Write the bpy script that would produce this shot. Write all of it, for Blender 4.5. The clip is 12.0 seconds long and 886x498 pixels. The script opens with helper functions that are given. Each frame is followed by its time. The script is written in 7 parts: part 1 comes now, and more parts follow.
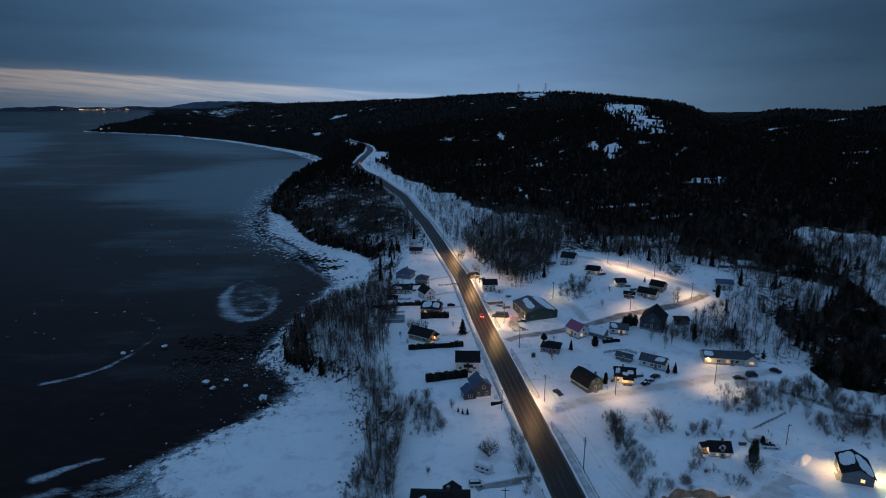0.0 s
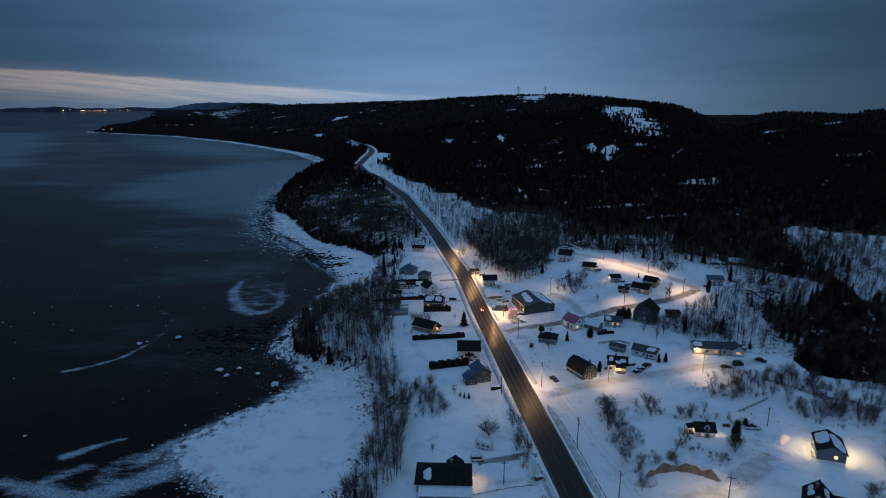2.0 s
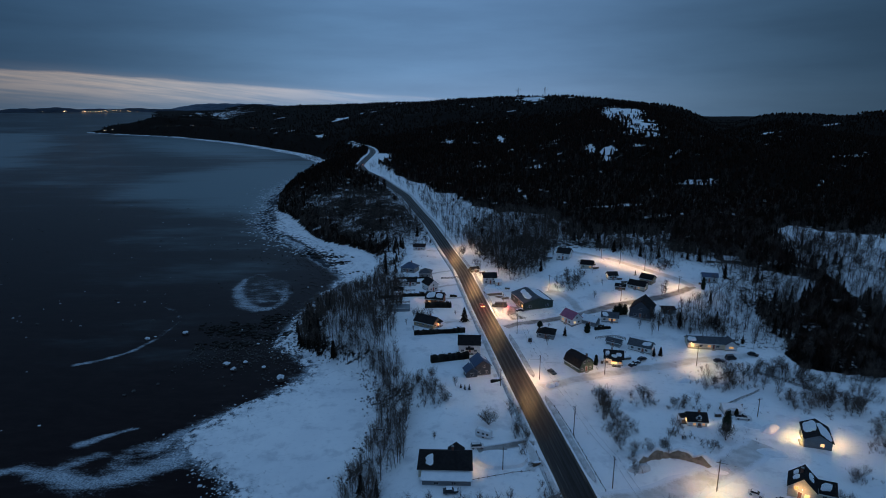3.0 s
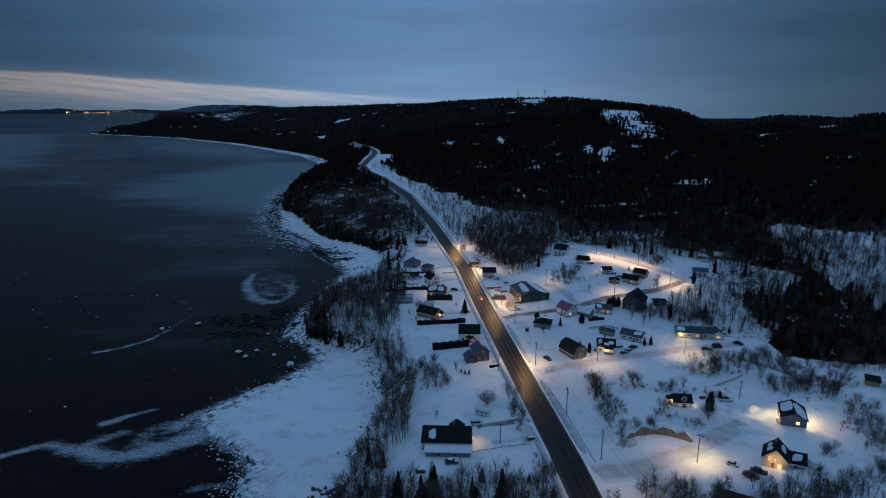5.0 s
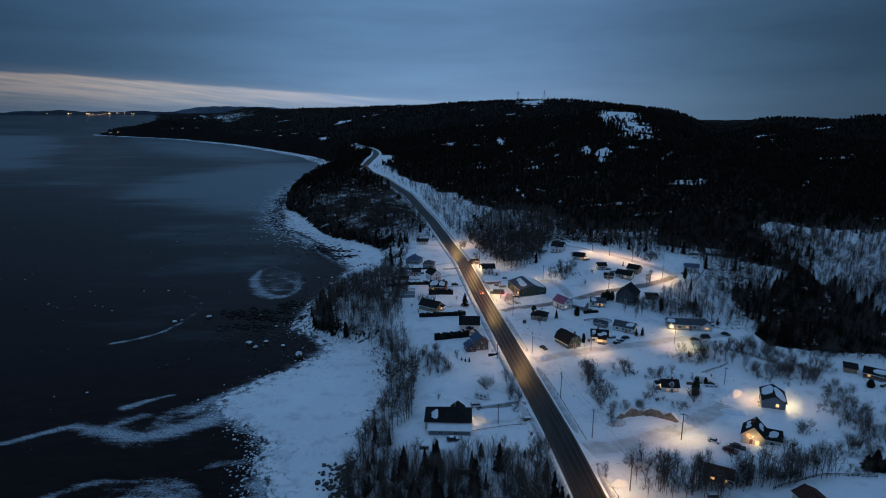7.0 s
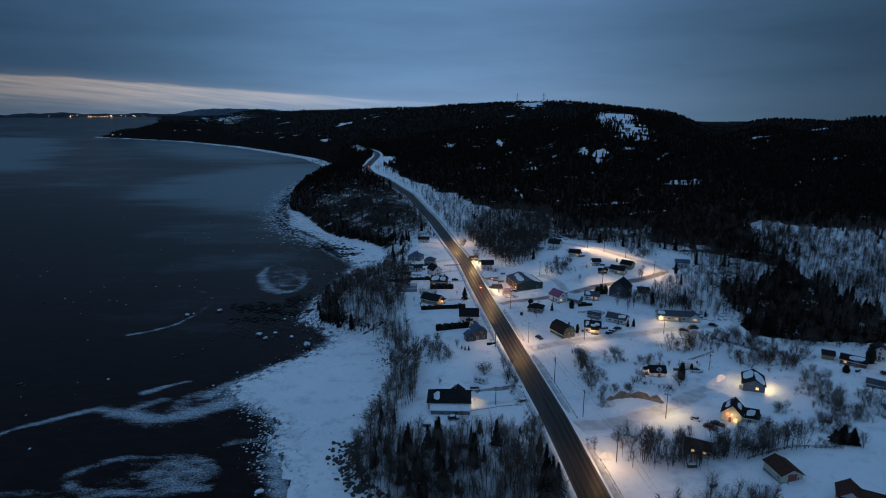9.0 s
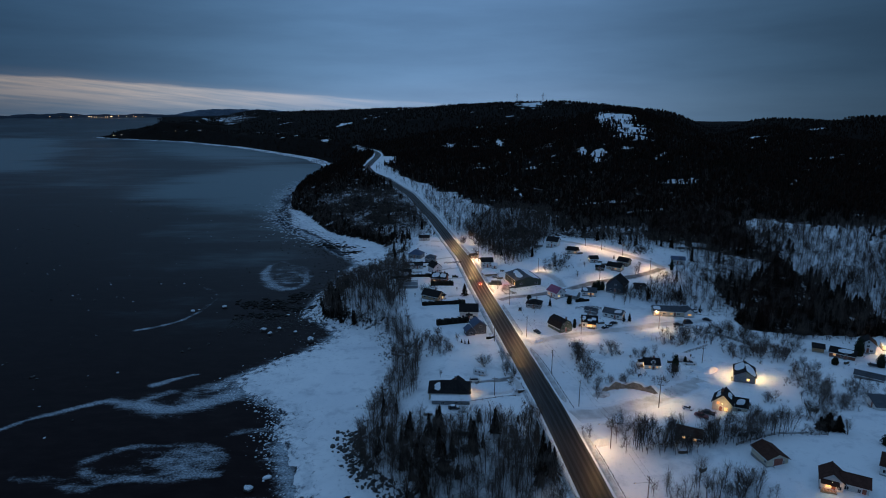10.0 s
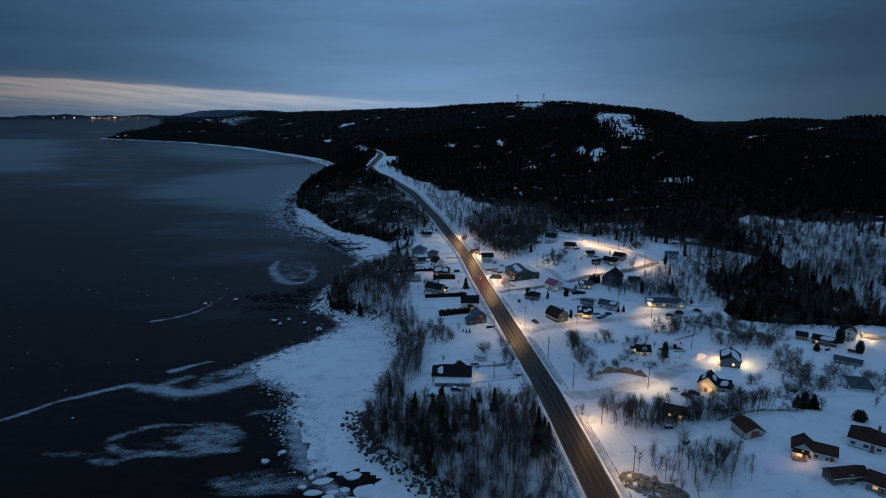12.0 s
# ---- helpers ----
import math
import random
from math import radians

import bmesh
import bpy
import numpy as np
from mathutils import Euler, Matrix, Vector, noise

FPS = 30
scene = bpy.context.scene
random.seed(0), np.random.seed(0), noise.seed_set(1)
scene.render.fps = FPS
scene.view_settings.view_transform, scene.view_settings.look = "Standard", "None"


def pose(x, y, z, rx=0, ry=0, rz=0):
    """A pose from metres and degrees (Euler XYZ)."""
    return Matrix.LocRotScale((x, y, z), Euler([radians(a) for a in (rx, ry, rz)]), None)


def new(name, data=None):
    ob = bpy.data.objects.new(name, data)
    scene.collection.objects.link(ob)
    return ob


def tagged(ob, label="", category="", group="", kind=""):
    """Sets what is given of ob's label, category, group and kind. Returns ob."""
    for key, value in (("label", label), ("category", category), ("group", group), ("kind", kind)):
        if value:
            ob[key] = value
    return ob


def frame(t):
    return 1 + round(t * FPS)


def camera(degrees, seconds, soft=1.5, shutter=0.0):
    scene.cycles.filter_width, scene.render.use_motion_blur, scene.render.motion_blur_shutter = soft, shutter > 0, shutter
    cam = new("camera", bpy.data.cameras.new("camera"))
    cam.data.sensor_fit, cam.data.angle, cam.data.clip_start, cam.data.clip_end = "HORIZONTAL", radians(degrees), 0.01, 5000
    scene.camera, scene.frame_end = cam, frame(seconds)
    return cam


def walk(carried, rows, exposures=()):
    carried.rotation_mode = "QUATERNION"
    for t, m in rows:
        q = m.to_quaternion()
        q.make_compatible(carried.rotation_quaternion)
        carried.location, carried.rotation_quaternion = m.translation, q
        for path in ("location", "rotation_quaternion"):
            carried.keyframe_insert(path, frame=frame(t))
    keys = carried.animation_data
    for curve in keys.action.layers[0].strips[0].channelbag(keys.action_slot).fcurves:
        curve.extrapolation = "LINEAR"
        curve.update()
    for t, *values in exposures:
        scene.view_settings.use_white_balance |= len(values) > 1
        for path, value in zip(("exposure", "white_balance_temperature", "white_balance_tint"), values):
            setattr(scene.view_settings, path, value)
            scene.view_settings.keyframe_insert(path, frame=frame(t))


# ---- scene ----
# ---------------------------------------------------------------- camera: a drone backing away along the coast road
cam = camera(73.757, 12.0, soft=1.0)
PATH = [
    (0, pose(0.00, 0.00, 118.00, 75.709, 0.191, 0.000)),
    (0.5, pose(-0.33, -2.98, 118.11, 75.718, 0.148, -0.004)),
    (1, pose(-0.71, -6.25, 118.22, 75.734, 0.105, -0.008)),
    (1.5, pose(-1.09, -9.87, 118.36, 75.785, 0.032, 0.004)),
    (2, pose(-1.45, -13.62, 118.40, 75.882, 0.013, -0.009)),
    (2.5, pose(-1.76, -17.34, 118.33, 75.952, -0.030, -0.006)),
    (3, pose(-2.00, -21.15, 118.37, 75.996, -0.053, -0.003)),
    (5, pose(-2.52, -35.97, 118.27, 76.149, -0.134, 0.061)),
    (5.5, pose(-2.53, -39.36, 118.40, 76.161, -0.123, 0.083)),
    (6, pose(-2.68, -42.80, 118.44, 76.195, -0.121, 0.077)),
    (6.5, pose(-2.95, -46.29, 118.50, 76.238, -0.131, 0.059)),
    (7, pose(-3.15, -49.97, 118.62, 76.288, -0.139, 0.057)),
    (9, pose(-3.49, -65.36, 118.92, 76.469, -0.082, 0.059)),
    (9.5, pose(-3.57, -69.06, 118.91, 76.472, -0.056, 0.054)),
    (10, pose(-3.61, -72.90, 118.94, 76.486, -0.010, 0.048)),
    (10.5, pose(-3.73, -76.75, 118.99, 76.482, 0.009, 0.043)),
    (11, pose(-3.93, -80.68, 119.03, 76.512, 0.004, 0.033)),
    (11.5, pose(-4.02, -84.69, 119.05, 76.519, 0.052, 0.093)),
    (12, pose(-4.03, -87.95, 119.05, 76.527, 0.087, 0.166)),
]
walk(cam, PATH)

# ---------------------------------------------------------------- dusk sky: cloud deck, pale band low in the west
world = bpy.data.worlds.new("dusk")
scene.world = world
world.use_nodes = True
wn, wl = world.node_tree.nodes, world.node_tree.links
wn.clear()


def wnode(kind, **at):
    n = wn.new(kind)
    for k, v in at.items():
        if k == "op":
            n.operation = v
        elif k == "blend":
            n.blend_type = v
    return n


def wmath(op, a, b=None, c=None):
    n = wnode("ShaderNodeMath", op=op)
    for i, v in enumerate((a, b, c)):
        if v is None:
            continue
        if isinstance(v, (int, float)):
            n.inputs[i].default_value = v
        else:
            wl.new(v, n.inputs[i])
    return n.outputs[0]


def wramp(fac, stops):
    n = wn.new("ShaderNodeValToRGB")
    n.color_ramp.interpolation = "B_SPLINE"
    e = n.color_ramp.elements
    while len(e) < len(stops):
        e.new(0.5)
    for s, (p, c) in zip(e, stops):
        s.position, s.color = p, (*c, 1)
    wl.new(fac, n.inputs[0])
    return n.outputs[0]


def wmix(fac, a, b, blend="MIX"):
    n = wn.new("ShaderNodeMixRGB")
    n.blend_type = blend
    for i, v in enumerate((fac, a, b)):
        if isinstance(v, (int, float)):
            n.inputs[i].default_value = v
        elif isinstance(v, tuple):
            n.inputs[i].default_value = (*v, 1)
        else:
            wl.new(v, n.inputs[i])
    return n.outputs[0]


coord = wn.new("ShaderNodeTexCoord")
split = wn.new("ShaderNodeSeparateXYZ")
wl.new(coord.outputs["Generated"], split.inputs[0])
dx, dy, dz = split.outputs
up = wmath("MAXIMUM", dz, 0.0)
# clouds drawn out along the horizon
stretch = wn.new("ShaderNodeMapping")
stretch.inputs["Scale"].default_value = (1.6, 1.6, 11.0)
stretch.inputs["Rotation"].default_value = (0.0, radians(2.0), 0.0)
wl.new(coord.outputs["Generated"], stretch.inputs[0])
cloud = wn.new("ShaderNodeTexNoise")
cloud.inputs["Scale"].default_value, cloud.inputs["Detail"].default_value, cloud.inputs["Roughness"].default_value = 2.3, 6.0, 0.55
wl.new(stretch.outputs[0], cloud.inputs["Vector"])
lumps = cloud.outputs[0]
deck = wramp(up, [(0.0, (0.108, 0.180, 0.29)), (0.05, (0.078, 0.150, 0.262)), (0.16, (0.056, 0.118, 0.218)), (0.4, (0.120, 0.230, 0.415)), (1.0, (0.170, 0.326, 0.570))])
deck = wmix(1.0, deck, wramp(lumps, [(0.3, (0.74, 0.74, 0.75)), (0.7, (1.0, 1.0, 0.99))]), "MULTIPLY")
# the pale gap between the clouds and the far shore, in the north-west
floor_z = wmath("MULTIPLY_ADD", dx, -0.038, -0.007)
depth = wmath("MAXIMUM", wmath("MULTIPLY_ADD", dx, -0.024, 0.0118), 0.004)
lean = wmath("DIVIDE", wmath("SUBTRACT", dz, floor_z), depth)
wob = wmath("MULTIPLY_ADD", wmath("ADD", lean, wmath("MULTIPLY", wmath("SUBTRACT", lumps, 0.5), 0.9)), 0.4, 0.3)
band = wramp(wob, [(0.0, (0.12, 0.13, 0.15)), (0.18, (0.34, 0.36, 0.38)), (0.36, (0.66, 0.66, 0.66)), (0.56, (0.80, 0.80, 0.80)), (0.65, (1, 1, 1)), (0.695, (0.75, 0.72, 0.7)), (0.74, (0, 0, 0))])
west = wmath("SMOOTH_MIN", wmath("MAXIMUM", wmath("MULTIPLY_ADD", dx, -2.2, 0.12), 0.0), 1.0, 0.2)
wisp_map = wn.new("ShaderNodeCombineXYZ")
wl.new(wmath("MULTIPLY", dx, 3.0), wisp_map.inputs[0])
wl.new(wmath("MULTIPLY", dy, 3.0), wisp_map.inputs[1])
wl.new(wmath("MULTIPLY", wmath("MULTIPLY_ADD", dx, 0.13, dz), 62.0), wisp_map.inputs[2])
wisp = wn.new("ShaderNodeTexNoise")
wisp.inputs["Scale"].default_value, wisp.inputs["Detail"].default_value, wisp.inputs["Roughness"].default_value = 2.0, 5.0, 0.6
wl.new(wisp_map.outputs[0], wisp.inputs["Vector"])
band = wmix(1.0, band, wramp(wisp.outputs[0], [(0.32, (0.42, 0.47, 0.54)), (0.5, (0.85, 0.87, 0.90)), (0.66, (1.3, 1.2, 1.1))]), "MULTIPLY")
glow = wmix(1.0, band, (0.44, 0.315, 0.195), "MULTIPLY")
glow = wmix(1.0, glow, west, "MULTIPLY")
fade = wmath("MAXIMUM", wmath("MINIMUM", wmath("MULTIPLY_ADD", dx, 2.6, 2.12), 1.0), 0.3)
glow = wmix(1.0, glow, fade, "MULTIPLY")
# lens vignette put into the low sky: full straight ahead, darker to both sides
thin = wramp(wmath("MULTIPLY_ADD", dx, 0.5, 0.5), [(0.0, (0.12, 0.16, 0.18)), (0.20, (0.17, 0.225, 0.25)), (0.32, (0.50, 0.56, 0.57)), (0.43, (0.96, 0.98, 0.98)), (0.57, (1.02, 1.0, 1.0)), (0.68, (0.46, 0.50, 0.50)), (0.80, (0.16, 0.19, 0.19)), (1.0, (0.16, 0.18, 0.19))])
thin = wmix(1.0, thin, (2.0, 2.0, 2.0), "MULTIPLY")
low = wramp(up, [(0.0, (1, 1, 1)), (0.2, (1, 1, 1)), (0.45, (0, 0, 0))])
deck = wmix(low, deck, wmix(1.0, deck, thin, "MULTIPLY"))
sky_colour = wmix(1.0, deck, glow, "ADD")
clear = wn.new("ShaderNodeTexSky")
clear.sky_type, clear.sun_disc, clear.sun_elevation, clear.sun_rotation = "NISHITA", False, radians(-3.0), radians(-50)
sky_colour = wmix(0.003, sky_colour, clear.outputs[0], "ADD")
back = wn.new("ShaderNodeBackground")
back.inputs[1].default_value = 1.0
wl.new(sky_colour, back.inputs[0])
wo = wn.new("ShaderNodeOutputWorld")
wl.new(back.outputs[0], wo.inputs[0])

# ---------------------------------------------------------------- the lie of the land


def smooth(a, b, v):
    """0 below a, 1 above b, eased between."""
    u = np.clip((v - a) / (b - a), 0.0, 1.0)
    return u * u * (3 - 2 * u)


def curve(v, table):
    """A soft line through the (v, value) pairs of table."""
    ks = np.array([p[0] for p in table], float)
    vs = np.array([p[1] for p in table], float)
    w = 0.0
    for k in (-1.0, -0.5, 0.0, 0.5, 1.0):
        w = w + np.interp(v + 7 * k, ks, vs)
    return w / 5


def waves(x, y, size, seed=0.0):
    """Cheap soft noise, -1 to 1, with features of about size metres."""
    a, b = x / size * 2.2, y / size * 2.2
    s = seed * 1.7
    return (np.sin(a + 1.3 * np.sin(0.7 * b + s) + s) + np.sin(b * 1.13 + 1.1 * np.sin(0.9 * a - s) + 2 * s)
            + 0.6 * np.sin(1.9 * a - 1.6 * b + 3 * s) + 0.6 * np.sin(1.4 * a + 2.1 * b - s)) / 3.2


# water's edge and foot of the bluff, as x along y
SHORE = [(-150, 40), (40, 0), (60, -20), (75, -38), (90, -52), (115, -63), (142, -66), (165, -99), (180, -91), (191, -82), (207, -69), (220, -62),
         (236, -66), (250, -84), (270, -86), (290, -84), (340, -76), (374, -72), (395, -86), (420, -103), (455, -120), (496, -147), (520, -168), (577, -184), (616, -196), (734, -220), (861, -234), (950, -234), (1117, -228), (1333, -321),
         (1747, -633), (2036, -928), (2313, -1379), (2420, -1400), (2520, -1170), (3000, -1460), (5200, -2540)]
FOOT = [(-150, 60), (40, 25), (62, 8), (75, -2), (88, -20), (105, -33), (118, -36), (132, -35), (150, -29), (171, -28), (200, -30), (218, -34), (232, -50),
        (242, -70), (272, -80), (313, -73), (335, -54), (400, -50), (436, -59), (458, -78), (474, -106), (510, -125), (595, -164), (624, -187), (734, -209), (861, -224), (1117, -206), (1333, -290),
        (1747, -603), (2036, -898), (2313, -1349), (2420, -1370), (2520, -1145), (3000, -1434), (5200, -2514)]
ROAD = [(-150, 54), (0, 43.8), (62, 40.3), (92, 38.3), (125, 35.9), (164, 31.7), (218, 25.6), (272, 19.2), (346, 11.5), (430, -2.5), (500, -16), (600, -42),
        (690, -80), (725, -100), (764, -112), (808, -111), (863, -110), (915, -112), (960, -118), (1040, -132), (1117, -149), (1205, -181), (1333, -235), (1431, -302), (1546, -384), (1800, -560)]


def road_z(y):
    return curve(y, [(-150, 13), (60, 12), (200, 11), (420, 11), (520, 15), (640, 25), (760, 36), (840, 40), (950, 41.5), (1117, 36), (1333, 34), (1550, 38), (2200, 30), (4000, 5)])


def ridge(x, y, pts, width):
    """A rounded ridge along the crest points pts (x, y, z)."""
    best, top = np.full(np.shape(x), 1e9), np.zeros(np.shape(x))
    for (x0, y0, z0), (x1, y1, z1) in zip(pts, pts[1:]):
        dx, dy = x1 - x0, y1 - y0
        u = np.clip(((x - x0) * dx + (y - y0) * dy) / (dx * dx + dy * dy), 0, 1)
        d = np.hypot(x - x0 - u * dx, y - y0 - u * dy)
        near = d < best
        top = np.where(near, z0 + u * (z1 - z0), top)
        best = np.where(near, d, best)
    return top * np.exp(-(best / width) ** 2)


MAIN_RIDGE = [(-856, 3031, 92), (-624, 2934, 100), (-204, 2592, 113), (32, 2300, 118), (209, 1989, 135), (333, 1667, 133),
              (421, 1440, 112), (470, 1214, 92), (520, 1060, 64)]
HEAD_HILLS = [([(-1205, 2259, 19), (-1170, 2300, 43), (-1102, 2443, 63), (-1075, 2477, 73), (-1027, 2497, 77), (-908, 2500, 54)], 120),
              ([(-1160, 2214, 30), (-1142, 2224, 50), (-1107, 2241, 64), (-1064, 2262, 68), (-1000, 2295, 62), (-902, 2332, 50)], 75),
              ([(-1087, 2850, 49), (-1024, 2884, 92), (-965, 2893, 102), (-907, 2881, 106), (-741, 2804, 86)], 130)]
SPUR = [(421, 1440, 114), (330, 1000, 106), (275, 800, 92)]
EAST_RIDGE = [(1500, 1500, 110), (1000, 1375, 94), (926, 1426, 80), (921, 1662, 90), (700, 2100, 70)]
GORGE = [(360, 700, 100), (520, 1100, 100), (780, 1650, 100), (1000, 2100, 100)]
SEA_RISE = 62 / 2300 ** 2


def far_rise(x, y):
    r = np.hypot(x, y)
    return (SEA_RISE * np.maximum(np.minimum(r, 4650) - 2550, 0) ** 2 - 0.06 * np.maximum(r - 4650, 0)) * smooth(200, -900, x)


def land(x, y):
    """Height of the ground."""
    x, y = np.asarray(x, float), np.asarray(y, float)
    foot, edge, rx = curve(y, FOOT), curve(y, SHORE), np.interp(y, [p[0] for p in ROAD], [p[1] for p in ROAD])
    base = road_z(y)
    # right of the road: a shallow dip, then the upper village
    side = x - rx
    inland = (-3.5 * np.exp(-((x - 100) / 55) ** 2 - ((y - 195) / 55) ** 2) + 10 * smooth(12, 85, side) * smooth(225, 330, y)
              + 8 * smooth(18, 70, side) * smooth(150, 70, y) + 8 * smooth(110, 260, side))
    z = base + inland * smooth(400, 900, 1300 - y)
    hills = np.maximum(np.maximum(ridge(x, y, MAIN_RIDGE, 620), ridge(x, y, EAST_RIDGE, 420)), ridge(x, y, SPUR, 240))
    for crest, width in HEAD_HILLS:
        hills = np.maximum(hills, ridge(x, y, crest, width))
    hills = hills - 0.36 * ridge(x, y, GORGE, 75) * smooth(600, 1000, y)
    z = z + np.maximum(hills - z, 0) * smooth(330, 620, np.hypot(x - 60, y - 30)) * smooth(20, 160, x - foot)
    z = z + 2.2 * waves(x, y, 90, 3) * smooth(500, 900, y) + 5 * waves(x, y, 240, 5) * smooth(900, 1500, y)
    z = z + (0.16 * waves(x, y, 7, 11) + 0.09 * waves(x, y, 3.3, 12) + 0.35 * waves(x, y, 19, 13)) * smooth(6, 14, np.abs(side)) * smooth(700, 400, y)
    # the bluff down to the shore
    high = np.clip((x - foot) / np.where(y < 420, 26.0, 60.0), 0, 1)
    shelf = 0.55 + 0.25 * waves(x, y, 9, 1) + 0.12 * waves(x, y, 3.1, 2)
    z = np.where(x > foot, shelf + (z - shelf) * high ** 0.75, shelf)
    # shore ice breaks off to the sea bed
    rag = edge + (5.0 * waves(x, y, 21, 4) + 2.6 * waves(x, y, 7, 7) + 1.2 * waves(x, y, 2.7, 9) + (9 * waves(x, y, 70, 3) + 5 * waves(x, y, 26, 8) + 3 * waves(x, y, 10, 6)) * smooth(370, 470, y)) * smooth(60, 90, y)
    z = np.where(x < rag, np.maximum(-3.0, -0.35 * (rag - x) - 0.2), np.minimum(z, 0.1 + 0.4 * (x - rag)))
    # broken water inside the near shore ice
    pool = np.hypot((x + 37) / 11, (y - 80) / 7.5) + 0.22 * waves(x, y, 6, 2)
    z = np.where(pool < 1, np.minimum(z, -0.7), z)
    # road bed
    base = road_z(y)
    flat = smooth(11, 6.6, np.abs(side)) * smooth(1250, 1190, y)
    z = z * (1 - flat) + (base + 0.15) * flat
    far = far_rise(x, y)
    return np.where(x < edge - 8, z, np.where(np.hypot(x, y) > 2560, np.maximum(z, far + 3.0 * smooth(2550, 2800, np.hypot(x, y))), z))

# ---------------------------------------------------------------- materials
def shader(name):
    m = bpy.data.materials.new(name)
    m.use_nodes = True
    return m, m.node_tree.nodes, m.node_tree.links, m.node_tree.nodes["Principled BSDF"]


def noise_at(nodes, links, scale, detail=4, rough=0.55, stretch=None):
    n = nodes.new("ShaderNodeTexNoise")
    n.inputs["Scale"].default_value, n.inputs["Detail"].default_value, n.inputs["Roughness"].default_value = scale, detail, rough
    c = nodes.new("ShaderNodeTexCoord")
    src = c.outputs["Object"]
    if stretch:
        mp = nodes.new("ShaderNodeMapping")
        mp.inputs["Scale"].default_value = stretch
        links.new(src, mp.inputs[0])
        src = mp.outputs[0]
    links.new(src, n.inputs["Vector"])
    return n.outputs[0]


def blend(nodes, links, fac, a, b, how="MIX"):
    n = nodes.new("ShaderNodeMixRGB")
    n.blend_type = how
    for i, v in enumerate((fac, a, b)):
        if isinstance(v, (int, float)):
            n.inputs[i].default_value = v
        elif isinstance(v, tuple):
            n.inputs[i].default_value = (*v, 1)
        else:
            links.new(v, n.inputs[i])
    return n.outputs[0]


def steps(nodes, links, fac, lo, hi):
    n = nodes.new("ShaderNodeMapRange")
    n.interpolation_type = "SMOOTHSTEP"
    n.inputs["From Min"].default_value, n.inputs["From Max"].default_value = lo, hi
    links.new(fac, n.inputs["Value"])
    return n.outputs[0]


def calc(nodes, links, op, a, b=0.0):
    n = nodes.new("ShaderNodeMath")
    n.operation = op
    for i, v in enumerate((a, b)):
        if isinstance(v, (int, float)):
            n.inputs[i].default_value = v
        else:
            links.new(v, n.inputs[i])
    return n.outputs[0]


def bumped(nodes, links, bsdf, height, strength, dist):
    b = nodes.new("ShaderNodeBump")
    b.inputs["Strength"].default_value, b.inputs["Distance"].default_value = strength, dist
    links.new(height, b.inputs["Height"])
    links.new(b.outputs[0], bsdf.inputs["Normal"])


def surface(name, dark, light, big=0.6, fine=9.0, rough=0.75, bump=0.25, metal=0.0, vary=0.0, stretch=None):
    """Two colours mixed by stains and by grain, with relief; vary: brightness that differs from piece to piece."""
    m, n, l, p = shader(name)
    a, b = noise_at(n, l, big, 4, 0.6, stretch), noise_at(n, l, fine, 5, 0.6, stretch)
    c = blend(n, l, steps(n, l, a, 0.32, 0.68), dark, light)
    c = blend(n, l, 0.45, c, blend(n, l, steps(n, l, b, 0.3, 0.7), tuple(0.7 * v for v in dark), tuple(min(1, 1.15 * v) for v in light)))
    if vary:
        o = n.new("ShaderNodeObjectInfo")
        hsv = n.new("ShaderNodeHueSaturation")
        l.new(calc(n, l, "MULTIPLY_ADD", o.outputs["Random"], vary), hsv.inputs["Value"])
        hsv.inputs["Value"].links[0].from_node.inputs[2].default_value = 1 - vary / 2
        l.new(c, hsv.inputs["Color"])
        c = hsv.outputs[0]
    l.new(c, p.inputs["Base Color"])
    p.inputs["Metallic"].default_value = metal
    r = calc(n, l, "MULTIPLY_ADD", b, 0.2)
    r.node.inputs[2].default_value = rough - 0.1
    l.new(r, p.inputs["Roughness"])
    if rough >= 0.6:
        p.inputs["Specular IOR Level"].default_value = 0.08
    bumped(n, l, p, b, bump, 0.03)
    return m


def foliage(name, dark, light, rough=0.8):
    """Colour that changes from clump to clump."""
    m, n, l, p = shader(name)
    g = n.new("ShaderNodeNewGeometry")
    c = blend(n, l, g.outputs["Random Per Island"], dark, light)
    c = blend(n, l, steps(n, l, noise_at(n, l, 0.25, 3), 0.35, 0.7), c, blend(n, l, 1.0, c, (0.6, 0.62, 0.66), "MULTIPLY"))
    l.new(c, p.inputs["Base Color"])
    p.inputs["Roughness"].default_value = rough
    p.inputs["Specular IOR Level"].default_value = 0.02
    return m


def glowing(name, colour, power):
    m, n, l, p = shader(name)
    p.inputs["Base Color"].default_value = (*[0.5 * c for c in colour], 1)
    v = noise_at(n, l, 2.2, 2)
    l.new(blend(n, l, steps(n, l, v, 0.3, 0.7), tuple(0.55 * c for c in colour), colour), p.inputs["Emission Color"])
    p.inputs["Emission Strength"].default_value = power
    return m


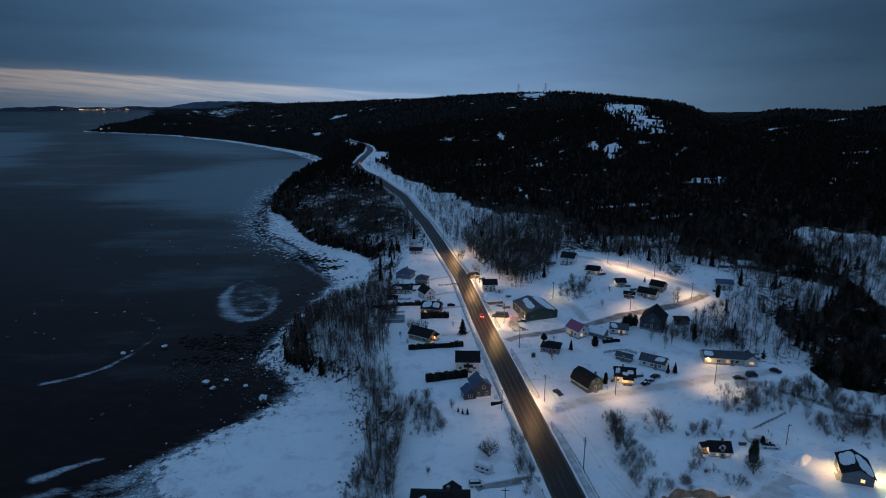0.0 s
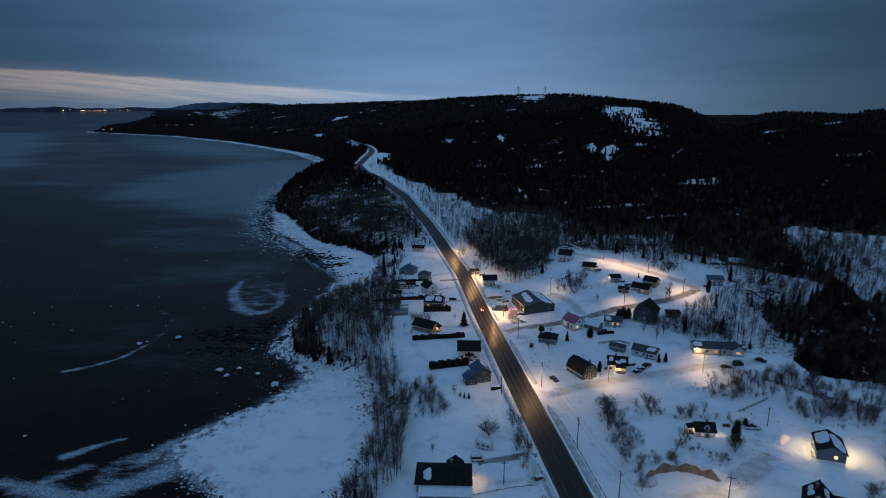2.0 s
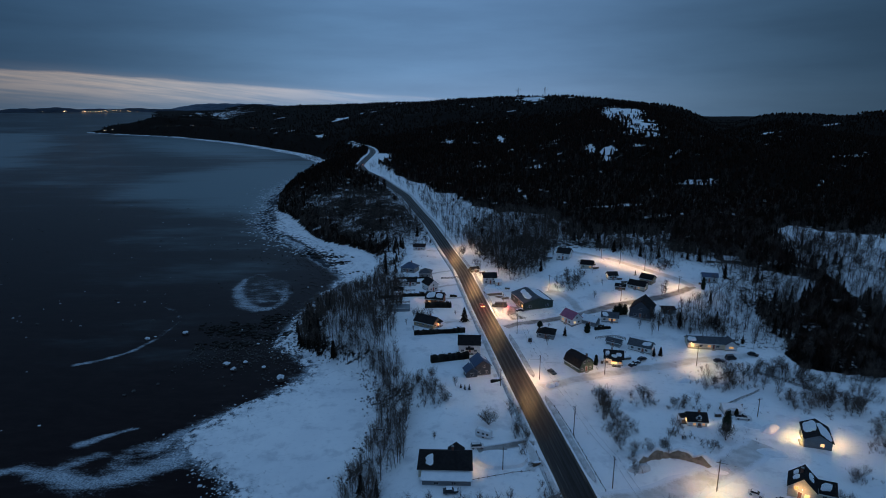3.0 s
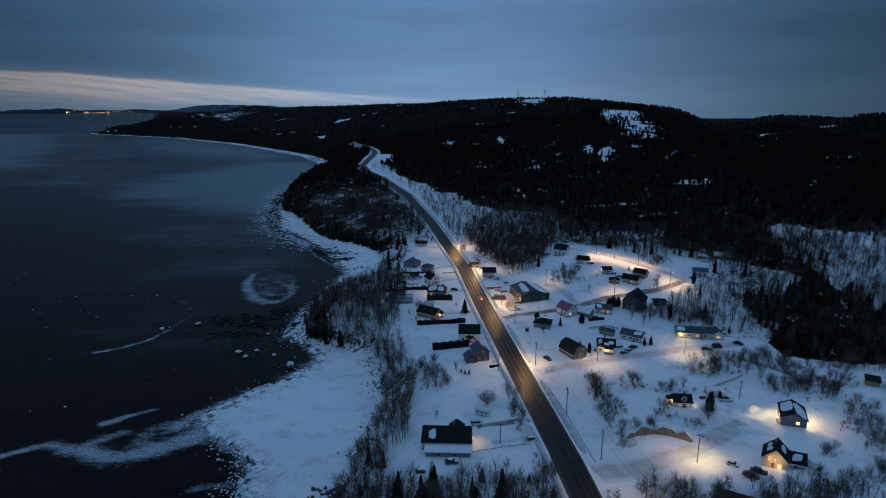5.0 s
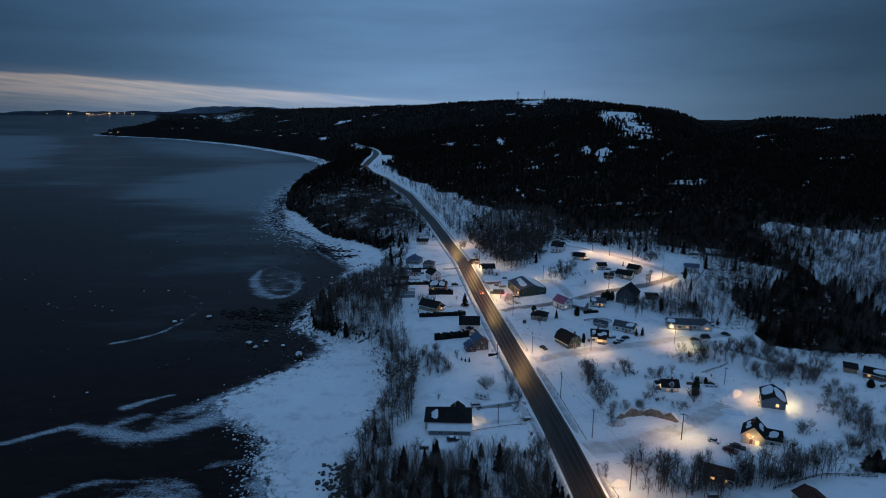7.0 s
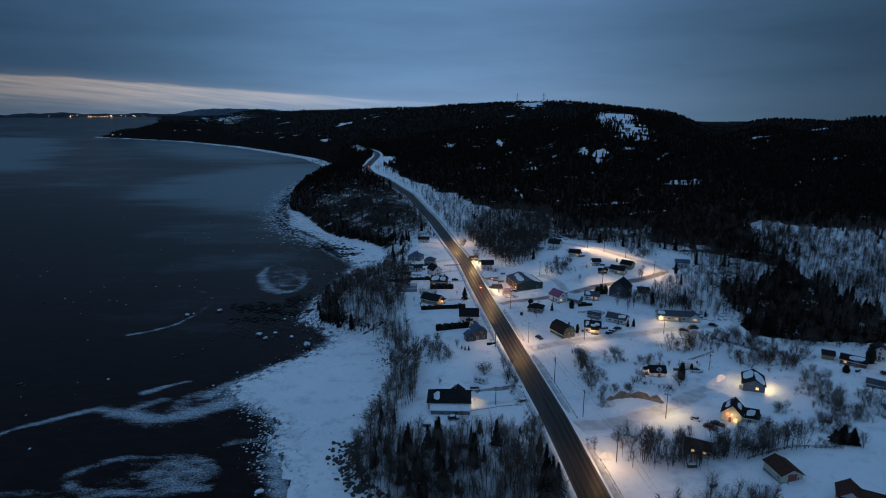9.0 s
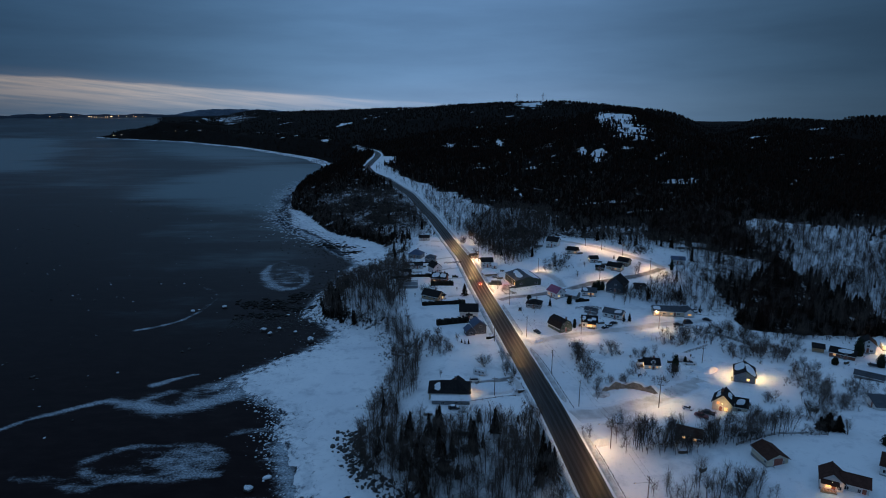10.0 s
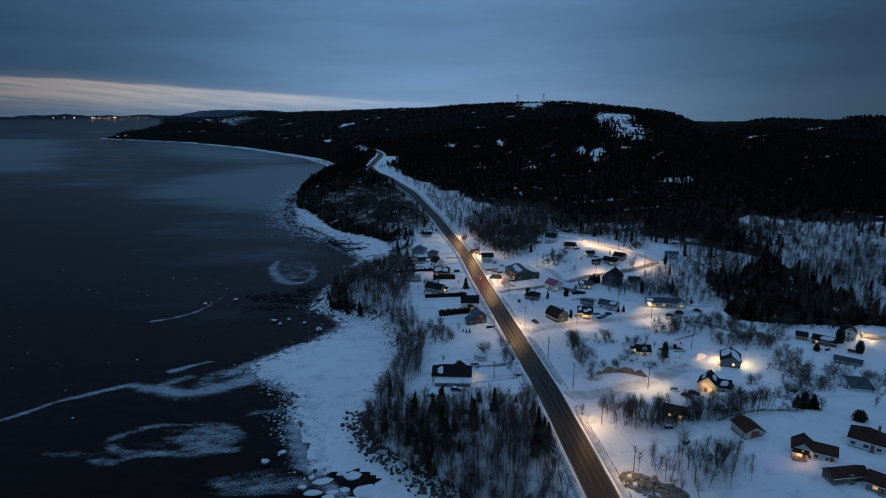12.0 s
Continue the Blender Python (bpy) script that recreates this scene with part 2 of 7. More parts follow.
def snow_ground():
    m, n, l, p = shader("snow_ground")
    at = n.new("ShaderNodeAttribute")
    at.attribute_name = "wood"
    a, b, c3 = noise_at(n, l, 0.035, 5), noise_at(n, l, 0.5, 6, 0.62), noise_at(n, l, 4.0, 4)
    snow = blend(n, l, steps(n, l, a, 0.3, 0.7), (0.82, 0.84, 0.87), (0.92, 0.93, 0.94))
    snow = blend(n, l, calc(n, l, "MULTIPLY", steps(n, l, b, 0.54, 0.74), 0.34), snow, (0.50, 0.53, 0.57))
    tread = noise_at(n, l, 0.11, 7, 0.66)
    snow = blend(n, l, calc(n, l, "MULTIPLY", steps(n, l, tread, 0.52, 0.66), 0.36), snow, (0.44, 0.47, 0.52))
    # wood floor near black: the shade between the trees is put into its colour
    shaded_floor = blend(n, l, steps(n, l, b, 0.35, 0.65), (0.006, 0.0045, 0.0038), (0.020, 0.015, 0.012))
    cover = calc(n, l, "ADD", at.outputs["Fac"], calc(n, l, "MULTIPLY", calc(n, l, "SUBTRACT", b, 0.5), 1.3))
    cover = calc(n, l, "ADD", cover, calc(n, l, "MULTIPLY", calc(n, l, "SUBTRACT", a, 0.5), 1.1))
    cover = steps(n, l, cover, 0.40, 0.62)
    sl = n.new("ShaderNodeAttribute")
    sl.attribute_name = "slush"
    crack = noise_at(n, l, 0.28, 8, 0.72, (1.0, 0.8, 1.0))
    wet = calc(n, l, "ADD", sl.outputs["Fac"], calc(n, l, "MULTIPLY", calc(n, l, "SUBTRACT", crack, 0.5), 2.4))
    wet = calc(n, l, "MULTIPLY", steps(n, l, wet, 0.62, 0.95), steps(n, l, sl.outputs["Fac"], 0.05, 0.3))
    vor = n.new("ShaderNodeTexVoronoi")
    vor.feature = "DISTANCE_TO_EDGE"
    vor.inputs["Scale"].default_value = 0.16
    tc = n.new("ShaderNodeTexCoord")
    wob = n.new("ShaderNodeVectorMath")
    wob.operation = "MULTIPLY_ADD"
    nz = n.new("ShaderNodeTexNoise")
    nz.inputs["Scale"].default_value = 0.12
    l.new(tc.outputs["Object"], nz.inputs["Vector"])
    l.new(nz.outputs["Color"], wob.inputs[0])
    wob.inputs[1].default_value = (9, 9, 0)
    l.new(tc.outputs["Object"], wob.inputs[2])
    l.new(wob.outputs[0], vor.inputs["Vector"])
    line = calc(n, l, "MULTIPLY", steps(n, l, vor.outputs["Distance"], 0.055, 0.01), steps(n, l, sl.outputs["Fac"], 0.04, 0.22))
    line = calc(n, l, "MULTIPLY", line, steps(n, l, b, 0.46, 0.64))
    snow = blend(n, l, calc(n, l, "MULTIPLY", line, 0.65), snow, (0.16, 0.18, 0.21))
    dull = calc(n, l, "MULTIPLY", steps(n, l, crack, 0.40, 0.70), steps(n, l, sl.outputs["Fac"], 0.0, 0.5))
    snow = blend(n, l, calc(n, l, "MULTIPLY", dull, 0.6), snow, (0.36, 0.41, 0.46))
    snow = blend(n, l, wet, snow, (0.05, 0.056, 0.066))
    l.new(blend(n, l, cover, snow, shaded_floor), p.inputs["Base Color"])
    p.inputs["Roughness"].default_value = 0.9
    p.inputs["Specular IOR Level"].default_value = 0.03
    bumped(n, l, p, blend(n, l, 0.3, b, c3), 0.8, 0.6)
    return m


def frozen_water():
    m, n, l, p = shader("frozen_water")
    at = n.new("ShaderNodeAttribute")
    at.attribute_name = "ice"
    drift = noise_at(n, l, 0.004, 5, 0.6, (1.0, 2.6, 1.0))
    slush = noise_at(n, l, 0.15, 10, 0.74, (0.55, 1.3, 1.0))
    grain = noise_at(n, l, 1.3, 7, 0.75)
    body = blend(n, l, steps(n, l, slush, 0.35, 0.75), (0.0110, 0.0058, 0.0060), (0.021, 0.0132, 0.0130))
    thin = n.new("ShaderNodeAttribute")
    thin.attribute_name = "skin"
    streak = noise_at(n, l, 0.02, 7, 0.68, (0.55, 1.7, 1.0))
    skin = calc(n, l, "ADD", thin.outputs["Fac"], calc(n, l, "MULTIPLY", calc(n, l, "SUBTRACT", drift, 0.5), 0.9))
    skin = calc(n, l, "ADD", skin, calc(n, l, "MULTIPLY", calc(n, l, "SUBTRACT", streak, 0.5), 1.0))
    skin = steps(n, l, skin, 0.22, 0.92)
    c = blend(n, l, skin, body, (0.118, 0.160, 0.172))
    k = calc(n, l, "ADD", at.outputs["Fac"], calc(n, l, "MULTIPLY", calc(n, l, "SUBTRACT", slush, 0.5), 1.9))
    k = calc(n, l, "ADD", k, calc(n, l, "MULTIPLY", calc(n, l, "SUBTRACT", grain, 0.5), 1.0))
    k = steps(n, l, k, 0.38, 1.10)
    c = blend(n, l, calc(n, l, "MULTIPLY", k, 0.9), c, blend(n, l, steps(n, l, grain, 0.35, 0.65), (0.22, 0.27, 0.31), (0.58, 0.64, 0.69)))
    l.new(c, p.inputs["Base Color"])
    r = calc(n, l, "MULTIPLY_ADD", k, 0.4)
    r.node.inputs[2].default_value = 0.28
    l.new(r, p.inputs["Roughness"])
    p.inputs["IOR"].default_value = 1.31
    p.inputs["Specular IOR Level"].default_value = 0.048
    bumped(n, l, p, blend(n, l, 0.5, slush, grain), 0.12, 0.15)
    return m


def asphalt():
    """Dark wet road: polished wheel tracks, pale salt between them, brown slush at the edges."""
    m, n, l, p = shader("wet_asphalt")
    at = n.new("ShaderNodeAttribute")
    at.attribute_name = "across"
    u = at.outputs["Fac"]
    streak = noise_at(n, l, 0.9, 6, 0.62, (1.0, 0.035, 1.0))
    patch = noise_at(n, l, 0.07, 5, 0.6, (1.0, 0.3, 1.0))
    grain = noise_at(n, l, 14.0, 4)
    c = blend(n, l, steps(n, l, grain, 0.3, 0.7), (0.010, 0.009, 0.0085), (0.026, 0.0235, 0.021))
    salt = 0.0
    for mid, half, much in ((-3.75, 0.45, 1.0), (-2.1, 0.42, 0.95), (-0.35, 0.30, 0.8), (0.15, 0.22, 0.7), (1.9, 0.40, 0.55), (3.9, 0.5, 0.6)):
        d = calc(n, l, "ABSOLUTE", calc(n, l, "SUBTRACT", u, mid))
        v = calc(n, l, "MULTIPLY", steps(n, l, d, half, 0.08), much)
        salt = v if isinstance(salt, float) else calc(n, l, "MAXIMUM", salt, v)
    salt = calc(n, l, "MULTIPLY", salt, steps(n, l, streak, 0.30, 0.68))
    salt = calc(n, l, "MULTIPLY", salt, steps(n, l, patch, 0.34, 0.66))
    c = blend(n, l, calc(n, l, "MULTIPLY", salt, 0.75), c, (0.115, 0.106, 0.096))
    rim = calc(n, l, "ADD", calc(n, l, "ABSOLUTE", u), calc(n, l, "MULTIPLY", calc(n, l, "SUBTRACT", streak, 0.5), 2.0))
    c = blend(n, l, calc(n, l, "MULTIPLY", steps(n, l, rim, 3.7, 4.3), 0.75), c, (0.082, 0.070, 0.058))
    edge = steps(n, l, rim, 4.5, 5.0)
    c = blend(n, l, edge, c, (0.40, 0.39, 0.38))
    l.new(c, p.inputs["Base Color"])
    dry = 1.0
    for mid in (-2.95, -1.2, 1.05, 2.85):
        d = calc(n, l, "ABSOLUTE", calc(n, l, "SUBTRACT", u, mid))
        dry = calc(n, l, "MINIMUM", dry, steps(n, l, d, 0.25, 0.62))
    r = calc(n, l, "MULTIPLY_ADD", calc(n, l, "MAXIMUM", calc(n, l, "MAXIMUM", dry, edge), steps(n, l, streak, 0.5, 0.8)), 0.36)
    r.node.inputs[2].default_value = 0.34
    l.new(r, p.inputs["Roughness"])
    p.inputs["Specular IOR Level"].default_value = 0.155
    bumped(n, l, p, grain, 0.15, 0.01)
    return m


def trodden(name, dark, light):
    """Driven snow: grit in the wheel tracks, clean snow towards the edges."""
    m, n, l, p = shader(name)
    at = n.new("ShaderNodeAttribute")
    at.attribute_name = "edge"
    a, b = noise_at(n, l, 0.22, 5, 0.6), noise_at(n, l, 2.5, 5, 0.6)
    c = blend(n, l, steps(n, l, a, 0.35, 0.65), dark, light)
    c = blend(n, l, 0.4, c, blend(n, l, steps(n, l, b, 0.3, 0.7), dark, light))
    e = calc(n, l, "ADD", at.outputs["Fac"], calc(n, l, "MULTIPLY", calc(n, l, "SUBTRACT", blend(n, l, 0.5, a, b), 0.5), 1.1))
    c = blend(n, l, steps(n, l, e, 0.45, 0.85), c, (0.76, 0.79, 0.83))
    l.new(c, p.inputs["Base Color"])
    p.inputs["Roughness"].default_value = 0.75
    p.inputs["Specular IOR Level"].default_value = 0.25
    bumped(n, l, p, b, 0.5, 0.12)
    return m


SNOW_GROUND, WATER, ASPHALT = snow_ground(), frozen_water(), asphalt()
SNOW = surface("settled_snow", (0.70, 0.74, 0.80), (0.84, 0.86, 0.88), 0.5, 6, 0.85, 0.35)
DIRTY_SNOW = surface("ploughed_snow", (0.34, 0.33, 0.32), (0.72, 0.73, 0.75), 0.35, 4, 0.85, 0.5)
PACKED = trodden("packed_snow", (0.44, 0.44, 0.44), (0.68, 0.69, 0.70))
GRIT = trodden("gritted_snow", (0.11, 0.105, 0.10), (0.38, 0.375, 0.37))
ICE = surface("floe_ice", (0.52, 0.58, 0.64), (0.80, 0.83, 0.86), 0.5, 5, 0.6, 0.3)
ROCK = surface("shore_rock", (0.035, 0.034, 0.033), (0.13, 0.125, 0.12), 1.2, 7, 0.8, 0.6)
WEED = surface("wet_weed", (0.006, 0.005, 0.0045), (0.022, 0.019, 0.016), 0.8, 6, 0.7, 0.4)
CLIFF = surface("rock_face", (0.10, 0.085, 0.07), (0.34, 0.29, 0.23), 0.7, 5, 0.85, 0.7)
FAR_TWIG = foliage("far_bare_crowns", (0.022, 0.012, 0.009), (0.054, 0.031, 0.023))
BARK = foliage("grey_bark", (0.042, 0.034, 0.029), (0.135, 0.112, 0.098))
TWIG = foliage("bare_twigs", (0.056, 0.044, 0.037), (0.165, 0.130, 0.110))
NEEDLE = foliage("spruce_needles", (0.012, 0.0085, 0.0065), (0.030, 0.021, 0.016))
CEDAR = foliage("cedar_needles", (0.012, 0.018, 0.012), (0.032, 0.042, 0.028))
HEDGE = foliage("hedge_twigs", (0.012, 0.013, 0.011), (0.035, 0.034, 0.028))
ROOF_DARK = surface("dark_shingle", (0.012, 0.011, 0.012), (0.027, 0.025, 0.026), 0.9, 10, 0.85, 0.4, vary=0.4)
ROOF_BROWN = surface("brown_shingle", (0.045, 0.020, 0.015), (0.085, 0.042, 0.032), 0.9, 10, 0.85, 0.4, vary=0.4)
ROOF_BLUE = surface("blue_sheet_roof", (0.030, 0.052, 0.105), (0.055, 0.088, 0.16), 0.5, 8, 0.55, 0.2, 0.1)
ROOF_GREY = surface("grey_sheet_roof", (0.050, 0.055, 0.065), (0.095, 0.105, 0.12), 0.5, 8, 0.6, 0.2)
ROOF_PINK = surface("rose_sheet_roof", (0.22, 0.05, 0.11), (0.36, 0.10, 0.18), 0.6, 8, 0.5, 0.2)
WALL_WHITE = surface("white_clapboard", (0.56, 0.56, 0.56), (0.74, 0.74, 0.73), 0.5, 7, 0.65, 0.2, vary=0.2, stretch=(1, 1, 5))
WALL_CREAM = surface("cream_clapboard", (0.48, 0.43, 0.34), (0.64, 0.58, 0.47), 0.5, 7, 0.65, 0.2, stretch=(1, 1, 5))
WALL_GREY = surface("grey_clapboard", (0.15, 0.16, 0.17), (0.24, 0.25, 0.26), 0.5, 7, 0.65, 0.2, stretch=(1, 1, 5))
WALL_DARK = surface("dark_clapboard", (0.05, 0.055, 0.065), (0.09, 0.10, 0.115), 0.5, 7, 0.65, 0.2, stretch=(1, 1, 5))
WALL_GREEN = surface("sage_clapboard", (0.075, 0.105, 0.085), (0.12, 0.155, 0.12), 0.5, 7, 0.65, 0.2, stretch=(1, 1, 5))
WALL_HALL = surface("dark_green_sheet", (0.045, 0.060, 0.050), (0.085, 0.105, 0.085), 0.5, 7, 0.65, 0.2, stretch=(5, 5, 1))
WALL_BRICK = surface("red_brick", (0.16, 0.07, 0.05), (0.30, 0.14, 0.10), 0.9, 12, 0.85, 0.4)
WALL_TAN = surface("tan_planks", (0.28, 0.20, 0.12), (0.42, 0.31, 0.20), 0.7, 9, 0.7, 0.3, stretch=(1, 1, 5))
CONCRETE = surface("concrete", (0.20, 0.20, 0.20), (0.34, 0.34, 0.33), 0.7, 9, 0.85, 0.3)
TRIM = surface("white_trim", (0.62, 0.62, 0.61), (0.78, 0.78, 0.77), 1.0, 12, 0.55, 0.1)
TIMBER = surface("weathered_timber", (0.09, 0.075, 0.06), (0.19, 0.165, 0.14), 1.5, 14, 0.85, 0.4, vary=0.3)
DOOR_RED = surface("painted_door", (0.20, 0.06, 0.04), (0.30, 0.10, 0.07), 1.0, 12, 0.5, 0.1)
METAL = surface("galvanised_steel", (0.28, 0.29, 0.30), (0.42, 0.43, 0.44), 1.0, 12, 0.45, 0.15, 0.8)
RUBBER = surface("tyre_rubber", (0.012, 0.012, 0.013), (0.025, 0.025, 0.026), 3, 20, 0.8, 0.2)
PAINT_DARK = surface("dark_car_paint", (0.012, 0.013, 0.016), (0.022, 0.024, 0.030), 0.8, 8, 0.3, 0.02, 0.3)
PAINT_WHITE = surface("white_car_paint", (0.55, 0.56, 0.57), (0.70, 0.71, 0.72), 0.8, 8, 0.35, 0.02)
PAINT_RED = surface("red_car_paint", (0.16, 0.02, 0.02), (0.26, 0.04, 0.035), 0.8, 8, 0.3, 0.02)
GLASS_DARK = surface("dark_pane", (0.015, 0.018, 0.024), (0.03, 0.035, 0.045), 1, 6, 0.12, 0.0)
LAMP_HOT = glowing("lamp_lens", (1.0, 0.62, 0.30), 9)
PANE_LIT = glowing("lit_pane", (1.0, 0.50, 0.17), 0.9)
PANE_BRIGHT = glowing("bright_lit_pane", (1.0, 0.56, 0.22), 2.2)
HEADLIGHT = glowing("headlight_lens", (1.0, 0.93, 0.80), 260)
TAILLIGHT = glowing("taillight_lens", (1.0, 0.06, 0.03), 150)
TOWN_LIGHT = glowing("town_light", (1.0, 0.62, 0.34), 4.0)
PLASTIC = surface("greenhouse_film", (0.13, 0.15, 0.17), (0.22, 0.25, 0.28), 0.8, 6, 0.4, 0.2)


# ---------------------------------------------------------------- mesh tools
def mesh_object(name, verts, faces, material, label="", category="", kind="", group="", parent=None, smooth_shade=False):
    """One mesh from numpy arrays; faces all of one size."""
    me = bpy.data.meshes.new(name)
    verts, faces = np.asarray(verts, np.float32), np.asarray(faces, np.int32)
    k = faces.shape[1]
    me.vertices.add(len(verts))
    me.vertices.foreach_set("co", verts.ravel())
    me.loops.add(faces.size)
    me.loops.foreach_set("vertex_index", faces.ravel())
    me.polygons.add(len(faces))
    me.polygons.foreach_set("loop_start", np.arange(0, faces.size, k, dtype=np.int32))
    if smooth_shade:
        me.polygons.foreach_set("use_smooth", np.ones(len(faces), bool))
    me.update(calc_edges=True)
    me.materials.append(material)
    ob = new(name, me)
    ob.parent = parent
    return tagged(ob, label, category, group, kind)


def field(ob, name, values):
    a = ob.data.attributes.new(name, "FLOAT", "POINT")
    a.data.foreach_set("value", np.asarray(values, np.float32).ravel())


def part(name, bm, material, parent=None, label=""):
    """Links a bmesh as one mesh object under a thing or a part."""
    me = bpy.data.meshes.new(name)
    bmesh.ops.recalc_face_normals(bm, faces=bm.faces[:])
    bm.to_mesh(me)
    bm.free()
    me.materials.append(material)
    ob = new(name, me)
    ob.parent = parent
    return tagged(ob, label)


def thing(name, x, y, z, turn, label, category, group="", kind=""):
    ob = new(name)
    ob.empty_display_size = 0.3
    ob.matrix_basis = pose(x, y, z, 0, 0, turn)
    return tagged(ob, label, category, group, kind)


def axis_steps(lo, hi, fine_lo, fine_hi, step, grow):
    """Grid lines: even between fine_lo and fine_hi, wider and wider outside."""
    mid = list(np.arange(fine_lo, fine_hi + step / 2, step))
    s, v, right = step, mid[-1], []
    while v < hi:
        s *= grow
        v += s
        right.append(min(v, hi))
    s, v, left = step, mid[0], []
    while v > lo:
        s *= grow
        v -= s
        left.append(max(v, lo))
    return np.array(left[::-1] + mid + right)


def sheet(name, xs, ys, height, material, **tags):
    gx, gy = np.meshgrid(xs, ys)
    gz = height(gx, gy)
    nx, ny = len(xs), len(ys)
    i = (np.arange(ny - 1)[:, None] * nx + np.arange(nx - 1)[None]).ravel()
    quads = np.stack([i, i + 1, i + nx + 1, i + nx], 1)
    ob = mesh_object(name, np.stack([gx, gy, gz], -1).reshape(-1, 3), quads, material, smooth_shade=True, **tags)
    return ob, gx, gy, gz


def along(pts, step):
    """Points every step metres on a soft line through pts, with the sideways direction."""
    p = np.array(pts, float)
    d = np.r_[0, np.cumsum(np.hypot(*np.diff(p[:, :2], axis=0).T))]
    s = np.linspace(0, d[-1], max(int(d[-1] / step), 2) + 1)
    q = np.stack([np.interp(s, d, p[:, k]) for k in range(p.shape[1])], 1)
    for _ in range(3):
        q[1:-1] = 0.25 * q[:-2] + 0.5 * q[1:-1] + 0.25 * q[2:]
    t = np.gradient(q[:, :2], axis=0)
    t /= np.hypot(t[:, 0], t[:, 1])[:, None] + 1e-9
    return q, np.stack([t[:, 1], -t[:, 0]], 1), s


def ribbon(name, pts, width, material, lift, step=2.0, cols=9, arch=0.0, lumpy=0.0, seed=0, taper=False, sway=0.12, **tags):
    """A strip that lies on the ground: a road, a path or a ploughed bank (arch is its height)."""
    q, n, s = along(pts, step)
    u = np.linspace(-1, 1, cols)
    w = width / 2 * (1 + sway * waves(s, s * 0 + seed, 11, seed))
    if taper:
        w = w * np.sqrt(np.clip(np.minimum(s, s[-1] - s) / 4, 0.05, 1))
    x = q[:, 0:1] + n[:, 0:1] * u * w[:, None]
    y = q[:, 1:2] + n[:, 1:2] * u * w[:, None]
    z = land(x, y) + lift
    if arch:
        h = arch * (1 + lumpy * waves(x, y, 2.6, seed) + 0.6 * lumpy * waves(x, y, 7, seed + 3))
        z = z + h * (1 - u[None] ** 2) - 0.15 * (np.abs(u[None]) > 0.99)
    r, c = x.shape
    i = (np.arange(r - 1)[:, None] * c + np.arange(c - 1)[None]).ravel()
    ob = mesh_object(name, np.stack([x, y, z], -1).reshape(-1, 3), np.stack([i, i + 1, i + c + 1, i + c], 1), material, smooth_shade=True, **tags)
    field(ob, "across", (u[None] * w[:, None]))
    field(ob, "edge", np.abs(u[None]) + 0 * w[:, None])
    return ob


# ---------------------------------------------------------------- where the woods are
OPEN = [(30, 445), (30, 374), (66, 384), (98, 370), (118, 346), (150, 334), (162, 318), (160, 292), (140, 282), (122, 266), (110, 250), (128, 240),
        (152, 226), (150, 206), (166, 190), (196, 190), (214, 186), (300, 150), (300, -60), (60, -60), (44, 74), (-60, 430)]
GLADES = [(294, 1000, 34, 270, 10), (264, 772, 30, 44, 0), (175, 692, 8, 15, 0), (192, 678, 10, 14, 20), (184, 657, 5, 8, 0), (245, 1690, 46, 170, 8),
          (198, 1054, 12, 40, 20), (247, 1163, 15, 38, 20), (96, 811, 17, 9, 0), (99, 1044, 7, 24, 0), (6, 1053, 13, 16, 0), (54, 746, 15, 8, 0), (111, 681, 10, 9, 0)]
EAST_GLADES = [(253, 580, 14, 7, 0), (274, 582, 5, 6, 0), (238, 449, 6, 8, 0), (630, 1156, 16, 14, 0), (537, 760, 22, 12, 0), (409, 605, 12, 8, 0), (79, 562, 6, 11, 0),
               (77, 600, 3, 13, 0), (156, 512, 24, 5, 0), (183, 464, 16, 5, 0)]
WEST_GLADES = [(-328, 1906, 30, 46, 0), (-438, 1733, 26, 14, 0), (-482, 1659, 40, 16, 0), (-266, 1982, 12, 20, 0), (-165, 2440, 44, 100, 0), (-640, 2100, 34, 12, 0),
               (-560, 1960, 26, 14, 0), (-300, 1440, 16, 30, 0), (-1085, 2185, 34, 10, 0), (-1000, 2205, 28, 9, 0)]


GULLY = [(150, 362), (184, 314), (203, 290), (167, 245), (150, 222), (149, 208), (164, 199), (178, 201), (201, 239), (211, 268), (214, 292), (216, 340), (222, 372), (236, 432), (178, 432)]
PASTURE = [(224, 330), (238, 395), (256, 410), (280, 378), (282, 340), (300, 300), (345, 255), (300, 236), (222, 244), (216, 275)]
GROVE = [(13, 440), (33, 490), (56, 503), (93, 480), (98, 440), (86, 405), (72, 360), (60, 334), (45, 323), (35, 343), (24, 378)]


def inside(x, y, poly):
    hit = np.zeros(np.shape(x), bool)
    for (x0, y0), (x1, y1) in zip(poly, poly[1:] + poly[:1]):
        hit ^= ((y0 > y) != (y1 > y)) & (x < (x1 - x0) * (y - y0) / (y1 - y0 + 1e-9) + x0)
    return hit


def glade(x, y):
    g = np.zeros(np.shape(x))
    for cx, cy, rx, ry, turn in GLADES + EAST_GLADES + WEST_GLADES:
        c, s = math.cos(radians(turn)), math.sin(radians(turn))
        u, v = (x - cx) * c - (y - cy) * s, (x - cx) * s + (y - cy) * c
        g = np.maximum(g, 1.2 - np.hypot(u / rx, v / ry) + 0.25 * waves(x, y, 0.6 * rx, cx))
    return smooth(0.0, 0.6, g + 0.35 * waves(x, y, 11, 7) * np.maximum(smooth(1500, 1200, y), g > 0.02) + 0.55 * waves(x, y, 23, 9) * smooth(500, 650, y) * (g > 0.02))


